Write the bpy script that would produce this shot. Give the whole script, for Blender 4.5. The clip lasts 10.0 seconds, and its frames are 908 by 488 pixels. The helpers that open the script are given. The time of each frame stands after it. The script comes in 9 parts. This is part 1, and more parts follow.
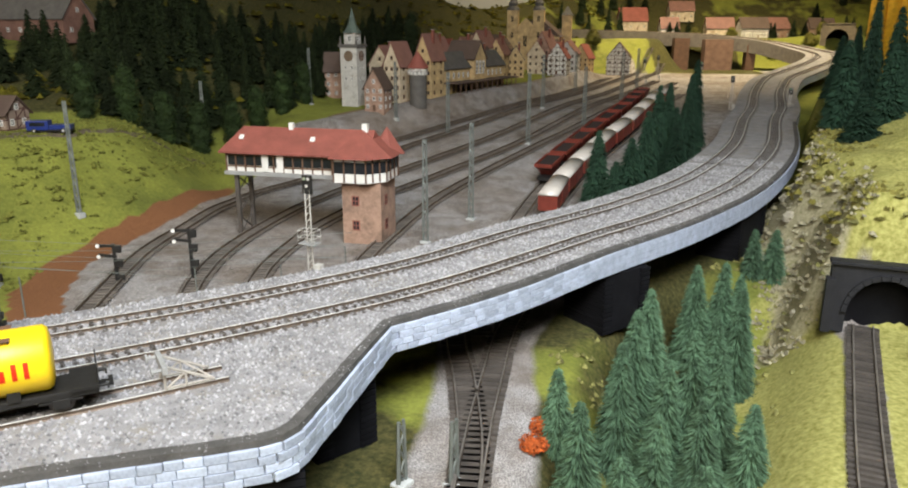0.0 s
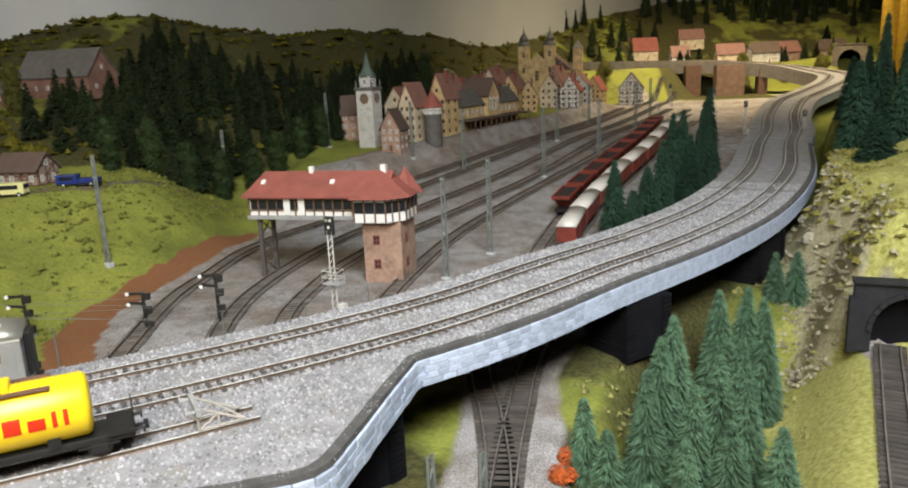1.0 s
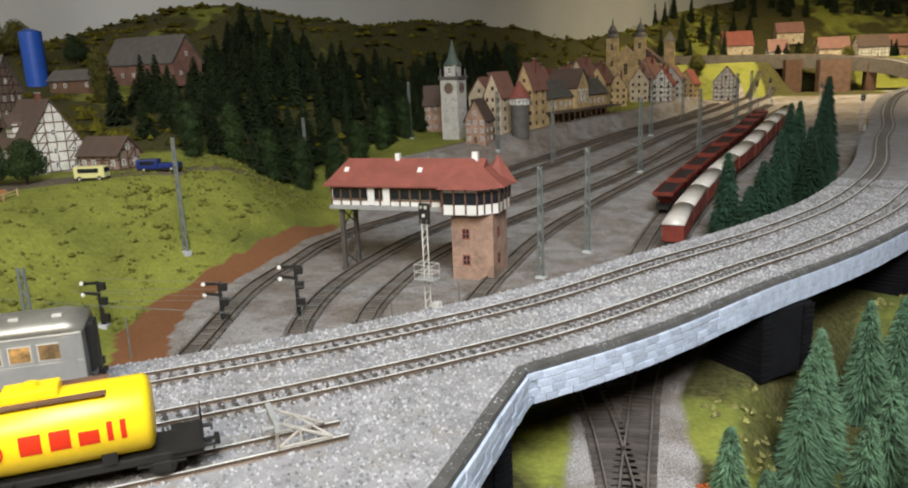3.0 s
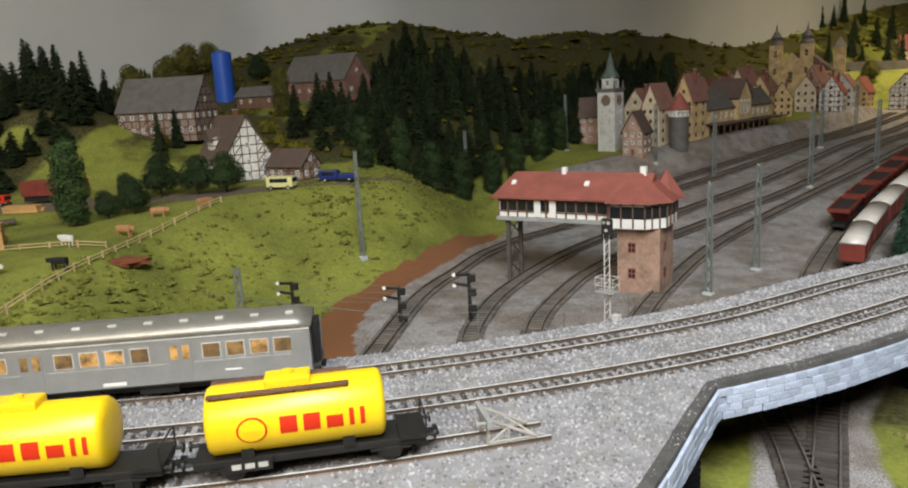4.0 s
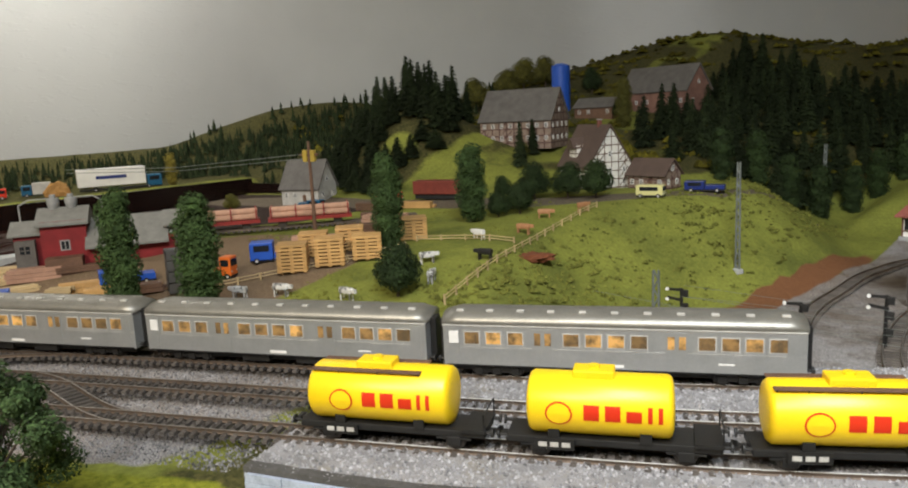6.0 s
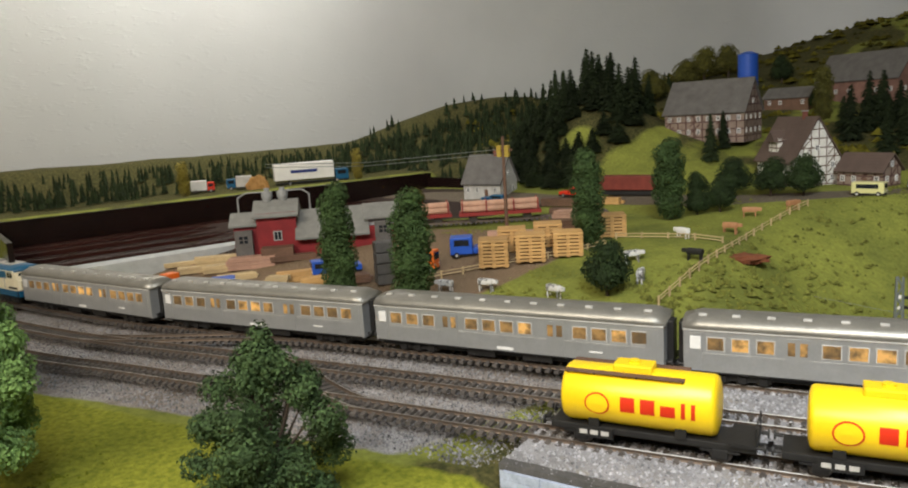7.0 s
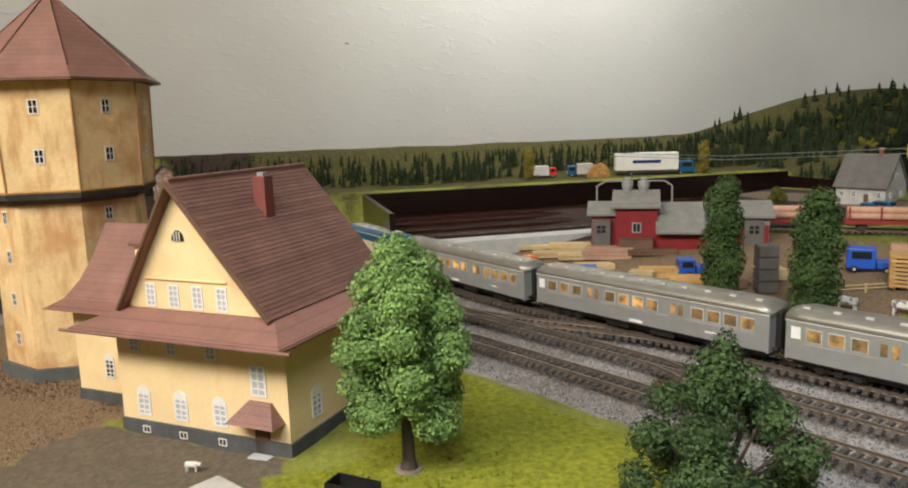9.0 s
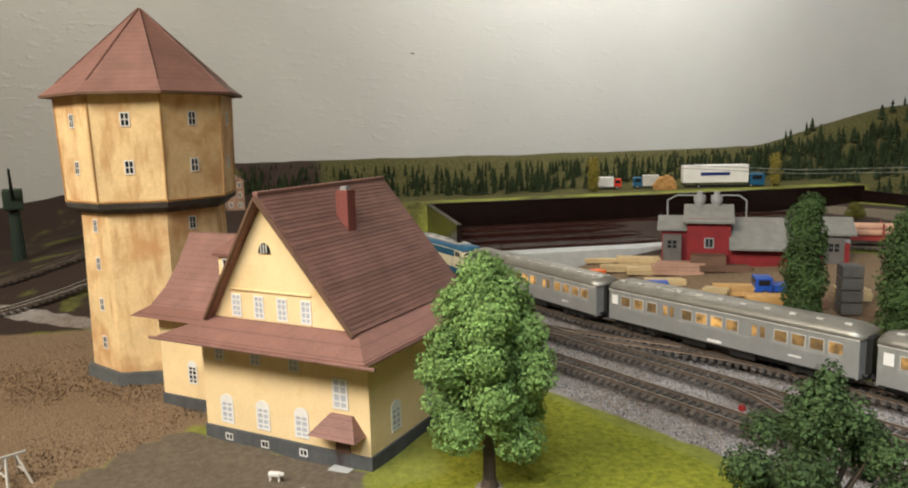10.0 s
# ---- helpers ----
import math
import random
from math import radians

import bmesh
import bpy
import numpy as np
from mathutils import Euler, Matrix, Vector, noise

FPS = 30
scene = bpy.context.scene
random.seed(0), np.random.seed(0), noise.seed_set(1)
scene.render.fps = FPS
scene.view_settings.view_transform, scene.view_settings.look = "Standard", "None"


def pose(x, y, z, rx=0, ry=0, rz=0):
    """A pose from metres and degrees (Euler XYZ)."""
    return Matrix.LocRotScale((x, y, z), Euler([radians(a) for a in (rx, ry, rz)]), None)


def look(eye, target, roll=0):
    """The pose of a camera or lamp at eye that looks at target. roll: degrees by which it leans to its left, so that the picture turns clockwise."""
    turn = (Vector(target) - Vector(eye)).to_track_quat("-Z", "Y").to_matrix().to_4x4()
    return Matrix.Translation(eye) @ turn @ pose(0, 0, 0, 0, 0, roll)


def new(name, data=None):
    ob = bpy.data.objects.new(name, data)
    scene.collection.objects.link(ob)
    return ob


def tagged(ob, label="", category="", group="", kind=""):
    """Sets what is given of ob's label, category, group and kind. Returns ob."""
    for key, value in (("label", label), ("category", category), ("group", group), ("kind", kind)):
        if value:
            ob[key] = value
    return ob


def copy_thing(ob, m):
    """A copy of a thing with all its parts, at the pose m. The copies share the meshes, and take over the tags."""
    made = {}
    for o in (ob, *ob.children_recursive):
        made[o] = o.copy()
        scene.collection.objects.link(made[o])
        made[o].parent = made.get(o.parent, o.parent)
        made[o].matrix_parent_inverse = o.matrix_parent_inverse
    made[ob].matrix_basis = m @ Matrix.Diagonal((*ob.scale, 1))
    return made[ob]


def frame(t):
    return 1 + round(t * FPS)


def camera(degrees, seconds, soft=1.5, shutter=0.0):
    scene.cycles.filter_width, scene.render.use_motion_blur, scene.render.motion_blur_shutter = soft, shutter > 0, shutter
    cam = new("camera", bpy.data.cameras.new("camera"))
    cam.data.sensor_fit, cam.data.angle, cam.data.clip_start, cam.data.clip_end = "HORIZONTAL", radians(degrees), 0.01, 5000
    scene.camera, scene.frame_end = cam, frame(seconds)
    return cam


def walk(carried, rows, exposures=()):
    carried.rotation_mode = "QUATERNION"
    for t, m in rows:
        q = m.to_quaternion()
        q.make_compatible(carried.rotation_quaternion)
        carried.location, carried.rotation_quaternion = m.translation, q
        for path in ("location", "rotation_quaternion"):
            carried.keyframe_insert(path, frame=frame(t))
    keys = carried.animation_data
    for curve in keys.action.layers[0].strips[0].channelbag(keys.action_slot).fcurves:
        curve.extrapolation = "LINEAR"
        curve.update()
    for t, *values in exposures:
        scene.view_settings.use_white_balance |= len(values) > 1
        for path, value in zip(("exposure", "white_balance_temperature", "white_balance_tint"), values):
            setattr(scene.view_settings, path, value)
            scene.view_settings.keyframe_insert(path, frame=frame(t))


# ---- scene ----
cam = camera(62.8, 10.0, soft=2.0)
PATH = [
    (0, (0.12, 0.165, 1.2), (-0.033, 2.082, 0.65), 0.1),
    (0.5, (0.12, 0.158, 1.203), (-0.083, 2.093, 0.739), -2.2),
    (1, (0.121, 0.155, 1.202), (-0.087, 2.091, 0.746), -2.6),
    (1.5, (0.117, 0.16, 1.202), (-0.096, 2.098, 0.757), -2.6),
    (2, (0.094, 0.199, 1.192), (-0.166, 2.127, 0.731), -2.3),
    (3.3, (0.083, 0.226, 1.18), (-0.384, 2.12, 0.74), -2.9),
    (3.5, (0.082, 0.223, 1.183), (-0.448, 2.102, 0.75), -3.3),
    (4, (0.057, 0.19, 1.191), (-0.69, 1.999, 0.781), -3.1),
    (4.5, (0.027, 0.16, 1.197), (-0.923, 1.877, 0.81), -3.2),
    (5, (-0.002, 0.136, 1.205), (-1.12, 1.752, 0.833), -3.4),
    (5.2, (-0.013, 0.124, 1.207), (-1.2, 1.693, 0.844), -3.3),
    (6.3, (-0.073, 0.07, 1.194), (-1.46, 1.469, 0.848), -3.1),
    (6.5, (-0.083, 0.059, 1.195), (-1.522, 1.403, 0.846), -3.4),
    (7, (-0.107, 0.044, 1.202), (-1.697, 1.208, 0.863), -3.6),
    (7.5, (-0.12, 0.029, 1.198), (-1.855, 0.969, 0.873), -3.1),
    (8, (-0.14, 0.015, 1.198), (-1.962, 0.775, 0.875), -2.7),
    (8.5, (-0.165, -0.002, 1.198), (-2.053, 0.573, 0.878), -2.3),
    (9, (-0.182, -0.014, 1.201), (-2.099, 0.453, 0.875), -1.9),
    (9.5, (-0.186, -0.022, 1.206), (-2.12, 0.374, 0.886), -1.6),
    (10, (-0.188, -0.032, 1.208), (-2.137, 0.298, 0.903), -1.5),
]
walk(cam, [(t, look(eye, target, roll)) for t, eye, target, roll in PATH],
     [(0.0, 0.1), (2.0, 0.04), (3.5, -0.12), (5.0, -0.26), (6.5, -0.24), (8.0, -0.16), (9.0, -0.08), (10.0, -0.08)])

# ---- world and lamps: a tube lamp near the wall, and three added fill lamps with no seen source ----
world = bpy.data.worlds.new("room_air")
scene.world = world
world.use_nodes = True
world.node_tree.nodes["Background"].inputs[0].default_value = (1.0, 0.95, 0.88, 1)
world.node_tree.nodes["Background"].inputs[1].default_value = 0.035


def lamp(name, eye, target, size_x, size_y, watts, colour, spread=180):
    data = bpy.data.lights.new(name, "AREA")
    data.shape, data.size, data.size_y, data.energy, data.color = "RECTANGLE", size_x, size_y, watts, colour
    data.spread = math.radians(spread)
    ob = new(name, data)
    ob.matrix_world = look(eye, target)
    return ob


# added cool fill hung over the viaduct, not a window opening
lamp("window_light", (0.40, -0.12, 2.15), (0.12, 0.80, 1.0), 0.6, 0.6, 17.5, (0.87, 0.94, 1.0), 118)
# added warm fill, placed low to brighten the house front
lamp("tube_lamp_front", (-0.12, -0.88, 1.98), (-0.78, 0.02, 1.0), 1.0, 0.25, 29.0, (1.0, 0.90, 0.76))
lamp("tube_lamp_wall", (-1.45, 0.60, 1.85), (-1.80, 0.61, 1.46), 0.72, 0.10, 8.6, (1.0, 0.97, 0.91))
# added warm fill that lifts the far loop and hill village
lamp("tube_lamp_far", (0.90, 2.95, 2.3), (1.05, 3.35, 1.0), 0.9, 0.25, 19.0, (1.0, 0.82, 0.52), 112)


# ---- materials ----
def nodes_of(name):
    m = bpy.data.materials.new(name)
    m.use_nodes = True
    return m, m.node_tree.nodes, m.node_tree.links


def noise_node(n, l, vec, scale, detail=4.0, rough=0.6):
    t = n.new("ShaderNodeTexNoise")
    t.inputs["Scale"].default_value, t.inputs["Detail"].default_value, t.inputs["Roughness"].default_value = scale, detail, rough
    l.new(vec, t.inputs["Vector"])
    return t


def ramp_node(n, l, fac, stops):
    r = n.new("ShaderNodeValToRGB")
    while len(r.color_ramp.elements) < len(stops):
        r.color_ramp.elements.new(0.5)
    for e, (p, c) in zip(r.color_ramp.elements, stops):
        e.position, e.color = p, (*c, 1)
    l.new(fac, r.inputs[0])
    return r


def mix_node(n, l, fac, a, b, mode="MIX"):
    m = n.new("ShaderNodeMix")
    m.data_type, m.blend_type = "RGBA", mode
    for sock, v in ((m.inputs[0], fac), (m.inputs[6], a), (m.inputs[7], b)):
        if isinstance(v, (int, float)):
            sock.default_value = v
        elif isinstance(v, tuple):
            sock.default_value = (*v, 1)
        else:
            l.new(v, sock)
    return m.outputs[2]


def shade(c, k):
    return tuple(min(1.0, v * k) for v in c)


def mat(name, colour, rough=0.6, metal=0.0, vary=0.25, scale=60.0, fine=600.0, bump=0.15, per_object=0.0, per_island=0.0, dirt=None, spec=0.4, edge=(0.52, 0.70)):
    """A plain painted, plastic, stone or plant surface: blotches, fine grain, a little relief."""
    m, n, l = nodes_of(name)
    b = n["Principled BSDF"]
    tc = n.new("ShaderNodeTexCoord")
    vec = tc.outputs["Object"]
    big, small = noise_node(n, l, vec, scale), noise_node(n, l, vec, fine, 3.0)
    col = ramp_node(n, l, big.outputs[0], [(0.25, shade(colour, 1 - vary)), (0.75, shade(colour, 1 + vary))]).outputs[0]
    col = mix_node(n, l, 0.55 * min(1.0, vary * 3), col, ramp_node(n, l, small.outputs[0], [(0.3, (0.55,) * 3), (0.7, (1.0,) * 3)]).outputs[0], "MULTIPLY")
    if dirt:
        spots = noise_node(n, l, vec, scale * 0.7, 6.0, 0.7)
        col = mix_node(n, l, ramp_node(n, l, spots.outputs[0], [(edge[0], (0, 0, 0)), (edge[1], (0.8,) * 3)]).outputs[0], col, dirt)
    for kind, amount in (("ShaderNodeObjectInfo", per_object), ("ShaderNodeNewGeometry", per_island)):
        if amount:
            src = n.new(kind)
            out = src.outputs["Random"] if kind == "ShaderNodeObjectInfo" else src.outputs["Random Per Island"]
            col = mix_node(n, l, 1.0, col, ramp_node(n, l, out, [(0.0, (1 - amount,) * 3), (1.0, (1.0,) * 3)]).outputs[0], "MULTIPLY")
    l.new(col, b.inputs["Base Color"])
    b.inputs["Roughness"].default_value, b.inputs["Metallic"].default_value = rough, metal
    b.inputs["Specular IOR Level"].default_value = spec
    if bump:
        bp = n.new("ShaderNodeBump")
        bp.inputs["Strength"].default_value, bp.inputs["Distance"].default_value = bump, 0.001
        l.new(small.outputs[0], bp.inputs["Height"])
        l.new(bp.outputs[0], b.inputs["Normal"])
    return m


def glow(name, colour, strength, base=(0.3, 0.25, 0.2)):
    m, n, l = nodes_of(name)
    b = n["Principled BSDF"]
    tc = n.new("ShaderNodeTexCoord")
    t = noise_node(n, l, tc.outputs["Object"], 140.0, 2.0)
    r = ramp_node(n, l, t.outputs[0], [(0.35, shade(colour, 0.12)), (0.62, colour)])
    info = n.new("ShaderNodeObjectInfo")
    c = mix_node(n, l, 1.0, r.outputs[0], ramp_node(n, l, info.outputs["Random"], [(0.0, (0.1,) * 3), (0.45, (0.35,) * 3), (1.0, (1.0,) * 3)]).outputs[0], "MULTIPLY")
    l.new(c, b.inputs["Emission Color"])
    b.inputs["Emission Strength"].default_value = strength
    b.inputs["Base Color"].default_value = (*base, 1)
    b.inputs["Roughness"].default_value = 0.15
    return m


def banded(name, colour, rough, axis, pitch, depth=0.5, vary=0.2, dark=0.55, sharp=0.12):
    """Rows of roof tiles or boards: a saw-tooth relief along one local axis."""
    m, n, l = nodes_of(name)
    b = n["Principled BSDF"]
    tc = n.new("ShaderNodeTexCoord")
    sep = n.new("ShaderNodeSeparateXYZ")
    l.new(tc.outputs["Object"], sep.inputs[0])
    mul = n.new("ShaderNodeMath"); mul.operation = "MULTIPLY"; mul.inputs[1].default_value = 1.0 / pitch
    l.new(sep.outputs[axis], mul.inputs[0])
    fr = n.new("ShaderNodeMath"); fr.operation = "FRACT"
    l.new(mul.outputs[0], fr.inputs[0])
    big = noise_node(n, l, tc.outputs["Object"], 45.0)
    col = ramp_node(n, l, big.outputs[0], [(0.25, shade(colour, 1 - vary)), (0.75, shade(colour, 1 + vary))]).outputs[0]
    grain = noise_node(n, l, tc.outputs["Object"], 700.0, 2.0)
    col = mix_node(n, l, 0.5, col, ramp_node(n, l, grain.outputs[0], [(0.3, (0.6,) * 3), (0.7, (1.0,) * 3)]).outputs[0], "MULTIPLY")
    line = ramp_node(n, l, fr.outputs[0], [(0.0, (dark,) * 3), (sharp, (1.0,) * 3)])
    l.new(mix_node(n, l, 1.0, col, line.outputs[0], "MULTIPLY"), b.inputs["Base Color"])
    b.inputs["Roughness"].default_value = rough
    bp = n.new("ShaderNodeBump")
    bp.inputs["Strength"].default_value, bp.inputs["Distance"].default_value = depth, 0.001
    l.new(fr.outputs[0], bp.inputs["Height"])
    l.new(bp.outputs[0], b.inputs["Normal"])
    return m


def timbered(name, infill, beam, pitch_x, pitch_z, thick=0.16):
    """Half-timbering: a grid of dark beams with light plaster between, with slanting braces."""
    m, n, l = nodes_of(name)
    b = n["Principled BSDF"]
    tc = n.new("ShaderNodeTexCoord")
    sep = n.new("ShaderNodeSeparateXYZ")
    l.new(tc.outputs["Object"], sep.inputs[0])

    def math2(op, a, v):
        k = n.new("ShaderNodeMath"); k.operation = op
        for s, w in zip(k.inputs, (a, v)):
            if isinstance(w, (int, float)):
                s.default_value = w
            else:
                l.new(w, s)
        return k.outputs[0]
    side = math2("ADD", sep.outputs[0], sep.outputs[1])
    u, w = math2("FRACT", math2("MULTIPLY", side, 1 / pitch_x), 0), math2("FRACT", math2("MULTIPLY", sep.outputs[2], 1 / pitch_z), 0)
    brace = math2("ABSOLUTE", math2("SUBTRACT", u, w), 0)
    sel = math2("GREATER_THAN", math2("FRACT", math2("MULTIPLY", side, 0.31 / pitch_x), 0), 0.62)
    beams = math2("MAXIMUM", math2("LESS_THAN", u, thick), math2("LESS_THAN", w, thick))
    beams = math2("MAXIMUM", beams, math2("MULTIPLY", sel, math2("LESS_THAN", brace, thick * 0.7)))
    blot = noise_node(n, l, tc.outputs["Object"], 90.0)
    plaster = ramp_node(n, l, blot.outputs[0], [(0.25, shade(infill, 0.7)), (0.75, shade(infill, 1.15))]).outputs[0]
    l.new(mix_node(n, l, beams, plaster, beam), b.inputs["Base Color"])
    b.inputs["Roughness"].default_value = 0.8
    return m


GRASS, MOSS = (0.225, 0.24, 0.046), (0.12, 0.135, 0.030)


def ground_material():
    m, n, l = nodes_of("model_scenery")
    b = n["Principled BSDF"]
    tc = n.new("ShaderNodeTexCoord")
    vec = tc.outputs["Object"]
    zone = n.new("ShaderNodeAttribute"); zone.attribute_name = "zone"
    zone2 = n.new("ShaderNodeAttribute"); zone2.attribute_name = "zone_two"
    zone3 = n.new("ShaderNodeAttribute"); zone3.attribute_name = "zone_three"
    s1, s2, s3 = (n.new("ShaderNodeSeparateColor") for _ in range(3))
    l.new(zone3.outputs["Color"], s3.inputs[0])
    l.new(zone.outputs["Color"], s1.inputs[0]); l.new(zone2.outputs["Color"], s2.inputs[0])
    n1, n2, n3, n4 = (noise_node(n, l, vec, s, d) for s, d in ((7.0, 5.0), (38.0, 6.0), (230.0, 4.0), (900.0, 2.0)))
    col = ramp_node(n, l, n1.outputs[0], [(0.3, MOSS), (0.48, GRASS), (0.75, shade(GRASS, 1.25))]).outputs[0]
    col = mix_node(n, l, ramp_node(n, l, n2.outputs[0], [(0.40, (0,) * 3), (0.74, (0.38,) * 3)]).outputs[0], col, shade(MOSS, 0.9))
    col = mix_node(n, l, 0.7, col, ramp_node(n, l, n3.outputs[0], [(0.3, (0.60,) * 3), (0.7, (1.1,) * 3)]).outputs[0], "MULTIPLY")

    def blend(col, mask, other, low=0.40, high=0.60):
        k = n.new("ShaderNodeMath"); k.operation = "MULTIPLY_ADD"
        l.new(n2.outputs[0], k.inputs[0]); k.inputs[1].default_value = 0.35
        l.new(mask, k.inputs[2])
        return mix_node(n, l, ramp_node(n, l, k.outputs[0], [(low + 0.17, (0,) * 3), (high + 0.17, (1,) * 3)]).outputs[0], col, other)

    def gritty(a, c, node=n4, p=0.35, q=0.68):
        return ramp_node(n, l, node.outputs[0], [(p, a), (q, c)]).outputs[0]
    col = blend(col, s2.outputs[1], gritty((0.20, 0.195, 0.045), (0.44, 0.41, 0.14), n3, 0.3, 0.7))        # dry yellow turf
    col = blend(col, s3.outputs[0], mix_node(n, l, 0.55, gritty((0.20, 0.19, 0.08), (0.46, 0.41, 0.27), n3, 0.38, 0.6), gritty((0.16, 0.15, 0.07), (0.52, 0.46, 0.32), n4)))  # bare pale rock
    col = blend(col, s2.outputs[0], gritty((0.03, 0.035, 0.012), (0.10, 0.085, 0.03), n3))      # woodland floor, and painted shade below the viaduct
    col = blend(col, s1.outputs[1], gritty((0.13, 0.055, 0.025), (0.26, 0.12, 0.055), n4))      # red-brown path
    col = blend(col, s1.outputs[2], gritty((0.095, 0.062, 0.036), (0.29, 0.205, 0.13), n4))       # brown gravel
    col = blend(col, s3.outputs[2], gritty((0.115, 0.130, 0.012), (0.27, 0.275, 0.030), n3, 0.3, 0.7))  # lawn
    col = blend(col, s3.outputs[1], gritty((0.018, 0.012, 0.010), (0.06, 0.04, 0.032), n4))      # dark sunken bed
    col = blend(col, s2.outputs[2], gritty((0.105, 0.085, 0.062), (0.155, 0.125, 0.09), n3))        # road
    col = blend(col, s1.outputs[0], mix_node(n, l, 1.0, gritty((0.125, 0.12, 0.119), (0.41, 0.392, 0.387), n4), mix_node(n, l, 1.0, ramp_node(n, l, n1.outputs[0], [(0.38, (0.74, 0.67, 0.60)), (0.58, (1.0, 1.0, 1.0))]).outputs[0], ramp_node(n, l, n2.outputs[0], [(0.36, (0.84, 0.78, 0.73)), (0.56, (1.2, 1.18, 1.16))]).outputs[0], "MULTIPLY"), "MULTIPLY"))  # ballast
    l.new(col, b.inputs["Base Color"])
    b.inputs["Roughness"].default_value = 0.95
    b.inputs["Specular IOR Level"].default_value = 0.15
    bp = n.new("ShaderNodeBump")
    bp.inputs["Strength"].default_value, bp.inputs["Distance"].default_value = 0.6, 0.0015
    l.new(n4.outputs[0], bp.inputs["Height"])
    l.new(bp.outputs[0], b.inputs["Normal"])
    return m


def wall_material():
    m, n, l = nodes_of("painted_woodchip_wall")
    b = n["Principled BSDF"]
    tc = n.new("ShaderNodeTexCoord")
    mp = n.new("ShaderNodeMapping")
    mp.inputs["Scale"].default_value = (1, 1, 2.6)
    l.new(tc.outputs["Object"], mp.inputs[0])
    chips, blot = noise_node(n, l, mp.outputs[0], 38.0, 3.0), noise_node(n, l, tc.outputs["Object"], 2.0)
    l.new(ramp_node(n, l, blot.outputs[0], [(0.3, (0.38, 0.38, 0.37)), (0.7, (0.45, 0.455, 0.44))]).outputs[0], b.inputs["Base Color"])
    b.inputs["Roughness"].default_value = 0.42
    bp = n.new("ShaderNodeBump")
    bp.inputs["Strength"].default_value, bp.inputs["Distance"].default_value = 0.16, 0.004
    l.new(ramp_node(n, l, chips.outputs[0], [(0.55, (0,) * 3), (0.75, (1,) * 3)]).outputs[0], bp.inputs["Height"])
    l.new(bp.outputs[0], b.inputs["Normal"])
    return m


M_GROUND, M_WALL = ground_material(), wall_material()
M_BALLAST = mat("ballast", (0.29, 0.28, 0.283), 0.95, vary=0.3, scale=60, fine=900, bump=0.8, dirt=(0.25, 0.225, 0.19), spec=0.15)
M_STONE_BLUE = mat("pale_blue_stone", (0.52, 0.58, 0.72), 0.7, vary=0.25, scale=120, bump=0.3, per_object=0.35)
M_MORTAR = mat("grey_mortar", (0.42, 0.46, 0.55), 0.9)
M_COPING = mat("dark_coping", (0.085, 0.08, 0.075), 0.9, vary=0.4)
# near-black colour holds the shade under the deck and inside the tunnels
M_PIER = mat("shade_black_pier_stone", (0.009, 0.009, 0.011), 0.85, vary=0.4, per_object=0.3, spec=0.1)
# pale head colour carries the gleam of polished rails
M_STEEL_SHEEN = mat("rail_steel_sheen", (0.78, 0.76, 0.71), 0.40, 0.15, vary=0.12)
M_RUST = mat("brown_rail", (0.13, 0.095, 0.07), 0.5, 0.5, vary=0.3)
# dull head: rusty yard rails, and main line rails that catch no gleam
M_RUST_UNLIT = mat("dull_unlit_rail_head", (0.30, 0.27, 0.24), 0.45, 0.6, vary=0.3)
M_SLEEPER = mat("sleeper_plastic", (0.115, 0.098, 0.085), 0.7, vary=0.3, per_object=0.4, per_island=0.4)
M_SLEEPER_DUSTY = mat("dusty_sleeper_plastic", (0.17, 0.145, 0.125), 0.8, vary=0.35, per_island=0.4)
M_YELLOW = mat("yellow_lacquer", (0.87, 0.585, 0.010), 0.36, vary=0.05, bump=0.0, spec=0.5)
M_RED = mat("red_print", (0.60, 0.03, 0.008), 0.4, vary=0.08, bump=0)
M_BLACK = mat("black_plastic", (0.016, 0.015, 0.014), 0.5, vary=0.4)
M_DARKSTEEL = mat("burnished_metal", (0.10, 0.09, 0.08), 0.4, 0.8)
M_CREAM = mat("cream_lacquer", (0.74, 0.66, 0.46), 0.35, vary=0.06, bump=0.02)
M_BLUE = mat("ocean_blue_lacquer", (0.012, 0.095, 0.19), 0.35, vary=0.12, bump=0.02)
M_SILVER = mat("silver_coach_side", (0.47, 0.47, 0.455), 0.34, 0.6, vary=0.10, bump=0.03)
M_ROOF_SILVER = mat("grey_coach_roof", (0.28, 0.265, 0.23), 0.40, 0.55, vary=0.15)
M_GLASS = mat("dark_window", (0.02, 0.022, 0.025), 0.12, vary=0.3, bump=0)
# warm reflections on the coach panes, put in as emission
M_PANE_GLOW = glow("pane_reflection_glow", (1.0, 0.52, 0.13), 0.95, (0.10, 0.07, 0.04))
M_WHITE = mat("white_plastic", (0.74, 0.72, 0.68), 0.5, vary=0.08, bump=0.05)
M_GREY = mat("grey_plastic", (0.30, 0.30, 0.29), 0.6, vary=0.2)
M_LTGREY = mat("pale_grey_plastic", (0.48, 0.46, 0.42), 0.6, vary=0.2)
M_REDBROWN = mat("oxide_red_wagon", (0.19, 0.035, 0.022), 0.55, vary=0.3)
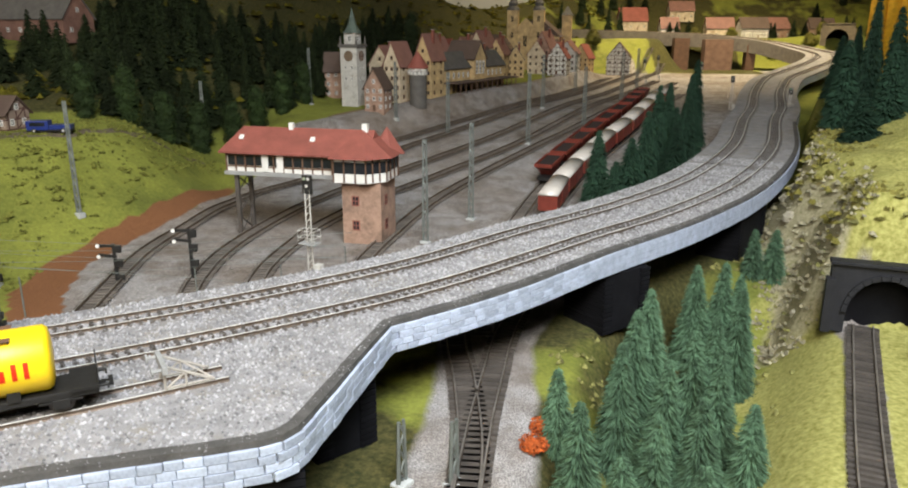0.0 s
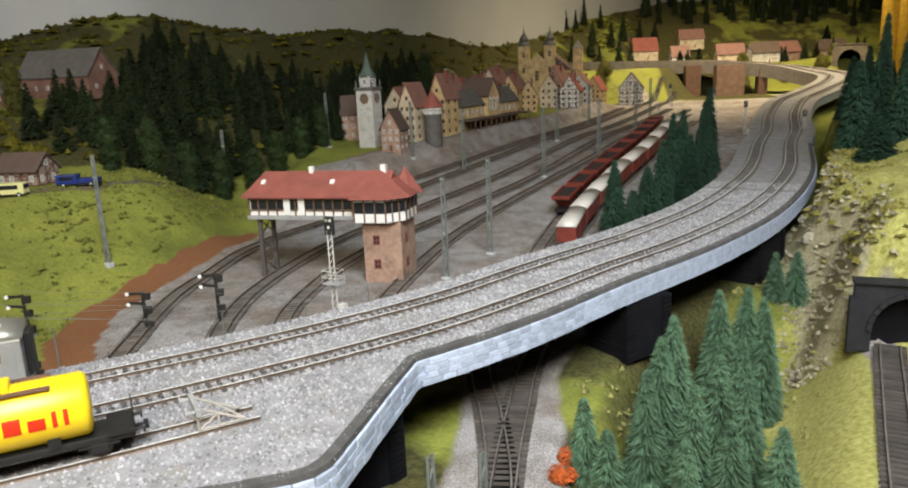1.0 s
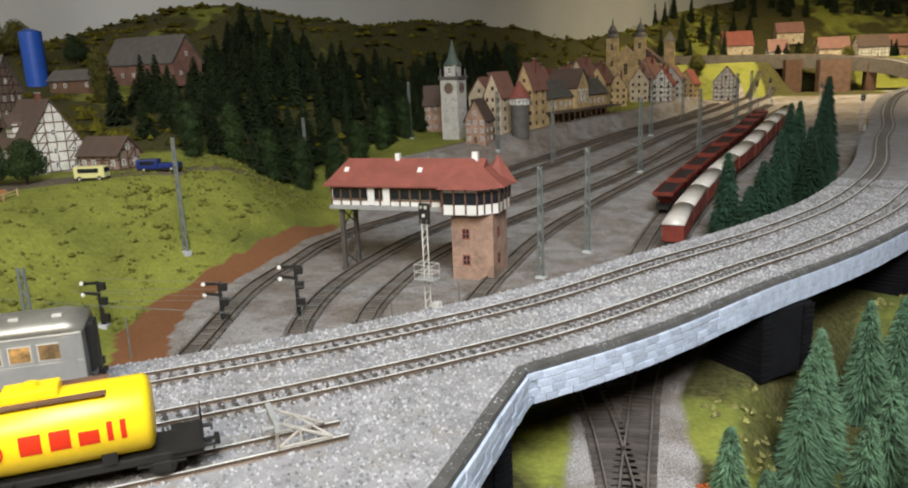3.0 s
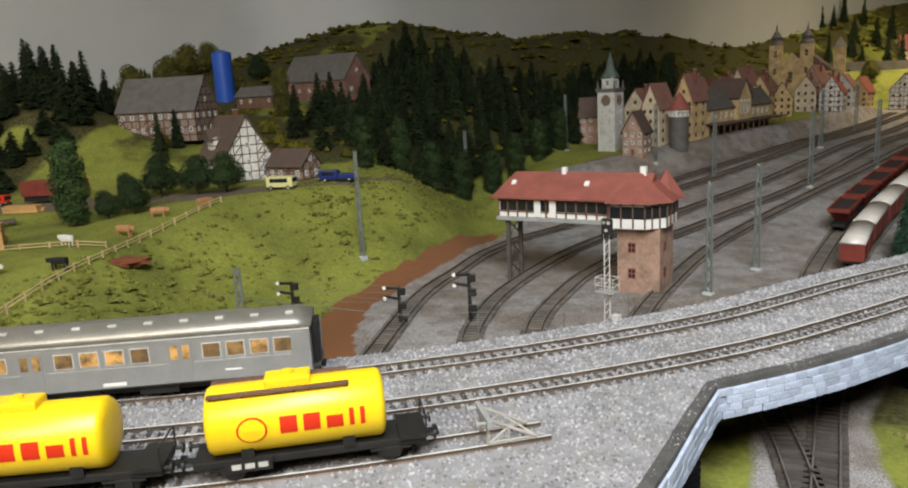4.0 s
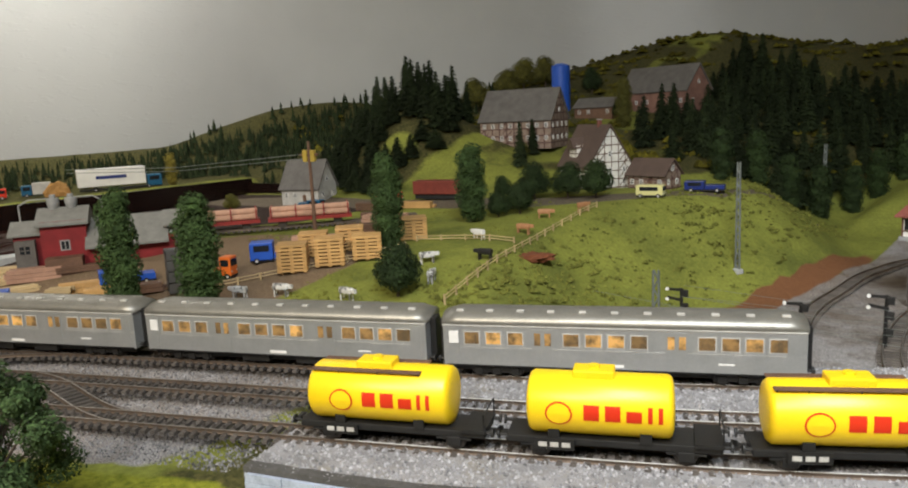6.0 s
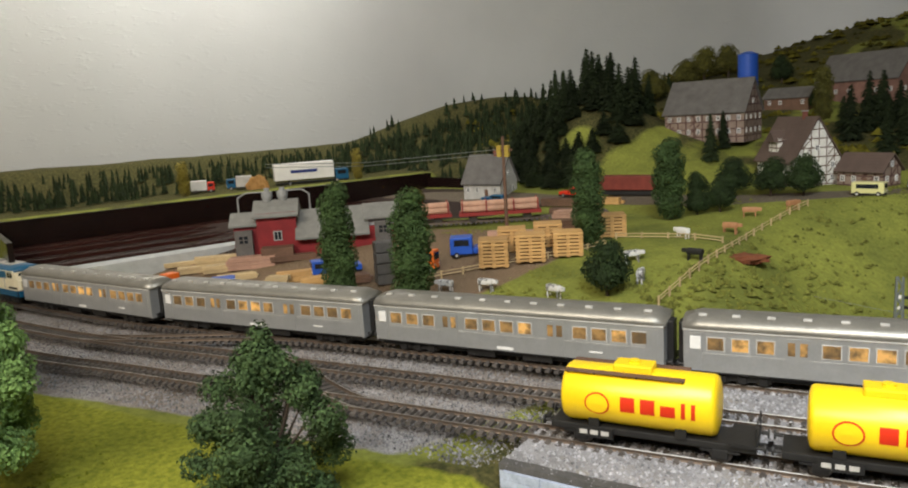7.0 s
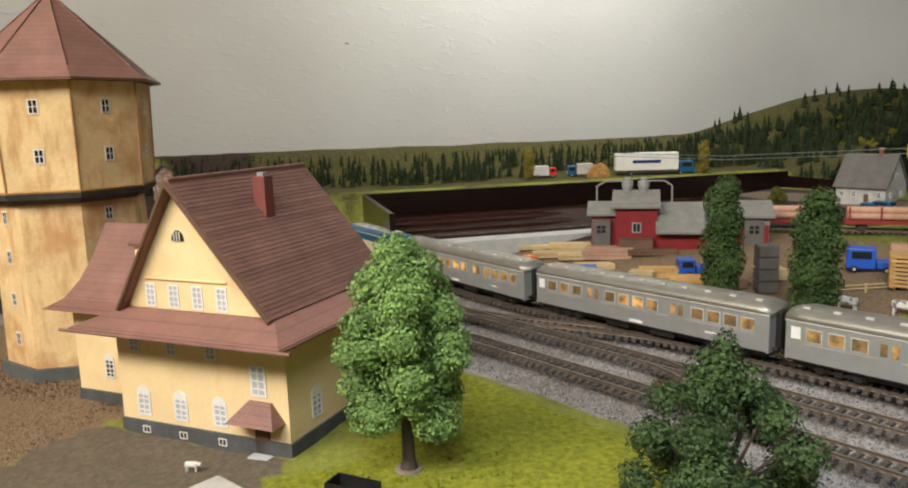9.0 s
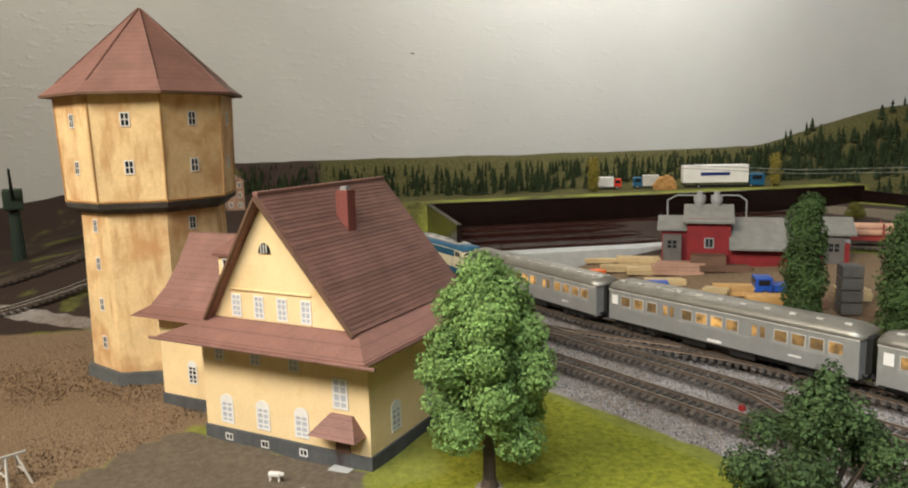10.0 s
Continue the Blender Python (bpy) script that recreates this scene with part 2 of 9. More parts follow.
M_FIR = mat("fir_needles", (0.135, 0.245, 0.140), 0.85, vary=0.4, scale=70, fine=900, bump=0.4, per_object=0.3, per_island=0.7, spec=0.2)
M_FIR_FAR = mat("dark_fir_needles", (0.030, 0.044, 0.016), 0.9, vary=0.45, scale=60, fine=700, per_object=0.5, per_island=0.4, spec=0.15)
M_LEAF = mat("fresh_green_leaves", (0.250, 0.410, 0.115), 0.7, vary=0.35, scale=50, fine=700, per_island=0.55, spec=0.3)
M_LEAF_DARK = mat("dark_green_leaves", (0.040, 0.070, 0.018), 0.8, vary=0.4, scale=60, fine=700, per_object=0.35, per_island=0.55, spec=0.25)
M_LEAF_OLIVE = mat("olive_leaves", (0.17, 0.16, 0.02), 0.85, vary=0.35, per_object=0.4, per_island=0.5)
M_BARK = mat("brown_bark", (0.07, 0.05, 0.035), 0.9, vary=0.4)
M_ROOF_RED = mat("red_roof", (0.255, 0.075, 0.055), 0.7, vary=0.22, scale=40, dirt=(0.20, 0.06, 0.045))
M_TILE = banded("brown_red_roof_tiles", (0.25, 0.122, 0.098), 0.65, 2, 0.0042, 0.5)
M_TILE_DARK = banded("dark_brown_roof_tiles", (0.10, 0.065, 0.05), 0.75, 2, 0.004, 0.4)
M_SLATE = mat("grey_slate", (0.115, 0.105, 0.095), 0.75, vary=0.25)
M_PLASTER = mat("stained_ochre_plaster", (0.80, 0.61, 0.34), 0.75, vary=0.10, scale=28, fine=500, dirt=(0.66, 0.44, 0.21), bump=0.1)
M_PLASTER_PALE = mat("cream_plaster", (0.62, 0.51, 0.36), 0.8, vary=0.3, dirt=(0.28, 0.19, 0.11))
M_PLASTER_PINK = mat("weathered_pink_plaster", (0.37, 0.235, 0.17), 0.85, vary=0.35, dirt=(0.12, 0.08, 0.06))
M_BRICK = mat("brick_red_plastic", (0.26, 0.085, 0.06), 0.75, vary=0.3, per_object=0.3)
M_TIMBER_RED = timbered("brown_half_timbering", (0.25, 0.18, 0.14), (0.075, 0.032, 0.025), 0.016, 0.014)
M_TIMBER_WHITE = timbered("white_half_timbering", (0.68, 0.66, 0.60), (0.10, 0.055, 0.035), 0.013, 0.014, 0.13)
M_SANDSTONE = mat("yellow_sandstone", (0.56, 0.40, 0.20), 0.85, vary=0.35, dirt=(0.22, 0.14, 0.07))
M_WOOD = mat("raw_timber", (0.62, 0.36, 0.13), 0.7, vary=0.2, per_object=0.25, per_island=0.3)
M_WOOD_PALE = mat("pale_sawn_boards", (0.62, 0.46, 0.24), 0.7, vary=0.2, per_object=0.3, per_island=0.2)
M_WOOD_DARK = mat("brown_boards", (0.14, 0.075, 0.045), 0.7, vary=0.3)
M_MASTGREY = mat("galvanised_mast", (0.165, 0.18, 0.165), 0.55, 0.3, vary=0.2)
M_BLUEPAINT = mat("bright_blue_paint", (0.02, 0.085, 0.42), 0.4, vary=0.1)
M_ORANGE = mat("orange_paint", (0.75, 0.16, 0.02), 0.4, vary=0.1)
M_REDPAINT = mat("crimson_paint", (0.21, 0.015, 0.017), 0.5, vary=0.2)
M_PITWALL = mat("dark_brown_varnish", (0.012, 0.006, 0.005), 0.22, vary=0.4)
M_CONCRETE = mat("pale_concrete", (0.42, 0.43, 0.42), 0.85, vary=0.15)
M_ROCK = mat("pale_rock", (0.40, 0.36, 0.27), 0.95, vary=0.4, scale=40, bump=0.8, dirt=(0.20, 0.21, 0.06))
M_TOWN_WHITE = mat("greyed_white_plaster", (0.52, 0.50, 0.46), 0.8, vary=0.2, dirt=(0.25, 0.22, 0.18))
M_LEAF_MID = mat("mid_green_leaves", (0.072, 0.125, 0.034), 0.8, vary=0.4, scale=60, fine=700, per_object=0.3, per_island=0.5, spec=0.25)
M_LEAF_DEEP = mat("deep_green_leaves", (0.066, 0.112, 0.036), 0.8, vary=0.4, scale=60, fine=700, per_island=0.55, spec=0.25)
M_FIR_DEEP = mat("deep_green_fir_needles", (0.034, 0.080, 0.046), 0.85, vary=0.4, scale=70, fine=900, bump=0.4, per_object=0.35, per_island=0.5, spec=0.2)
M_CRANE = mat("dark_green_crane_paint", (0.02, 0.035, 0.025), 0.5)
M_ORANGE_LEAF = mat("orange_flock", (0.62, 0.13, 0.025), 0.95, vary=0.4, per_island=0.5)
M_VAN = mat("pale_yellow_lacquer", (0.62, 0.58, 0.26), 0.4, vary=0.05)


# ---- building helpers ----
def part(name, bm, material, parent=None, label="", smooth=False):
    me = bpy.data.meshes.new(name)
    bm.normal_update()
    bm.to_mesh(me)
    bm.free()
    for mm in (material if isinstance(material, (list, tuple)) else [material]):
        me.materials.append(mm)
    if smooth:
        me.polygons.foreach_set("use_smooth", [True] * len(me.polygons))
    ob = new(name, me)
    ob.parent = parent
    if label:
        ob["label"] = label
    return ob


def thing(name, label, category, m, group="", kind=""):
    ob = new(name)
    ob.empty_display_size = 0.02
    ob.matrix_world = m
    return tagged(ob, label, category, group, kind)


def box(bm, x0, x1, y0, y1, z0, z1, bevel=0.0, m=None):
    r = bmesh.ops.create_cube(bm, size=1.0)
    for v in r["verts"]:
        v.co = Vector(((x0 + x1) / 2 + v.co.x * (x1 - x0), (y0 + y1) / 2 + v.co.y * (y1 - y0), (z0 + z1) / 2 + v.co.z * (z1 - z0)))
    vs = r["verts"]
    if bevel:
        es = {e for v in vs for e in v.link_edges}
        q = bmesh.ops.bevel(bm, geom=list(es), offset=bevel, segments=2, affect="EDGES", profile=0.6)
        vs = list({v for f in q["faces"] for v in f.verts} | {v for v in vs if v.is_valid})
    if m is not None:
        bmesh.ops.transform(bm, matrix=m, verts=[v for v in vs if v.is_valid])
    return vs


def rod(bm, p, q, r0, r1=None, n=10):
    p, q = Vector(p), Vector(q)
    m = Matrix.Translation((p + q) / 2) @ (q - p).to_track_quat("Z", "Y").to_matrix().to_4x4()
    return bmesh.ops.create_cone(bm, cap_ends=True, segments=n, radius1=r0, radius2=r0 if r1 is None else r1, depth=(q - p).length, matrix=m)["verts"]


def prism(bm, outline, y0, y1, axis="y"):
    """Extrude an x-z outline along y (or a y-z outline along x, or x-y along z)."""
    put = {"y": lambda a, b, d: (a, d, b), "x": lambda a, b, d: (d, a, b), "z": lambda a, b, d: (a, b, d)}[axis]
    a = [bm.verts.new(put(u, w, y0)) for u, w in outline]
    b = [bm.verts.new(put(u, w, y1)) for u, w in outline]
    k = len(outline)
    fs = [bm.faces.new(a), bm.faces.new(b[::-1])] + [bm.faces.new((a[i], b[i], b[(i + 1) % k], a[(i + 1) % k])) for i in range(k)]
    bmesh.ops.recalc_face_normals(bm, faces=fs)
    return a + b


def quad_strip(bm, left, right):
    a, b = [bm.verts.new(p) for p in left], [bm.verts.new(p) for p in right]
    for i in range(len(a) - 1):
        bm.faces.new((a[i], b[i], b[i + 1], a[i + 1]))


def mesh(f, *a, **k):
    bm = bmesh.new()
    f(bm, *a, **k)
    return bm


def spline(points, step):
    """Points at even steps along a smooth curve through the given ones."""
    p = np.array(points, float)
    p = np.vstack([2 * p[0] - p[1], p, 2 * p[-1] - p[-2]])
    out = []
    for i in range(1, len(p) - 2):
        for t in np.linspace(0, 1, 40, endpoint=False):
            a, b, c, d = p[i - 1:i + 3]
            out.append(0.5 * (2 * b + (c - a) * t + (2 * a - 5 * b + 4 * c - d) * t ** 2 + (3 * b - a - 3 * c + d) * t ** 3))
    out = np.array(out + [p[-2]])
    s = np.concatenate([[0], np.cumsum(np.linalg.norm(np.diff(out, axis=0), axis=1))])
    n = max(2, int(s[-1] / step))
    u = np.linspace(0, s[-1], n)
    return np.stack([np.interp(u, s, out[:, k]) for k in range(out.shape[1])], 1)


def side_of(line):
    d = np.gradient(line[:, :2], axis=0)
    d /= np.linalg.norm(d, axis=1)[:, None]
    return np.stack([-d[:, 1], d[:, 0]], 1)


def offset(line, d):
    out = line.copy()
    out[:, :2] += side_of(line) * d
    return out


def H(x, y):
    return float(height(x, y))


def at(x, y, turn=0.0, dz=0.0):
    return pose(x, y, H(x, y) + dz, 0, 0, turn)


# ---- the shape of the land ----
def sm(a, b, x):
    t = np.clip((x - a) / (b - a), 0.0, 1.0)
    return t * t * (3 - 2 * t)


# centre line of the main line's far track, west to east
LINE_X = [-1.75, -1.45, -1.20, -0.95, -0.80, -0.62, -0.40, -0.25, -0.13, -0.045, 0.04, 0.13, 0.25, 0.37, 0.49, 0.60]
LINE_Y = [-0.02, 0.055, 0.125, 0.212, 0.285, 0.372, 0.478, 0.555, 0.632, 0.697, 0.775, 0.885, 1.025, 1.205, 1.455, 1.78]
RIDGE_Y = [0.84, 0.90, 1.00, 1.04, 1.11, 1.23, 1.40, 1.60]
RIDGE_X = [0.425, 0.430, 0.470, 0.490, 0.475, 0.500, 0.570, 0.650]
HILL_X = [-1.8, -0.9, -0.6, -0.4, -0.1, 0.3, 0.8, 2.4]
HILL_Y = [0.95, 1.12, 1.25, 1.75, 2.5, 3.35, 3.75, 3.9]


def height(x, y):
    """Height of the scenery at plan position x, y (arrays or numbers)."""
    x, y = np.asarray(x, float), np.asarray(y, float)
    d = (y - np.interp(x, LINE_X, LINE_Y)) * 0.87
    yard = 0.935 + 0.085 * sm(1.1, 2.2, y) + 0.03 * sm(2.2, 3.4, y)
    west = sm(-0.36, -0.43, x)
    south = 0.928 + (0.998 - 0.928) * west
    bank = sm(-0.36, -0.58, x + 0.06 * np.sin(9 * y))
    meadow = 1.0 + 0.042 * sm(0.03, 0.38, d) + 0.02 * sm(0.75, 1.15, y)
    north = yard + (meadow - yard) * bank
    k = sm(-0.035, 0.03, d)
    h = south + (north - south) * k
    # far bank behind the sunken tracks
    h = h + (1.082 - h) * sm(-1.44, -1.47, x) * sm(-0.45, -0.25, y)
    h = h + (1.065 + 0.017 * sm(-1.40, -1.47, x) - h) * sm(-1.0, -1.35, x) * sm(0.10, 0.02, y) * sm(-0.8, -0.2, y)
    # wooded hills behind
    v = np.interp(x, HILL_X, HILL_Y)
    r = np.clip((y - v) / 1.05, 0, 1)
    h = h + (0.23 * r + 0.06 * sm(0.55, 1.0, r)) * (0.75 + 0.25 * sm(-1.75, -0.9, x)) * sm(-0.1, 0.06, y - v)
    h = h + 0.19 * sm(-0.15, 0.45, x) * sm(0.10, 0.70, y - v)
    # bank under the far loop of track and the hamlet's terrace behind it
    bank2 = np.maximum(sm(3.10, 3.42, y) * sm(0.80, 0.70, x), sm(3.50, 3.62, y)) * sm(0.05, 0.25, x)
    h = h + np.maximum(0, 1.172 - h) * bank2
    h = h + 0.125 * np.exp(-((x - 1.43) ** 2 / 0.014 + (y - 3.47) ** 2 / 0.010))
    h = h + 0.015 * np.exp(-((x + 1.0) ** 2 + (y - 1.30) ** 2) / 0.03)
    h = h + 0.125 * np.exp(-((x + 1.19) ** 2 / 0.03 + (y - 1.20) ** 2 / 0.018))
    h = h + 0.068 * sm(-1.60, -1.78, x) * (1 + 0.4 * sm(0.9, 1.3, y)) * sm(2.2, 1.7, y)
    # hollow with the spruces
    h = h - 0.060 * sm(0.125, 0.185, x - 0.30 * (y - 0.6)) * sm(0.335, 0.235, x - 0.45 * (y - 0.6)) * sm(1.06, 0.92, y) * sm(-0.10, -0.16, d)
    # the hill's crest, and the terrace of the old town
    h = h + 0.036 * np.exp(-((x + 1.0) ** 2 + (y - 2.2) ** 2) / 0.07) - 0.042 * np.exp(-((x + 0.68) ** 2 + (y - 2.42) ** 2) / 0.05)
    h = h + 0.045 * np.exp(-((x + 1.28) ** 2 + (y - 1.74) ** 2) / 0.02)
    edge = np.interp(x, [-0.45, -0.30, -0.05, 0.15, 0.40, 0.7], [1.55, 1.68, 1.98, 2.35, 2.95, 3.4])
    h = h + 0.036 * sm(-0.12, -0.03, y - edge) * sm(-0.44, -0.36, x) * sm(3.05, 2.8, y)
    # hillside east of the viaduct, cut off steeply above the tunnel mouth
    e = sm(-0.045, 0.045, x - np.interp(y, RIDGE_Y, RIDGE_X)) * sm(0.014, 0.050, (x - 0.468) * 0.276 + (y - 0.846) * 0.961) * sm(0.0, -0.10, d - 0.08 * sm(1.3, 1.6, y)) * sm(2.3, 1.9, y)
    e = e * np.maximum(sm(1.35, 1.15, y), sm(0.112, 0.150, x - np.interp(y, LINE_Y[-4:] + [1.93, 2.2, 2.45], LINE_X[-4:] + [0.66, 0.746, 0.849])))
    h = h + (1.050 + 0.03 * sm(0.55, 0.72, x) - h) * e
    return h


# ---- the room ----
def room():
    plan = spline([(2.9, -1.7), (-1.0, -1.7), (-1.72, -1.6), (-1.80, -1.2), (-1.80, 0.7), (-1.74, 1.45), (-1.38, 2.05), (-0.86, 2.42), (-0.2, 3.25), (0.5, 4.3), (1.1, 4.95), (1.9, 5.1), (2.8, 5.1), (2.9, 5.0), (2.9, -1.6)], 0.06)
    bm = bmesh.new()
    back = offset(plan, 0.1)
    quad_strip(bm, [(x, y, 0.0) for x, y in plan], [(x, y, 2.5) for x, y in plan])
    quad_strip(bm, [(x, y, 2.5) for x, y in back], [(x, y, 0.0) for x, y in back])
    tagged(part("wall_north", bm, M_WALL, None, "", True), "pale grey room wall with a rough woodchip surface", "wall", kind="structure")
    tagged(part("ceiling", mesh(box, -2, 3.1, -1.9, 5.3, 2.5, 2.6), mat("ceiling_white", (0.7, 0.7, 0.68), 0.9)), "plain white room ceiling", "ceiling", kind="structure")
    tagged(part("floor", mesh(box, -2, 3.1, -1.9, 5.3, -0.1, 0.0), mat("grey_floor", (0.2, 0.19, 0.18), 0.6)), "plain grey room floor", "floor", kind="structure")


room()


# ---- the scenery: one sheet of ground on the layout's table ----
def scenery():
    xs, ys = np.arange(-1.79, 2.2, 0.0125), np.arange(-1.2, 4.9, 0.0125)
    gx, gy = np.meshgrid(xs, ys, indexing="ij")
    d = (gy - np.interp(gx, LINE_X, LINE_Y)) * 0.87
    z = height(gx, gy)
    lump = np.array([[noise.noise((a * 9, b * 9, 0.3)) + 0.5 * noise.noise((a * 28, b * 28, 2.0)) for b in ys] for a in xs])
    west, east = sm(-0.44, -0.52, gx), sm(0.36, 0.5, gx - 0.5 * (gy - 0.85))
    # ballast: main line, goods yard, low line under the viaduct
    main = sm(-1.24, -1.18, gx) * west * sm(-0.163, -0.150, d + 0.012 * lump) * sm(0.052, 0.04, d + 0.008 * lump)
    path_x = np.interp(gy, [0.70, 0.77, 0.86, 0.96, 1.06, 1.15, 1.26, 1.40], [-0.290, -0.310, -0.365, -0.395, -0.384, -0.363, -0.350, -0.340])
    path_w = np.interp(gy, [0.86, 0.96, 1.06, 1.15, 1.3], [0.034, 0.028, 0.018, 0.014, 0.012])
    yard_mask = sm(-0.004, 0.012, gx - path_x - 0.5 * path_w) * sm(0.03, 0.05, d) * sm(3.4, 3.2, gy) * sm(0.40, 0.36, gx - 0.42 * (gy - 1.3))
    village = sm(0.0, 0.05, gy - np.interp(gx, [-0.45, -0.30, -0.05, 0.15, 0.40, 0.7], [1.55, 1.68, 1.98, 2.35, 2.95, 3.4]))
    yard_mask = yard_mask * (1 - village)
    low = np.exp(-((gx - np.interp(gy, [0.3, 0.57, 0.68, 0.79, 0.9], [0.085, 0.097, 0.102, 0.10, 0.135])) / 0.045) ** 4) * (1 - west) * sm(0.95, 0.9, gy)
    tun = np.exp(-((gx - np.interp(gy, [0.3, 0.59, 0.80, 0.9], [0.27, 0.348, 0.433, 0.46])) / 0.016) ** 4) * sm(0.9, 0.87, gy)
    ballast = np.maximum.reduce([main, yard_mask * sm(-0.02, 0.02, d), low, tun])
    red = sm(1.25, 0.85, (np.abs(gx - path_x) + 0.006 * lump) / path_w) * sm(0.0, 0.1, d) * sm(1.45, 1.25, gy)
    gravel = sm(-0.70, -0.76, gx) * sm(-1.05, -0.98, gx) * sm(-0.06, -0.12, gy) + sm(-0.70, -0.73, gx) * sm(0.112, 0.130, d + 0.006 * lump) * sm(0.40, 0.34, d + 0.06 * lump) * sm(-1.45, -1.4, gx)
    clearing = np.exp(-((gx + 1.13) ** 2 / 0.003 + (gy - 1.115) ** 2 / 0.0018))
    wood = 0.85 * sm(-1.02, -1.08, gx) * sm(0.98, 1.03, gy) * (1 - clearing) + sm(0.0, 0.12, gy - np.interp(gx, HILL_X, HILL_Y)) * (0.55 + 0.30 * sm(-0.95, -0.7, gx) * sm(0.25, 0.05, gx) + 0.5 * lump) + (0.46 * sm(-1.44, -1.46, gx) + 0.55 * sm(-1.5, -1.55, gx)) * sm(-0.25, -0.15, gy) + 0.3 * lump * sm(-1.44, -1.46, gx)
    # same dark colour painted as the viaduct's shade on the valley ground
    wood = wood + (0.62 + 0.45 * lump) * (1 - west) * sm(0.0, -0.03, d) * sm(0.27, 0.19, gx - 0.40 * (gy - 0.6)) * sm(1.3, 1.1, gy)
    dry = (1 - west) * sm(-0.30, -0.20, gx) * sm(0.0, -0.03, d) * (0.44 + 0.30 * lump) + 0.42 * sm(0.10, 0.35, gx) * sm(3.05, 3.2, gy) * sm(3.6, 3.5, gy) + 0.95 * sm(0.24, 0.30, gx - 0.45 * (gy - 0.6)) * sm(-0.06, -0.10, d)
    ridge = np.interp(gy, RIDGE_Y, RIDGE_X) - 0.012
    rock = sm(0.060, 0.012, np.abs(gx - ridge) - 0.004 + 0.030 * lump) * (0.72 + 0.3 * lump) * sm(0.85, 0.90, gy) * sm(1.45, 1.25, gy) * sm(-0.07, -0.10, d)
    road_y = np.interp(gx, [-1.5, -1.0, -0.75, -0.6, -0.5, -0.45], [0.86, 0.93, 1.0, 1.09, 1.2, 1.45])
    road = sm(0.042, 0.03, np.abs(gy - road_y)) * sm(-0.42, -0.46, gx) * sm(-1.46, -1.40, gx) * sm(0.16, 0.2, d)
    road = np.maximum(road, sm(-0.60, -0.63, gx) * sm(-0.80, -0.76, gx) * sm(-0.035, -0.06, gy - 1.0 * (gx + 0.63)) * sm(-0.32, -0.28, gy))
    z = z + 0.003 * lump * (1 - ballast) + 0.012 * rock * lump + 0.03 * np.clip(east, 0, 1) * sm(0.90, 1.0, gy) * np.abs(lump) * sm(0.05, -0.05, d)
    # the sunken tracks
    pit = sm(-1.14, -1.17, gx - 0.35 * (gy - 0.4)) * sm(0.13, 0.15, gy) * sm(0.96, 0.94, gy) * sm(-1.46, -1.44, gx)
    lawn = sm(-0.82, -0.78, gx) * sm(-0.28, -0.31, gx) * (1 - sm(-0.59, -0.63, gx) * sm(0.05, 0.01, gy)) * sm(-0.15, -0.17, d) * (0.8 + 0.25 * lump)
    gravel = np.maximum(gravel, 0.75 * sm(0.13, 0.09, np.abs(gy + 0.06 - np.interp(gx, [-0.30, -0.05, 0.15, 0.40], [1.68, 1.98, 2.35, 2.95]))) * sm(-0.32, -0.25, gx) * sm(0.42, 0.36, gx))
    # paved forecourt of the house, and the dark tracks beyond the water tower
    along, before = (gx + 0.670) * 0.603 + (gy + 0.068) * 0.798, (gx + 0.670) * 0.798 - (gy + 0.068) * 0.603
    court = sm(0.074, 0.066, along) * sm(-0.004, 0.004, before)
    loose = sm(-0.096, -0.101, along + 0.002 * lump) * sm(-1.05, -1.02, gx) * sm(0.10, 0.0, gy) * sm(-0.58, -0.61, gx)
    lawn, road = lawn * (1 - np.maximum(court, loose)), np.maximum(road, court * sm(-0.16, -0.12, along)) * (1 - loose)
    gravel = np.maximum(gravel, loose)
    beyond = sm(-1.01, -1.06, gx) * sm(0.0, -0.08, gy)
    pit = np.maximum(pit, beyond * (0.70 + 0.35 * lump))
    ballast = np.maximum(ballast, beyond * sm(0.022, 0.012, np.abs(gx + 1.11 - 0.55 * (gy + 0.40))))
    gravel = np.maximum(gravel, 0.7 * beyond * (0.5 + 0.5 * lump))
    # brown bank below the far loop, green towards the town
    bank = sm(0.57, 0.60, gx) * sm(3.10, 3.15, gy + 0.02 * lump) * sm(1.10, 1.05, gx)
    ballast, gravel, wood = ballast * (1 - bank), gravel * (1 - bank), np.maximum(wood, bank * sm(0.63, 0.68, gx) * (0.8 + 0.2 * lump))
    nx, ny = gx.shape
    idx = np.arange(nx * ny).reshape(nx, ny)
    quads = np.stack([idx[:-1, :-1], idx[1:, :-1], idx[1:, 1:], idx[:-1, 1:]], -1).reshape(-1, 4)
    me = bpy.data.meshes.new("ground")
    me.from_pydata(np.stack([gx, gy, z], -1).reshape(-1, 3).tolist(), [], quads.tolist())
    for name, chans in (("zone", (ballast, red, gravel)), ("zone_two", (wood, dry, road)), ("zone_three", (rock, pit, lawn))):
        a = me.attributes.new(name, "FLOAT_COLOR", "POINT")
        rgba = np.ones((nx * ny, 4), np.float32)
        for i, c in enumerate(chans):
            rgba[:, i] = np.clip(c, 0, 1).reshape(-1)
        a.data.foreach_set("color", rgba.reshape(-1))
    me.materials.append(M_GROUND)
    me.polygons.foreach_set("use_smooth", [True] * len(me.polygons))
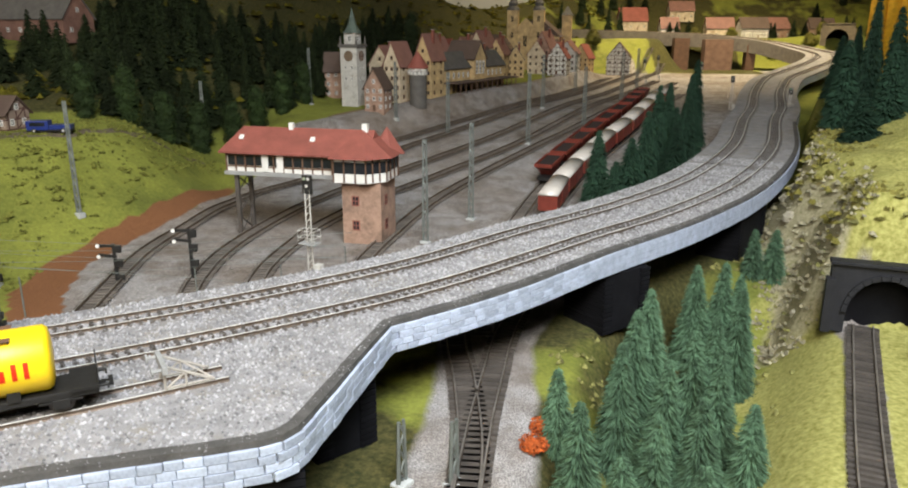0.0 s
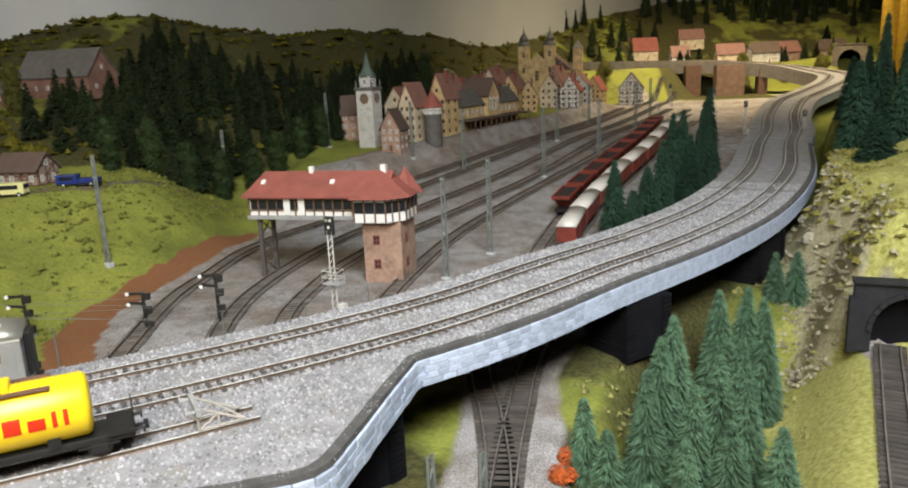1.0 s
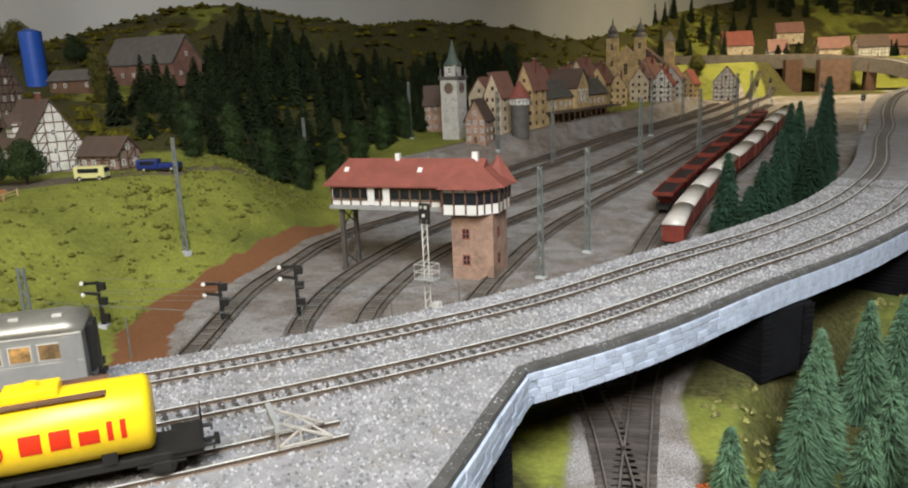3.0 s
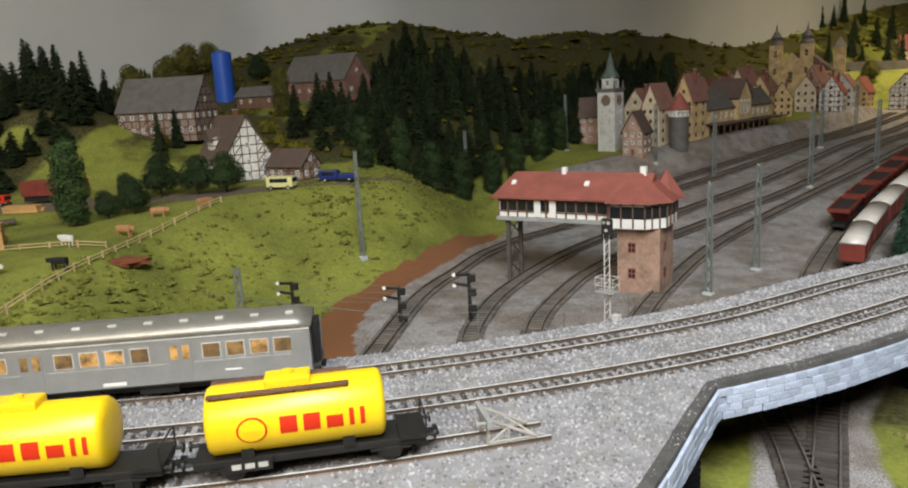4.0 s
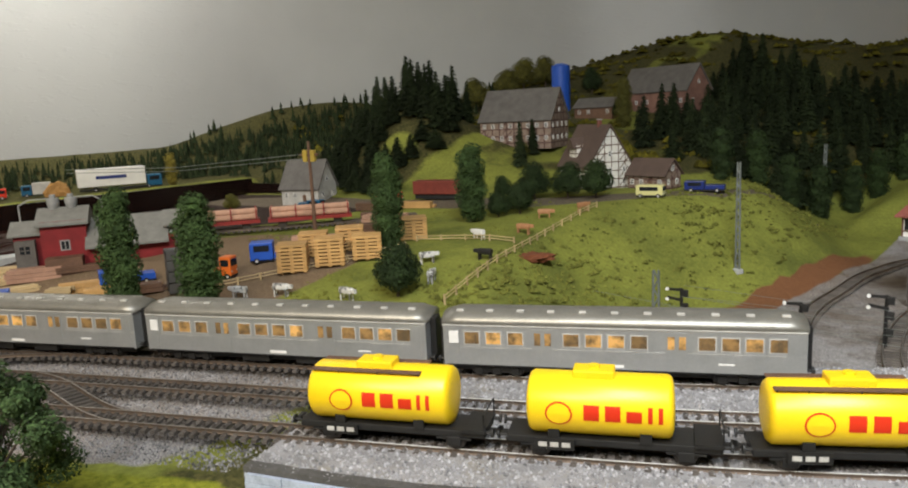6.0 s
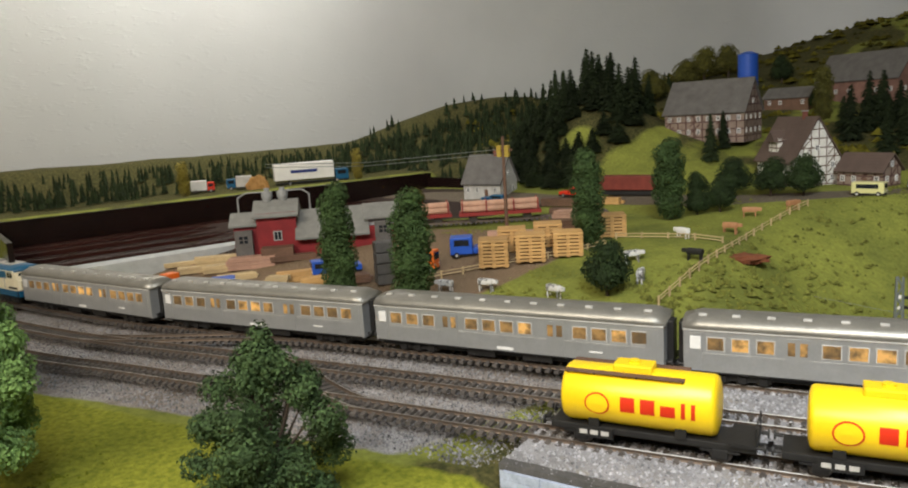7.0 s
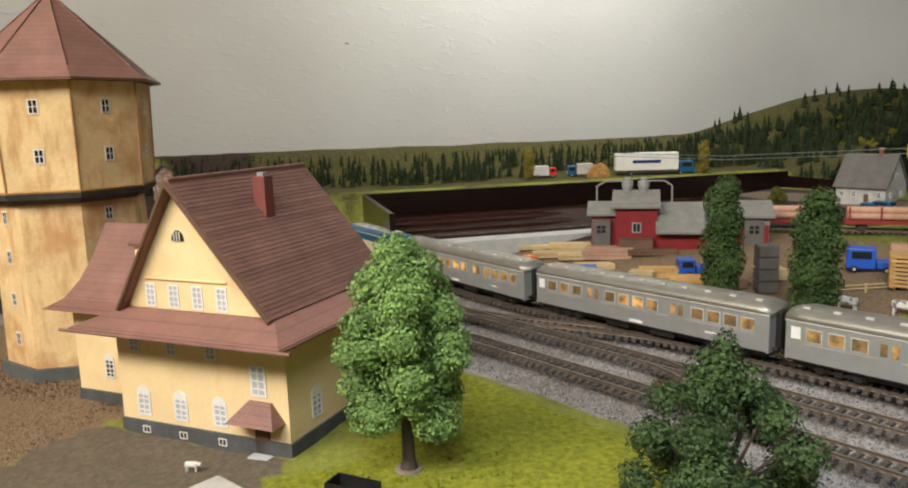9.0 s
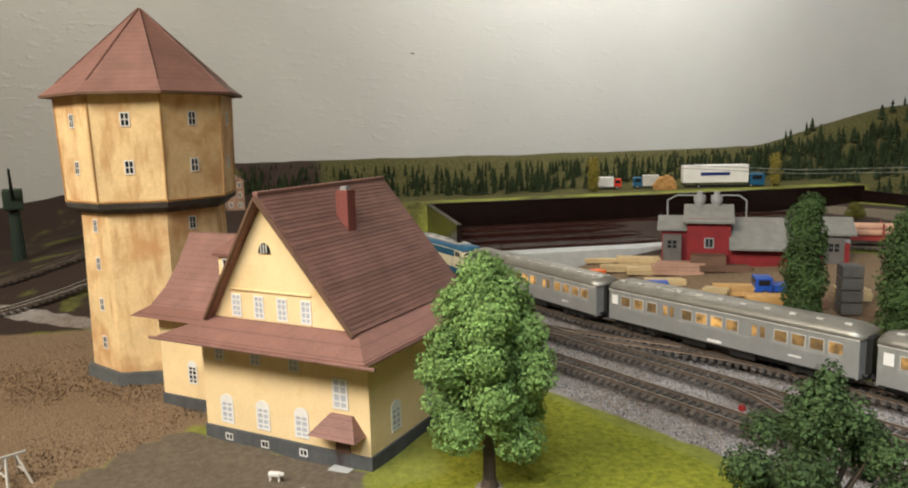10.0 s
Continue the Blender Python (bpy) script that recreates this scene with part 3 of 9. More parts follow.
    tagged(new("ground", me), "flocked green model scenery with ballasted track beds", "ground", kind="structure")


scenery()


# ---- the railway ----
DECK_Z = 1.006
far_rise = [(0.66, 1.93, 1.033), (0.746, 2.2, 1.047), (0.849, 2.45, 1.068), (0.949, 2.6, 1.081), (1.11, 2.83, 1.104), (1.20, 3.03, 1.121),
            (1.19, 3.2, 1.137), (1.12, 3.32, 1.160), (1.0, 3.40, 1.178), (0.86, 3.44, 1.19), (0.55, 3.5, 1.20), (0.2, 3.62, 1.21)]
LINE_A = spline([(x, y, DECK_Z + 0.014 * float(sm(1.1, 1.8, y))) for x, y in zip(LINE_X, LINE_Y)] + far_rise, 0.0073)
LINE_B = spline(offset(LINE_A, -0.061)[::14], 0.0073)
i0, i1 = int(np.argmax(LINE_A[:, 0] > -0.98)), int(np.argmax(LINE_A[:, 0] > -0.112))
LINE_C = offset(LINE_A[i0:i1], -0.119)
GAUGE = 0.0165


def rail_mesh(line, d):
    """One rail: a narrow head on a foot, swept along the line."""
    bm = bmesh.new()
    ring = []
    for w, h in ((-0.0011, 0.002), (-0.0006, 0.0028), (-0.0006, 0.0046), (0.0006, 0.0046), (0.0006, 0.0028), (0.0011, 0.002)):
        c = offset(line, d + w)
        c[:, 2] += h
        ring.append([bm.verts.new(p) for p in c])
    for k, (a, b) in enumerate(zip(ring, ring[1:])):
        for i in range(len(a) - 1):
            bm.faces.new((a[i], a[i + 1], b[i + 1], b[i])).material_index = 0 if k == 2 else 1
    bmesh.ops.recalc_face_normals(bm, faces=bm.faces)
    return bm


def sleeper_data():
    bm = mesh(box, -0.0018, 0.0018, -0.0135, 0.0135, 0.0, 0.0022)
    for s in (-1, 1):
        box(bm, -0.0013, 0.0013, s * GAUGE / 2 - 0.0022, s * GAUGE / 2 + 0.0022, 0.002, 0.0031)
    box(bm, -0.0007, 0.0007, -0.0007, 0.0007, 0.002, 0.0038)
    me = bpy.data.meshes.new("sleeper")
    bm.to_mesh(me)
    bm.free()
    me.materials.append(M_SLEEPER)
    return me


SLEEPER = sleeper_data()
PIECES = []


def track(label, line, near=None, bright=True, wood=None):
    """A railway track: two rails and its sleepers; those between the plan limits near=(x0, x1) are pieces, the rest one mesh."""
    t = thing("railway_track", label, "track", Matrix(), "model railway tracks")
    # main line heads change at x = -0.40 from unlit to gleaming colour
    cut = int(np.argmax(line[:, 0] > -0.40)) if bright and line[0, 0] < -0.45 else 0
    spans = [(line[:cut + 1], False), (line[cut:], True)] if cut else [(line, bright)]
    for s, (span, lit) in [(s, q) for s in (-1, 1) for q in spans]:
        part("rail", rail_mesh(span, s * GAUGE / 2), (M_STEEL_SHEEN if lit else M_RUST_UNLIT, M_RUST), t)
    nrm = side_of(line)
    rest = bmesh.new()
    for i in range(len(line)):
        x, y, z = line[i]
        m = pose(x, y, z, 0, 0, math.degrees(math.atan2(-nrm[i, 0], nrm[i, 1])))
        if near and near[1] < 0.1 and x > -0.20:
            continue
        if near and near[0] < x < near[1] and y < 1.0:
            PIECES.append(("sleeper", SLEEPER, m, t))
        else:
            for sx in ((-0.0135, 0.0135),):
                box(rest, -0.0018, 0.0018, sx[0], sx[1], 0.0, 0.0022, m=m)
    if len(rest.verts):
        tagged(part("sleepers", rest, wood or M_SLEEPER, t), kind="stuff")
    else:
        rest.free()
    return t


track("double main line's outer track with dark sleepers", LINE_A, (-0.95, 0.45))
track("double main line's inner track with dark sleepers", LINE_B, (-0.85, 0.5))
track("siding track in the ballast with tank wagons on it", LINE_C, (-0.85, 0.0))


def ground_line(points, step=0.0073, dz=0.002):
    c = spline(points, step)
    return np.column_stack([c, height(c[:, 0], c[:, 1]) + dz])


def easing(p, q):
    """A smooth S from p to q, level at both ends along the main line."""
    f = np.linspace(0, 1, int((q - p).length / 0.0073))
    u, v = np.array((0.897, 0.442)), np.array((-0.442, 0.897))
    d = np.array((q - p)[:2])
    along, across = d @ u, d @ v
    xy = np.array(p)[:2] + np.outer(f * along, u) + np.outer((3 * f ** 2 - 2 * f ** 3) * across, v)
    return np.column_stack([xy, np.full(len(f), p.z)])


# crossovers between siding and main line
for a, b in ((LINE_C[60], LINE_B[int(np.argmax(LINE_B[:, 0] > -0.70))]), (LINE_B[int(np.argmax(LINE_B[:, 0] > -0.92))], LINE_A[int(np.argmax(LINE_A[:, 0] > -0.72))])):
    p, q = Vector(a), Vector(b)
    u = Vector((0.89, 0.44, 0))
    track("turnout track linking siding and main line", easing(p, q) - np.array([0, 0, 0.0004]), bright=False)
YARD = [
    [(-0.27, 0.72), (-0.291, 0.814), (-0.329, 1.008), (-0.328, 1.143), (-0.306, 1.29), (-0.237, 1.40), (-0.11, 1.60), (0.10, 1.95), (0.30, 2.40), (0.52, 2.95), (0.66, 3.3)],
    [(-0.19, 0.80), (-0.22, 0.908), (-0.232, 1.041), (-0.214, 1.20), (-0.164, 1.335), (-0.06, 1.50), (0.12, 1.80), (0.33, 2.28), (0.55, 2.85), (0.69, 3.2)],
    [(-0.13, 0.80), (-0.158, 0.933), (-0.159, 1.048), (-0.147, 1.16), (-0.10, 1.29), (0.0, 1.46), (0.17, 1.75), (0.38, 2.25), (0.60, 2.8)],
    [(-0.06, 0.90), (-0.045, 1.08), (-0.01, 1.27), (0.052, 1.43), (0.16, 1.64), (0.277, 1.86), (0.45, 2.25), (0.65, 2.75)],
    [(0.097, 0.80), (0.10, 0.95), (0.118, 1.15), (0.175, 1.40), (0.272, 1.66), (0.38, 1.93), (0.50, 2.30), (0.62, 2.6)],
    [(0.112, 0.88), (0.15, 1.10), (0.20, 1.33), (0.275, 1.55), (0.36, 1.75), (0.46, 2.02), (0.60, 2.4)],
    [(-0.30, 1.60), (-0.17, 1.63), (-0.02, 1.83), (0.12, 2.08), (0.30, 2.50), (0.45, 2.9)],
]
for line in YARD:
    track("goods yard track with rusty rails", ground_line(line, 0.009), bright=False, wood=M_SLEEPER_DUSTY)
LOW = [[(0.075, 0.30), (0.092, 0.50), (0.096, 0.60), (0.086, 0.70), (0.072, 0.79), (0.07, 0.9)], [(0.105, 0.30), (0.097, 0.50), (0.100, 0.62), (0.108, 0.72), (0.116, 0.80), (0.135, 0.90)]]
for line in LOW:
    track("lower level turnout track passing under the viaduct", ground_line(line), bright=False)
track("single track into the tunnel mouth", ground_line([(0.25, 0.30), (0.30, 0.45), (0.348, 0.59), (0.433, 0.80), (0.4535, 0.848)]), bright=False)

track("track beyond the water tower", ground_line([(-1.02, -0.62), (-1.09, -0.44), (-1.17, -0.33), (-1.30, -0.20)]), bright=True)
track("track beyond the water tower", ground_line([(-1.12, -0.68), (-1.19, -0.48), (-1.28, -0.36), (-1.42, -0.22)]), bright=False)


# ---- the viaduct deck ----
def viaduct():
    sel = (LINE_A[:, 0] > -0.47) | (LINE_A[:, 1] > 1.0)
    a = LINE_A[sel]
    far_edge = offset(a, 0.037)
    near_edge = offset(a, -0.101)
    # the widened part that carries the siding
    wide = spline([(-0.412, 0.289), (-0.325, 0.323), (-0.22, 0.378), (-0.104, 0.436), (-0.013, 0.472), (0.012, 0.487), (0.020, 0.52), (0.030, 0.585)], 0.01)
    east = near_edge[near_edge[:, 0] > 0.035]
    near_poly = np.vstack([np.column_stack([wide, np.full(len(wide), DECK_Z)]), east])
    bm = bmesh.new()
    n = len(a)
    s = np.concatenate([[0], np.cumsum(np.linalg.norm(np.diff(near_poly[:, :2], axis=0), axis=1))])
    # pair each far point with the near point straight across
    j = [int(np.argmin(np.hypot(*(near_poly[:, :2] - p[:2]).T))) for p in far_edge]
    j = np.maximum.accumulate(j)
    top_f = [bm.verts.new((p[0], p[1], p[2] + 0.0019)) for p in far_edge]
    top_n = [bm.verts.new((q[0], q[1], q[2] + 0.0019)) for q in near_poly]
    for i in range(n - 1):
        if j[i] == j[i + 1]:
            bm.faces.new((top_f[i], top_n[j[i]], top_f[i + 1]))
        else:
            bm.faces.new([top_f[i]] + top_n[j[i]:j[i + 1] + 1] + [top_f[i + 1]])
    bmesh.ops.triangulate(bm, faces=bm.faces)
    deck = thing("viaduct", "ballasted model railway viaduct with a pale blue stone parapet", "viaduct", Matrix(), kind="structure")
    part("ballast_bed", bm, M_BALLAST, deck, "grey stone ballast")
    body = bmesh.new()
    core = bmesh.new()
    for target, edge, dz0, dz1 in ((body, far_edge, 0.0019, -0.05), (core, near_poly, -0.001, -0.021)):
        quad_strip(target, [(p[0], p[1], p[2] + dz0) for p in edge], [(p[0], p[1], p[2] + dz1) for p in edge])
    for i in range(0, n - 1):
        f, g = far_edge[i], far_edge[i + 1]
        q, r = near_poly[j[i]], near_poly[j[i + 1]]
        quad_strip(body, [(f[0], f[1], f[2] - 0.021), (g[0], g[1], g[2] - 0.021)], [(q[0], q[1], q[2] - 0.021), (r[0], r[1], r[2] - 0.021)])
    part("parapet_core", core, M_MORTAR, deck)
    part("slab", body, mat("brown_slab_edge", (0.15, 0.13, 0.11), 0.9), deck)
    # coping along the near edge
    rim = near_poly[:int(np.argmax(near_poly[:, 1] > 1.75))]
    inner, outer = offset(rim, 0.0065), offset(rim, -0.0005)
    cop = bmesh.new()
    jit = [0.0007 * noise.noise((p[0] * 90, p[1] * 90, 0)) for p in rim]
    quad_strip(cop, [(p[0], p[1], p[2] - 0.0005) for p in inner], [(p[0], p[1], p[2] + 0.0030 + e) for p, e in zip(inner, jit)])
    quad_strip(cop, [(p[0], p[1], p[2] + 0.0030 + e) for p, e in zip(inner, jit)], [(p[0], p[1], p[2] + 0.0030 + e) for p, e in zip(outer, jit)])
    quad_strip(cop, [(p[0], p[1], p[2] + 0.0030 + e) for p, e in zip(outer, jit)], [(p[0], p[1], p[2] - 0.001) for p in outer])
    part("coping", cop, M_COPING, deck, "dark weathered coping")
    # parapet stones in four courses
    s = np.concatenate([[0], np.cumsum(np.linalg.norm(np.diff(rim[:, :2], axis=0), axis=1))])
    outer = offset(rim, -0.001)
    data = []
    for k, w in enumerate((0.009, 0.0115, 0.014)):
        bm = mesh(box, -w / 2 + 0.00015, w / 2 - 0.00015, -0.001, 0.0010, 0.00015, 0.00485, 0.0005)
        me = bpy.data.meshes.new("stone")
        bm.to_mesh(me); bm.free()
        me.materials.append(M_STONE_BLUE)
        data.append((w, me))
    rng = random.Random(4)
    rest = bmesh.new()
    for row in range(4):
        u = 0.006 * rng.random()
        while u < s[-1] - 0.02:
            w, me = data[rng.randrange(3)]
            c = u + w / 2
            p = [float(np.interp(c, s, outer[:, k])) for k in range(3)]
            d = [float(np.interp(c + 0.004, s, outer[:, k]) - np.interp(c - 0.004, s, outer[:, k])) for k in range(2)]
            m = pose(p[0], p[1], p[2] - 0.0205 + row * 0.005, 0, 0, math.degrees(math.atan2(d[1], d[0]))) @ pose(0, -0.0007 * rng.random(), 0, 0, 0, 180)
            if 0.22 < c < 0.86:
                PIECES.append(("stone", me, m, deck))
            else:
                box(rest, -w / 2 + 0.00015, w / 2 - 0.00015, -0.001, 0.0010, 0.00015, 0.00485, m=m)
            u += w
    tagged(part("parapet_stones", rest, M_STONE_BLUE, deck), kind="stuff")
    # loose ballast stones, too many to count
    rng = random.Random(7)
    verts, faces = [], []
    tops = bpy.data.objects["ballast_bed"].data
    tris = [[tops.vertices[v].co for v in f.vertices] for f in tops.polygons]
    tris = [t for t in tris if t[0].y < 1.3]
    area = np.array([(t[1] - t[0]).cross(t[2] - t[0]).length for t in tris])
    pick = np.random.RandomState(3).choice(len(tris), 36000, p=area / area.sum())
    for i in pick:
        a, b, c = tris[i]
        r1, r2 = rng.random(), rng.random()
        if r1 + r2 > 1:
            r1, r2 = 1 - r1, 1 - r2
        p = a + (b - a) * r1 + (c - a) * r2
        r = 0.0007 + 0.0010 * rng.random()
        k = len(verts)
        w = rng.random() * 6.3
        for q in range(3):
            verts.append((p.x + r * math.cos(w + q * 2.1), p.y + r * math.sin(w + q * 2.1), p.z - 0.0002))
        verts.append((p.x + r * 0.3 * math.cos(w * 3), p.y + r * 0.3 * math.sin(w * 3), p.z + r * 1.0))
        faces += [(k, k + 1, k + 3), (k + 1, k + 2, k + 3), (k + 2, k, k + 3)]
    me = bpy.data.meshes.new("ballast_stones")
    me.from_pydata(verts, [], faces)
    me.materials.append(mat("ballast_grains", (0.455, 0.445, 0.455), 0.95, vary=0.2, bump=0, per_island=0.66, spec=0.15))
    tagged(new("ballast_stones", me), "loose grey ballast grains on the viaduct", "ballast", kind="stuff").parent = None
    return deck


def grains(name, label, count, sample, seed, material=None):
    rng = random.Random(seed)
    pts = [sample(rng) for _ in range(count)]
    zs = height([p[0] for p in pts], [p[1] for p in pts])
    verts, faces = [], []
    for (x, y), z in zip(pts, zs):
        r, w, k = 0.0006 + 0.0009 * rng.random(), rng.random() * 6.3, len(verts)
        for q in range(3):
            verts.append((x + r * math.cos(w + q * 2.1), y + r * math.sin(w + q * 2.1), float(z) - 0.0003))
        verts.append((x + r * 0.3 * math.cos(w * 3), y + r * 0.3 * math.sin(w * 3), float(z) + r))
        faces += [(k, k + 1, k + 3), (k + 1, k + 2, k + 3), (k + 2, k, k + 3)]
    me = bpy.data.meshes.new(name)
    me.from_pydata(verts, [], faces)
    me.materials.append(material or M_GRAIN)
    tagged(new(name, me), label, "ballast", kind="stuff")


def main_line_point(rng):
    x = -1.05 + 0.62 * rng.random() ** 0.85
    return x, float(np.interp(x, LINE_X, LINE_Y)) + rng.uniform(-0.172, 0.055)


M_GRAIN = mat("dark_ballast_grains", (0.33, 0.318, 0.318), 0.95, vary=0.2, bump=0, per_island=0.8, spec=0.15)
viaduct()
grains("track_ballast", "loose grey ballast grains between the main line's tracks", 26000, main_line_point, 8)


QUOINS = {}


def quoin_data(d):
    if d not in QUOINS:
        bm = mesh(box, -0.0065, 0.0065, -d / 2 - 0.0015, d / 2 + 0.0015, 0.0, 0.0036)
        QUOINS[d] = bpy.data.meshes.new("quoin")
        bm.to_mesh(QUOINS[d])
        bm.free()
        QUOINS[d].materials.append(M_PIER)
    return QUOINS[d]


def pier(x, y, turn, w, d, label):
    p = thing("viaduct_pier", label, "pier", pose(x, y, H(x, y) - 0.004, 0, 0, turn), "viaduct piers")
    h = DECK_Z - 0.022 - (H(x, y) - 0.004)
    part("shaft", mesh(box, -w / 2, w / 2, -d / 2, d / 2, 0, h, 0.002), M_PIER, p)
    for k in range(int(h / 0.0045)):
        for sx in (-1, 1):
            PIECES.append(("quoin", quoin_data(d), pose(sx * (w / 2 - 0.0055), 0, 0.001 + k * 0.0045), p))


pier(-0.012, 0.505, 20, 0.045, 0.040, "stone viaduct pier blackened for shade, with toothed corners")
pier(0.000, 0.612, 45, 0.045, 0.040, "stone viaduct pier blackened for shade, with toothed corners")
pier(0.214, 0.862, 40, 0.060, 0.05, "broad stone viaduct pier blackened for shade, above the trees")
pier(0.405, 1.125, 58, 0.11, 0.05, "broad stone viaduct pier blackened for shade, above the trees")


# ---- rolling stock ----
def arc(line):
    return np.concatenate([[0], np.cumsum(np.linalg.norm(np.diff(line, axis=0), axis=1))])


def on_line(line, s, length):
    """The pose of a vehicle of that length whose middle stands s metres along the line."""
    u = arc(line)
    p, q = (np.array([np.interp(s + k * length * 0.36, u, line[:, c]) for c in range(3)]) for k in (-1, 1))
    d, m = q - p, (p + q) / 2
    return pose(m[0], m[1], m[2] + 0.0046, 0, -math.degrees(math.atan2(d[2], math.hypot(d[0], d[1]))), math.degrees(math.atan2(d[1], d[0])))


def loft_x(bm, sections):
    """A skin through closed y-z rings, each at its own x."""
    rings = [[bm.verts.new((x, y, z)) for y, z in ring] for x, ring in sections]
    k = len(rings[0])
    for a, b in zip(rings, rings[1:]):
        for i in range(k):
            bm.faces.new((a[i], a[(i + 1) % k], b[(i + 1) % k], b[i]))
    bm.faces.new(rings[0])
    bm.faces.new(rings[-1][::-1])
    bmesh.ops.recalc_face_normals(bm, faces=bm.faces)


def wheel_pair(parent, x, r=0.0055):
    bm = bmesh.new()
    for s in (-1, 1):
        rod(bm, (x, s * 0.0066, r), (x, s * 0.0088, r), r, n=16)
        rod(bm, (x, s * 0.0062, r), (x, s * 0.0068, r), r + 0.0008, n=16)
    rod(bm, (x, -0.007, r), (x, 0.007, r), 0.001, n=6)
    return part("wheelset", bm, M_DARKSTEEL, parent, "dark burnished wheels")


def bogie(parent, x, wheelbase, long, width=0.024):
    bm = mesh(box, x - long / 2, x + long / 2, -width / 2, -width / 2 + 0.0025, 0.0035, 0.0095, 0.0006)
    box(bm, x - long / 2, x + long / 2, width / 2 - 0.0025, width / 2, 0.0035, 0.0095, 0.0006)
    box(bm, x - 0.006, x + 0.006, -width / 2, width / 2, 0.006, 0.011)
    for k in (-1, 0, 1):
        box(bm, x + k * wheelbase / 2 - 0.003, x + k * wheelbase / 2 + 0.003, -width / 2 - 0.001, width / 2 + 0.001, 0.0025, 0.0075, 0.0005)
    b = part("bogie", bm, M_BLACK, parent, "black bogie")
    for k in (-1, 1):
        wheel_pair(b, x + k * wheelbase / 2)


def buffers(parent, half, z=0.0125):
    for s in (-1, 1):
        for w in (-1, 1):
            bm = bmesh.new()
            rod(bm, (s * half, w * 0.0100, z), (s * (half + 0.004), w * 0.0100, z), 0.0011, n=8)
            rod(bm, (s * (half + 0.0038), w * 0.0100, z), (s * (half + 0.0048), w * 0.0100, z), 0.0026, n=12)
            part("buffer", bm, M_BLACK, parent)
        bm = mesh(box, s * (half + 0.003) - 0.004, s * (half + 0.003) + 0.004, -0.0015, 0.0015, z - 0.004, z - 0.002)
        box(bm, s * (half + 0.006) - 0.0012, s * (half + 0.006) + 0.0012, -0.004, 0.004, z - 0.004, z - 0.0015)
        part("coupling", bm, M_BLACK, parent)


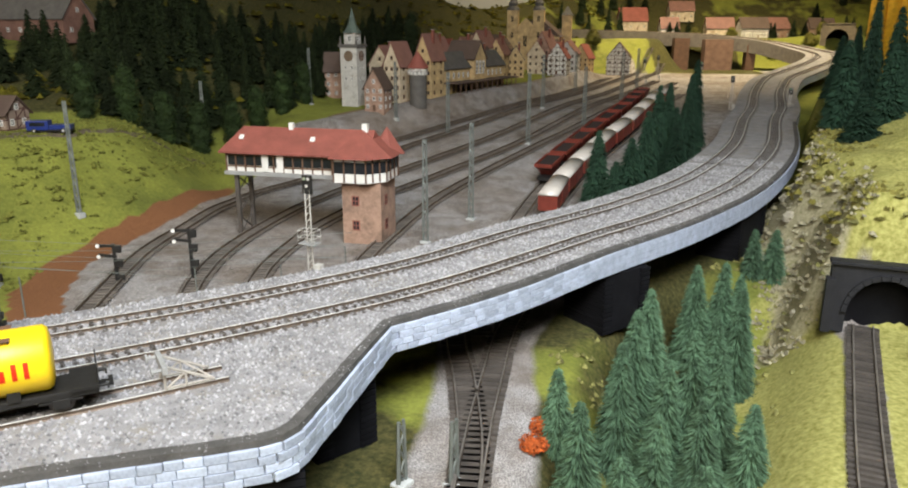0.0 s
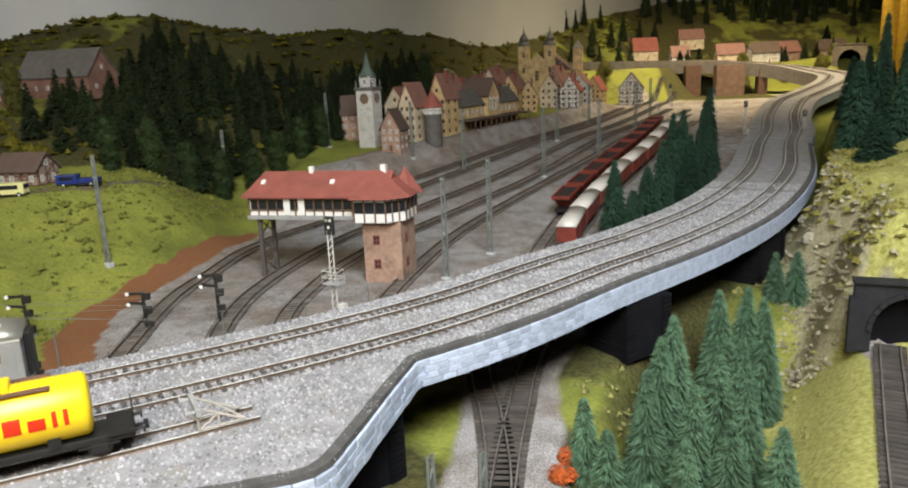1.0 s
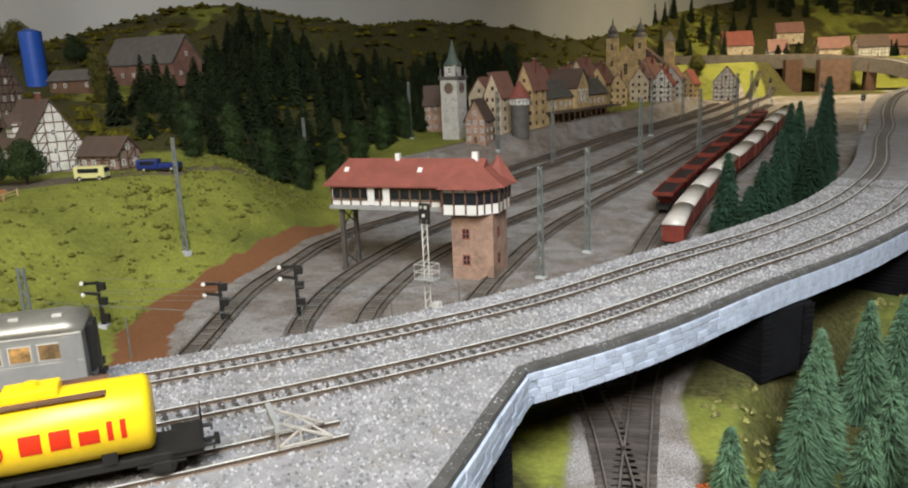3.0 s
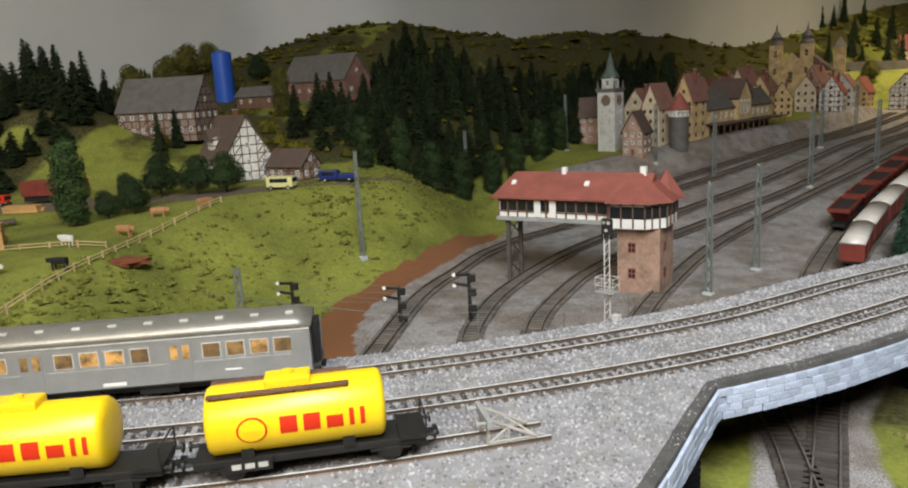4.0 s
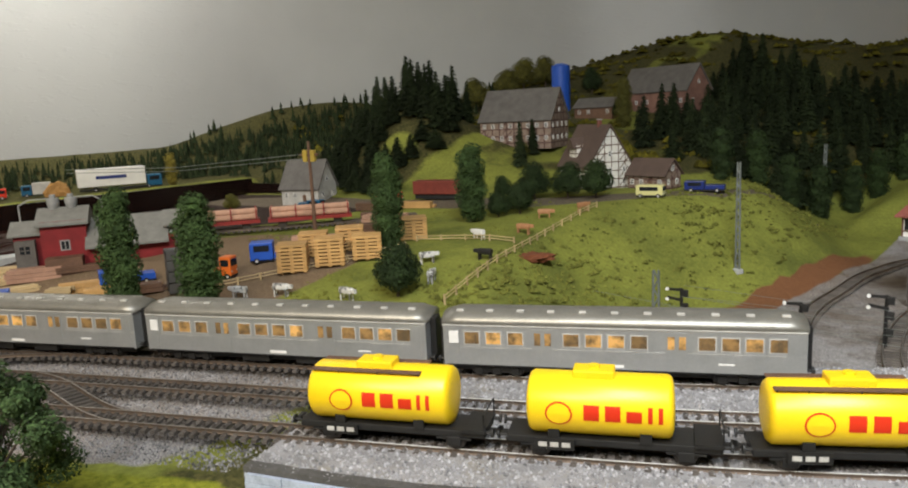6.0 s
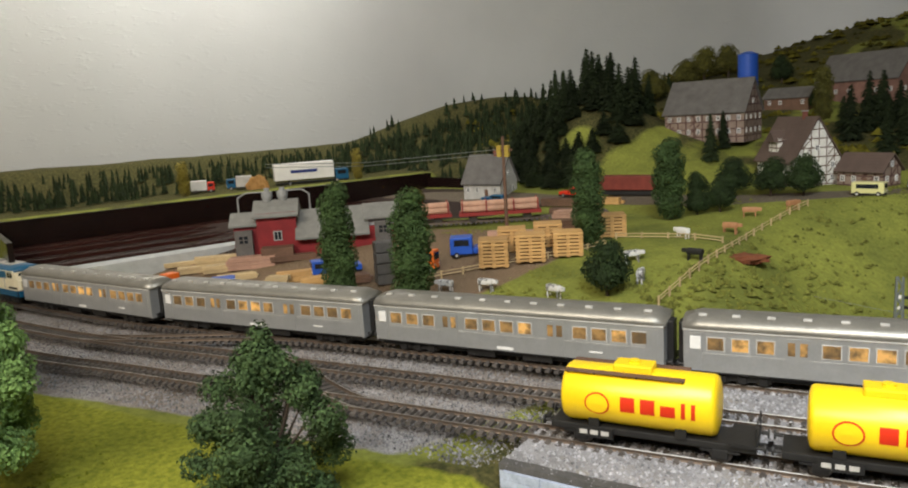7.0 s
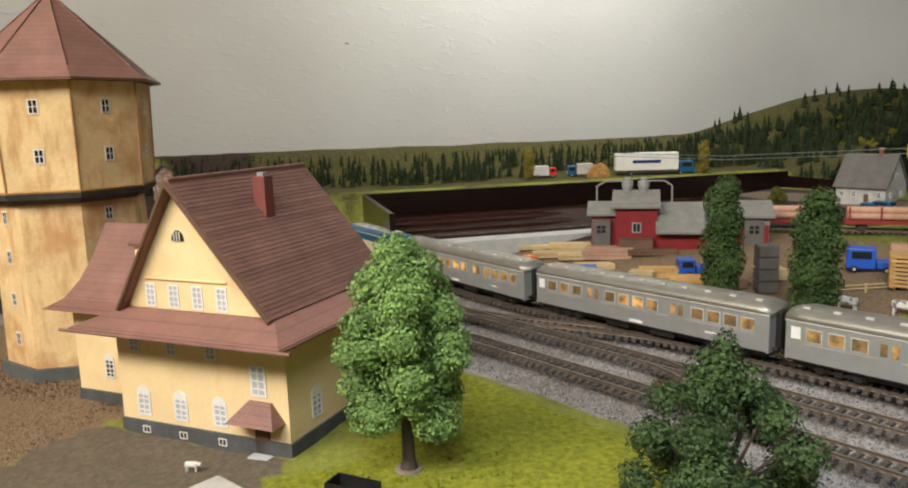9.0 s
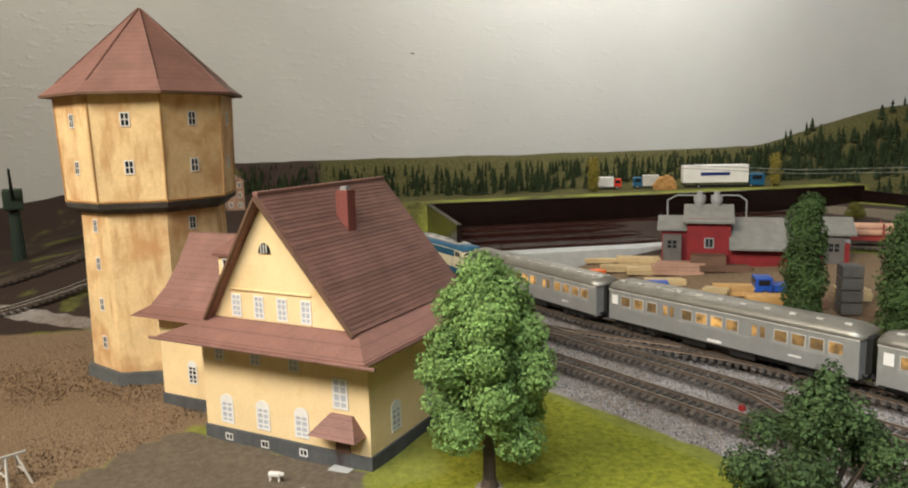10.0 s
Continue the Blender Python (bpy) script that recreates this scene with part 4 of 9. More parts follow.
def diesel_locomotive(m):
    t = thing("diesel_locomotive", "cream and ocean-blue diesel locomotive at the head of the train", "locomotive", m)
    w = 0.0165

    def ring(k, low, top):
        return [(-k, low), (-k, top), (k, top), (k, low)]
    bm = bmesh.new()
    loft_x(bm, [(-0.0885, ring(w - 0.004, 0.019, 0.030)), (-0.0870, ring(w - 0.0015, 0.0185, 0.0315)), (-0.0800, ring(w, 0.0185, 0.042)),
                (0.0800, ring(w, 0.0185, 0.042)), (0.0870, ring(w - 0.0015, 0.0185, 0.0315)), (0.0885, ring(w - 0.004, 0.019, 0.030))])
    part("body", bm, M_CREAM, t, "cream painted body side")
    bm = bmesh.new()
    arcs = [(-w * math.cos(a) * 1.01, 0.0402 + 0.0072 * math.sin(a) ** 0.8) for a in np.linspace(0.0, math.pi, 13)]
    cabs = [(-w * math.cos(a) * 0.93, 0.0405 + 0.0055 * math.sin(a) ** 0.8) for a in np.linspace(0.0, math.pi, 13)]
    loft_x(bm, [(-0.0815, cabs), (-0.076, arcs), (0.076, arcs), (0.0815, cabs)])
    part("roof", bm, M_BLUE, t, "ocean-blue roof", True)
    part("roof_panel", mesh(box, -0.060, 0.062, -0.0085, 0.0085, 0.0465, 0.0482, 0.0006), M_LTGREY, t, "grey roof walkway with vents")
    for x in (-0.045, -0.02, 0.012, 0.04):
        bm = bmesh.new()
        rod(bm, (x, 0, 0.0481), (x, 0, 0.0492), 0.0055, n=16)
        part("roof_fan", bm, M_GREY, t)
    for s in (-1, 1):
        part("blue_band", mesh(box, -0.062, 0.062, s * w - 0.0003, s * w + 0.0003, 0.0325, 0.0412), M_BLUE, t, "blue window band")
        part("skirt", mesh(box, -0.085, 0.085, s * (w + 0.0001) - 0.0006, s * (w + 0.0001) + 0.0003, 0.0115, 0.0186), M_BLUE, t, "blue lower skirt")
        part("white_stripe", mesh(box, -0.085, 0.085, s * (w + 0.0004) - 0.0002, s * (w + 0.0004) + 0.0002, 0.0160, 0.0168), M_WHITE, t, "thin white stripe")
        for x0, x1 in ((-0.0775, -0.072), (-0.0705, -0.065), (0.065, 0.0705), (0.072, 0.0775)):
            part("cab_window", mesh(box, x0, x1, s * w - 0.0003, s * w + 0.0004, 0.0335, 0.0395), M_GLASS, t, "dark cab window")
        for x in (-0.044, -0.028, -0.010, 0.006, 0.024, 0.042):
            part("engine_vent", mesh(box, x - 0.005, x + 0.005, s * w - 0.0002, s * w + 0.0006, 0.0342, 0.0395), M_GREY, t, "grey engine-room vent")
        for x in (-0.0755, 0.0755):
            part("dark_stripe", mesh(box, x - 0.010, x + 0.010, s * w - 0.0002, s * w + 0.0004, 0.0205, 0.0228), M_BLACK, t)
        for x in (-0.058, 0.058):
            bm = bmesh.new()
            rod(bm, (x, s * (w + 0.001), 0.0200), (x, s * (w + 0.001), 0.034), 0.0004, n=6)
            part("handrail", bm, M_LTGREY, t)
    for e in (-1, 1):
        for k in (-1, 1):
            q = pose(e * 0.0839, k * 0.0066, 0.0364, 0, e * 33.7, 0)
            part("windscreen", mesh(box, -0.0004, 0.0006 if e > 0 else 0.0004, -0.0052, 0.0052, -0.0036, 0.0036, m=q), M_GLASS, t, "dark windscreen")
            bm = bmesh.new()
            rod(bm, (e * 0.087, k * 0.0088, 0.0235), (e * 0.0892, k * 0.0088, 0.0235), 0.0021, n=14)
            part("headlight", bm, glow_head, t, "lit round headlight")
        part("buffer_beam", mesh(box, e * 0.0865 - 0.001, e * 0.0865 + 0.001, -0.0155, 0.0155, 0.0105, 0.0190, 0.0004), M_BLUE, t)
    part("fuel_tank", mesh(box, -0.020, 0.020, -0.0140, 0.0140, 0.003, 0.0120, 0.001), M_BLUE, t, "blue fuel tank")
    part("underframe", mesh(box, -0.084, 0.084, -0.012, 0.012, 0.0095, 0.0185), M_BLACK, t)
    for x in (-0.053, 0.053):
        bogie(t, x, 0.032, 0.050, 0.028)
    buffers(t, 0.0885)
    return t


glow_head = glow("headlight_glow", (1.0, 0.85, 0.55), 1.5)


def coach_shape(label, shade_mat):
    t = thing("passenger_coach", label, "railway coach", Matrix(), "coaches of the passenger train")
    half, w = 0.1195, 0.0162
    part("body", mesh(box, -half, half, -w, w, 0.0095, 0.0398, 0.0008), shade_mat, t, "silver coach side with a fine pattern")
    arcs = [(-w * 1.02 * math.cos(a), 0.0388 + 0.0104 * math.sin(a) ** 0.7) for a in np.linspace(0.0, math.pi, 15)]
    low = [(y * 0.96, 0.0388 + (z - 0.0388) * 0.72) for y, z in arcs]
    bm = bmesh.new()
    loft_x(bm, [(-half - 0.0008, low), (-half + 0.010, arcs), (half - 0.010, arcs), (half + 0.0008, low)])
    part("roof", bm, M_ROOF_SILVER, t, "grey rounded roof", True)
    for k in range(11):
        part("roof_vent", mesh(box, -0.1075 + k * 0.0215 - 0.0026, -0.1075 + k * 0.0215 + 0.0026, -0.0105, -0.0075, 0.0475, 0.0491, 0.0004), M_LTGREY, t)
    part("gutter", mesh(box, -half, half, -w - 0.0005, w + 0.0005, 0.0386, 0.0396), M_LTGREY, t)
    part("underframe", mesh(box, -half + 0.004, half - 0.004, -0.0115, 0.0115, 0.0055, 0.0100), M_BLACK, t)
    for x0 in (-0.035, 0.012):
        part("equipment_box", mesh(box, x0, x0 + 0.024, -0.0135, 0.0135, 0.0035, 0.0096, 0.0006), M_BLACK, t)
    for x in (-0.082, 0.082):
        bogie(t, x, 0.026, 0.036)
    for e in (-1, 1):
        part("gangway", mesh(box, e * (half + 0.0022) - 0.0024, e * (half + 0.0022) + 0.0024, -0.0062, 0.0062, 0.0105, 0.0410, 0.0008), M_BLACK, t, "black rubber gangway")
        part("end_door", mesh(box, e * (half - 0.008) - 0.004, e * (half - 0.008) + 0.004, -w - 0.0003, w + 0.0003, 0.0110, 0.0372), shade_mat, t, "coach entrance door")
    for s in (-1, 1):
        part("route_board", mesh(box, -half + 0.0045, -half + 0.0115, s * (w + 0.0004) - 0.0003, s * (w + 0.0004) + 0.0003, 0.0262, 0.0350), M_WHITE, t, "plain white board")
    doors = (-0.0485, 0.0400)
    for x in doors:
        part("double_door", mesh(box, x - 0.0070, x + 0.0070, -w - 0.00035, w + 0.00035, 0.0108, 0.0372), shade_mat, t)
    xs = [-0.0985, -0.0830, -0.0675] + [-0.0290, -0.0140, 0.0010, 0.0160] + [0.0590, 0.0735, 0.0880, 0.1025]
    for s in (-1, 1):
        for x in xs:
            fr = part("window", mesh(box, x - 0.0058, x + 0.0058, s * w - 0.0002, s * w + 0.0003, 0.0252, 0.0350), M_LTGREY, t)
            part("pane", mesh(box, x - 0.0051, x + 0.0051, s * (w + 0.0002) - 0.0002, s * (w + 0.0002) + 0.0003, 0.0259, 0.0343), M_PANE_GLOW, fr)
        for x in doors:
            for k in (-1, 1):
                part("door_pane", mesh(box, x + k * 0.0036 - 0.0022, x + k * 0.0036 + 0.0022, s * (w + 0.0003) - 0.0002, s * (w + 0.0003) + 0.0003, 0.0258, 0.0346), M_PANE_GLOW, t)
        part("waist_line", mesh(box, -half + 0.001, half - 0.001, s * w - 0.0001, s * w + 0.0003, 0.0232, 0.0236), M_LTGREY, t)
        part("sill", mesh(box, -half + 0.002, half - 0.002, s * w - 0.0002, s * w + 0.0004, 0.0095, 0.0106), M_BLACK, t, "dark sill along the coach side")
        part("lettering_panel", mesh(box, -0.008, 0.006, s * w - 0.0001, s * w + 0.0003, 0.0118, 0.0140), M_WHITE, t)
        part("number_panel", mesh(box, 0.066, 0.076, s * w - 0.0001, s * w + 0.0003, 0.0160, 0.0172), M_WHITE, t)
    buffers(t, half)
    return t


S_A = arc(LINE_A)
s_tail = float(np.interp(-1.11, LINE_A[:, 0], S_A))
diesel_locomotive(on_line(LINE_A, s_tail - 0.0945, 0.187))
coach = coach_shape("silver passenger coach with a grey roof and panes glowing with painted reflections", M_SILVER)
coach.matrix_world = on_line(LINE_A, s_tail + 0.126, 0.245)
for k in range(1, 4):
    copy_thing(coach, on_line(LINE_A, s_tail + 0.126 + k * 0.2515, 0.245))


def tank_wagon(hl, walk_on, label):
    t = thing("tank_wagon", label, "tank wagon", Matrix(), "yellow tank wagons")
    part("underframe", mesh(box, -0.056, 0.056, -0.0115, 0.0115, 0.0085, 0.0125, 0.0006), M_BLACK, t, "black underframe")
    bm = bmesh.new()
    r, c = 0.0168, 0.0288
    prof = [(-hl - 0.0022, 0.35), (-hl - 0.0018, 0.70), (-hl - 0.0008, 0.92), (-hl + 0.0012, 1.0), (hl - 0.0012, 1.0), (hl + 0.0008, 0.92), (hl + 0.0018, 0.70), (hl + 0.0022, 0.35)]
    loft_x(bm, [(x - 0.006, [(r * k * math.cos(a), c + r * k * math.sin(a)) for a in np.linspace(0, 2 * math.pi, 40, endpoint=False)]) for x, k in prof])
    tank = part("tank", bm, M_YELLOW, t, "glossy yellow tank", True)
    for s in (-1, 1):
        bm = bmesh.new()
        ya = s * (r + 0.0004)
        def side(x0, x1, z0, z1):
            """A thin patch that follows the round of the tank."""
            n = 5
            pts = []
            for k in range(n + 1):
                z = z0 + (z1 - z0) * k / n
                pts.append((s * math.sqrt(max(0.0, (r + 0.00025) ** 2 - (z - c) ** 2)), z))
            a, b = [bm.verts.new((x0, y, z)) for y, z in pts], [bm.verts.new((x1, y, z)) for y, z in pts]
            for k in range(n):
                bm.faces.new((a[k], b[k], b[k + 1], a[k + 1]))
        x = -0.0135
        for wide, high in ((0.0080, 0.0084), (0.0078, 0.0084), (0.0078, 0.0062), (0.0022, 0.0086), (0.0022, 0.0086)):
            z0 = c - 0.0036
            side(x, x + wide, z0, z0 + high)
            x += wide + 0.0030
        bmesh.ops.recalc_face_normals(bm, faces=bm.faces)
        part("red_lettering", bm, M_RED, t, "row of plain red bars")
        for rr, mm, lift, nm in ((0.0068, M_RED, 0.0003, "emblem_rim"), (0.0059, M_YELLOW, 0.0005, "emblem")):
            bm = bmesh.new()
            pts = []
            for k in range(26):
                a = 2 * math.pi * k / 26
                z, xx = c - 0.0005 + rr * math.sin(a) * 0.95, -0.0265 + rr * math.cos(a) * 1.05
                pts.append(bm.verts.new((xx, s * (math.sqrt((r + lift) ** 2 - (z - c) ** 2)), z)))
            mid = bm.verts.new((-0.0265, s * (r + lift), c - 0.0005))
            for k in range(26):
                bm.faces.new((pts[k], pts[(k + 1) % 26], mid))
            bmesh.ops.recalc_face_normals(bm, faces=bm.faces)
            part(nm, bm, mm, t)
        part("data_plate", mesh(box, -0.040, -0.019, s * 0.0135 - 0.0004, s * 0.0135 + 0.0004, 0.0065, 0.0128), M_BLACK, t, "black data plate")
        for k in range(3):
            part("plate_mark", mesh(box, -0.038 + k * 0.0062, -0.0335 + k * 0.0062, s * 0.0138 - 0.0003, s * 0.0138 + 0.0003, 0.0082, 0.0108), M_LTGREY, t)
        if not walk_on:
            continue
        bm = mesh(box, -0.0465, 0.020, s * 0.0095 - 0.0022, s * 0.0095 + 0.0022, c + 0.0150, c + 0.0158)
        walkway = part("walkway", bm, M_WOOD_DARK, t, "brown plank walkway")
        for x in (-0.045, -0.030, -0.006, 0.019):
            bm = bmesh.new()
            rod(bm, (x, s * 0.0095, c + 0.0120), (x, s * 0.0095, c + 0.0155), 0.0005, n=6)
            part("bracket", bm, M_BLACK, walkway)
    dome = part("dome", mesh(box, -0.020, 0.002, -0.0065, 0.0065, c + 0.0150, c + 0.0200, 0.0012), M_YELLOW, t, "yellow filling dome")
    bm = bmesh.new()
    rod(bm, (-0.009, 0, c + 0.0195), (-0.009, 0, c + 0.0215), 0.0030, n=14)
    part("lid", bm, M_YELLOW, dome)
    part("end_platform", mesh(box, 0.0425, 0.0565, -0.0135, 0.0135, 0.0120, 0.0140), M_BLACK, t)
    bm = bmesh.new()
    for k in (-1, 1):
        rod(bm, (0.0560, k * 0.0125, 0.0135), (0.0560, k * 0.0125, 0.0230), 0.0005, n=6)
    rod(bm, (0.0560, -0.0125, 0.0230), (0.0560, 0.0125, 0.0230), 0.0005, n=6)
    part("railing", bm, M_BLACK, t)
    for x in (-0.038, 0.038):
        wheel_pair(t, x, 0.0056)
        for s in (-1, 1):
            bm = mesh(box, x - 0.004, x + 0.004, s * 0.0112 - 0.001, s * 0.0112 + 0.001, 0.0035, 0.0088, 0.0005)
            box(bm, x - 0.010, x + 0.010, s * 0.0112 - 0.0007, s * 0.0112 + 0.0007, 0.0072, 0.0084)
            part("axle_box", bm, M_BLACK, t)
    for x in (-0.030, 0.018):
        part("saddle", mesh(box, x - 0.003, x + 0.003, -0.0125, 0.0125, 0.0120, 0.0180), M_BLACK, t)
    buffers(t, 0.056, 0.0120)
    return t


S_C = arc(LINE_C)
w_tank = tank_wagon(0.0410, True, "yellow tank wagon with a brown walkway on the siding")
spots = [float(np.interp(x, LINE_C[:, 0], S_C)) for x in (-0.148, -0.257, -0.368)]
w_tank.matrix_world = on_line(LINE_C, spots[0] + 0.004, 0.115)
copy_thing(w_tank, on_line(LINE_C, spots[2] + 0.004, 0.115))
tank_wagon(0.0365, False, "shorter yellow tank wagon without a walkway").matrix_world = on_line(LINE_C, spots[1] + 0.004, 0.115)


M_BUFFER = mat("brown_grey_buffer_paint", (0.36, 0.33, 0.29), 0.6, vary=0.25)


def buffer_stop(m):
    t = thing("buffer_stop", "pale grey lattice buffer stop at the siding's end", "buffer stop", m)
    part("head_beam", mesh(box, -0.0015, 0.0015, -0.013, 0.013, 0.0105, 0.0155, 0.0006), M_GREY, t, "grey buffer beam")
    for s in (-1, 1):
        bm = bmesh.new()
        y = s * GAUGE / 2
        rod(bm, (0, y, 0), (0, y, 0.0145), 0.0009, n=6)
        rod(bm, (0, y, 0.0140), (0.026, y, 0.0008), 0.0009, n=6)
        rod(bm, (0.011, y, 0.0), (0.011, y, 0.0085), 0.0007, n=6)
        rod(bm, (0, y, 0.0010), (0.026, y, 0.0010), 0.0007, n=6)
        rod(bm, (0.0, y, 0.0005), (0.011, y, 0.0085), 0.0007, n=6)
        part("side_frame", bm, M_BUFFER, t)
        bm = bmesh.new()
        rod(bm, (-0.006, s * 0.010, 0.0128), (-0.001, s * 0.010, 0.0128), 0.0011, n=8)
        rod(bm, (-0.0068, s * 0.010, 0.0128), (-0.0058, s * 0.010, 0.0128), 0.0026, n=12)
        part("buffer", bm, M_GREY, t)
    bm = bmesh.new()
    rod(bm, (0.011, -GAUGE / 2, 0.0085), (0.026, GAUGE / 2, 0.001), 0.0006, n=6)
    rod(bm, (0.011, GAUGE / 2, 0.0085), (0.026, -GAUGE / 2, 0.001), 0.0006, n=6)
    part("cross_brace", bm, M_BUFFER, t)


buffer_stop(on_line(LINE_C, S_C[-1] - 0.034, 0.01))


def covered_wagon():
    t = thing("covered_goods_wagon", "red-brown goods wagon with a silvery rounded roof", "goods wagon", Matrix(), "goods wagons in the yard")
    part("body", mesh(box, -0.050, 0.050, -0.014, 0.014, 0.010, 0.033, 0.0006), M_REDBROWN, t)
    bm = bmesh.new()
    arcs = [(-0.0148 * math.cos(a), 0.0325 + 0.0075 * math.sin(a)) for a in np.linspace(0, math.pi, 11)]
    loft_x(bm, [(-0.051, arcs), (0.051, arcs)])
    part("roof", bm, mat("pale_grey_wagon_roof", (0.60, 0.55, 0.50), 0.45, 0.2, vary=0.15), t, "pale silvery roof", True)
    for s in (-1, 1):
        part("sliding_door", mesh(box, -0.012, 0.012, s * 0.0143 - 0.0005, s * 0.0143 + 0.0005, 0.011, 0.032), M_REDBROWN, t)
    part("underframe", mesh(box, -0.049, 0.049, -0.011, 0.011, 0.0075, 0.0105), M_BLACK, t)
    for x in (-0.032, 0.032):
        wheel_pair(t, x)
    return t


def hopper_wagon():
    t = thing("hopper_wagon", "dark red open hopper wagon", "goods wagon", Matrix(), "goods wagons in the yard")
    bm = bmesh.new()
    for a, b, z0, z1 in (((-0.020, 0.020), (-0.038, 0.038), 0.012, 0.030),):
        v = [bm.verts.new(p) for p in ((a[0], -0.009, z0), (a[1], -0.009, z0), (a[1], 0.009, z0), (a[0], 0.009, z0), (b[0], -0.0145, z1), (b[1], -0.0145, z1), (b[1], 0.0145, z1), (b[0], 0.0145, z1))]
        for f in ((3, 2, 1, 0), (0, 1, 5, 4), (1, 2, 6, 5), (2, 3, 7, 6), (3, 0, 4, 7)):
            bm.faces.new([v[i] for i in f])
    part("hopper", bm, M_REDBROWN, t)
    bm = mesh(box, -0.0395, 0.0395, -0.0155, -0.0135, 0.0285, 0.0345)
    box(bm, -0.0395, 0.0395, 0.0135, 0.0155, 0.0285, 0.0345)
    box(bm, -0.0395, -0.0375, -0.0135, 0.0135, 0.0285, 0.0345)
    box(bm, 0.0375, 0.0395, -0.0135, 0.0135, 0.0285, 0.0345)
    part("rim", bm, M_REDBROWN, t)
    part("load", mesh(box, -0.037, 0.037, -0.013, 0.013, 0.026, 0.031), mat("dark_coal", (0.03, 0.02, 0.018), 0.8), t, "dark load")
    part("underframe", mesh(box, -0.042, 0.042, -0.010, 0.010, 0.0075, 0.0120), M_BLACK, t)
    for x in (-0.028, 0.028):
        wheel_pair(t, x)
    return t


L5, L4 = ground_line(YARD[5], 0.009), ground_line(YARD[4], 0.009)
covered, hopper = covered_wagon(), hopper_wagon()
s0, s1 = float(np.interp(1.235, L5[:, 1], arc(L5))), float(np.interp(1.395, L4[:, 1], arc(L4)))
covered.matrix_world = on_line(L5, s0 + 0.02, 0.1)
for k in range(1, 9):
    copy_thing(covered, on_line(L5, s0 + 0.02 + k * 0.112, 0.1))
hopper.matrix_world = on_line(L4, s1 + 0.03, 0.09)
for k in range(1, 9):
    copy_thing(hopper, on_line(L4, s1 + 0.03 + k * 0.094, 0.09))


# ---- masts, wires and signals ----
def catenary_mast(h):
    t = thing("catenary_mast", "grey lattice catenary mast beside the tracks", "mast", Matrix(), "catenary masts")
    for s in (-1, 1):
        bm = bmesh.new()
        rod(bm, (s * 0.0036, 0, 0), (s * 0.0024, 0, h), 0.0016, 0.0012, n=5)
        part("leg", bm, M_MASTGREY, t)
    n = int(h / 0.009)
    for k in range(n):
        z0, z1 = k * h / n, (k + 1) * h / n
        a = 0.0030 - 0.0012 * z0 / h
        bm = bmesh.new()
        rod(bm, (-a if k % 2 else a, 0, z0), (a if k % 2 else -a, 0, z1), 0.0009, n=4)
        part("lattice_bar", bm, M_MASTGREY, t)
    part("foot", mesh(box, -0.006, 0.006, -0.005, 0.005, -0.004, 0.003, 0.001), M_CONCRETE, t)
    return t


MASTS = [(-0.435, 1.055, 0.145), (0.009, 1.09, 0.135), (0.061, 1.211, 0.14), (0.149, 1.678, 0.14), (0.273, 1.83, 0.13), (0.399, 2.174, 0.13),
         (-0.139, 1.80, 0.125), (-0.342, 1.85, 0.125), (-0.47, 1.55, 0.13), (-0.02, 1.75, 0.13), (0.19, 2.05, 0.13), (0.48, 2.45, 0.13), (0.30, 2.45, 0.12)]
for x, y, h in MASTS:
    catenary_mast(h).matrix_world = at(x, y, -25)
near_mast = catenary_mast(1.037 - H(-0.392, 0.74))
near_mast.matrix_world = at(-0.392, 0.74, 20)


def wire(name, label, pts, r=0.00022):
    bm = bmesh.new()
    for a, b in zip(pts, pts[1:]):
        rod(bm, a, b, r, n=4)
    tagged(part(name, bm, M_MASTGREY), label, "wire")


M_REDWIRE = mat("red_wire", (0.30, 0.04, 0.03), 0.5)
for k, dy in enumerate((0.0, 0.03, 0.062)):
    wire("contact_wire", "thin overhead wire across the goods yard", [(-0.42, 0.80 + dy, 0.985 + 0.004 * k), (-0.25, 0.80 + dy, 0.982 + 0.004 * k), (-0.05, 0.86 + dy, 0.985 + 0.004 * k)])


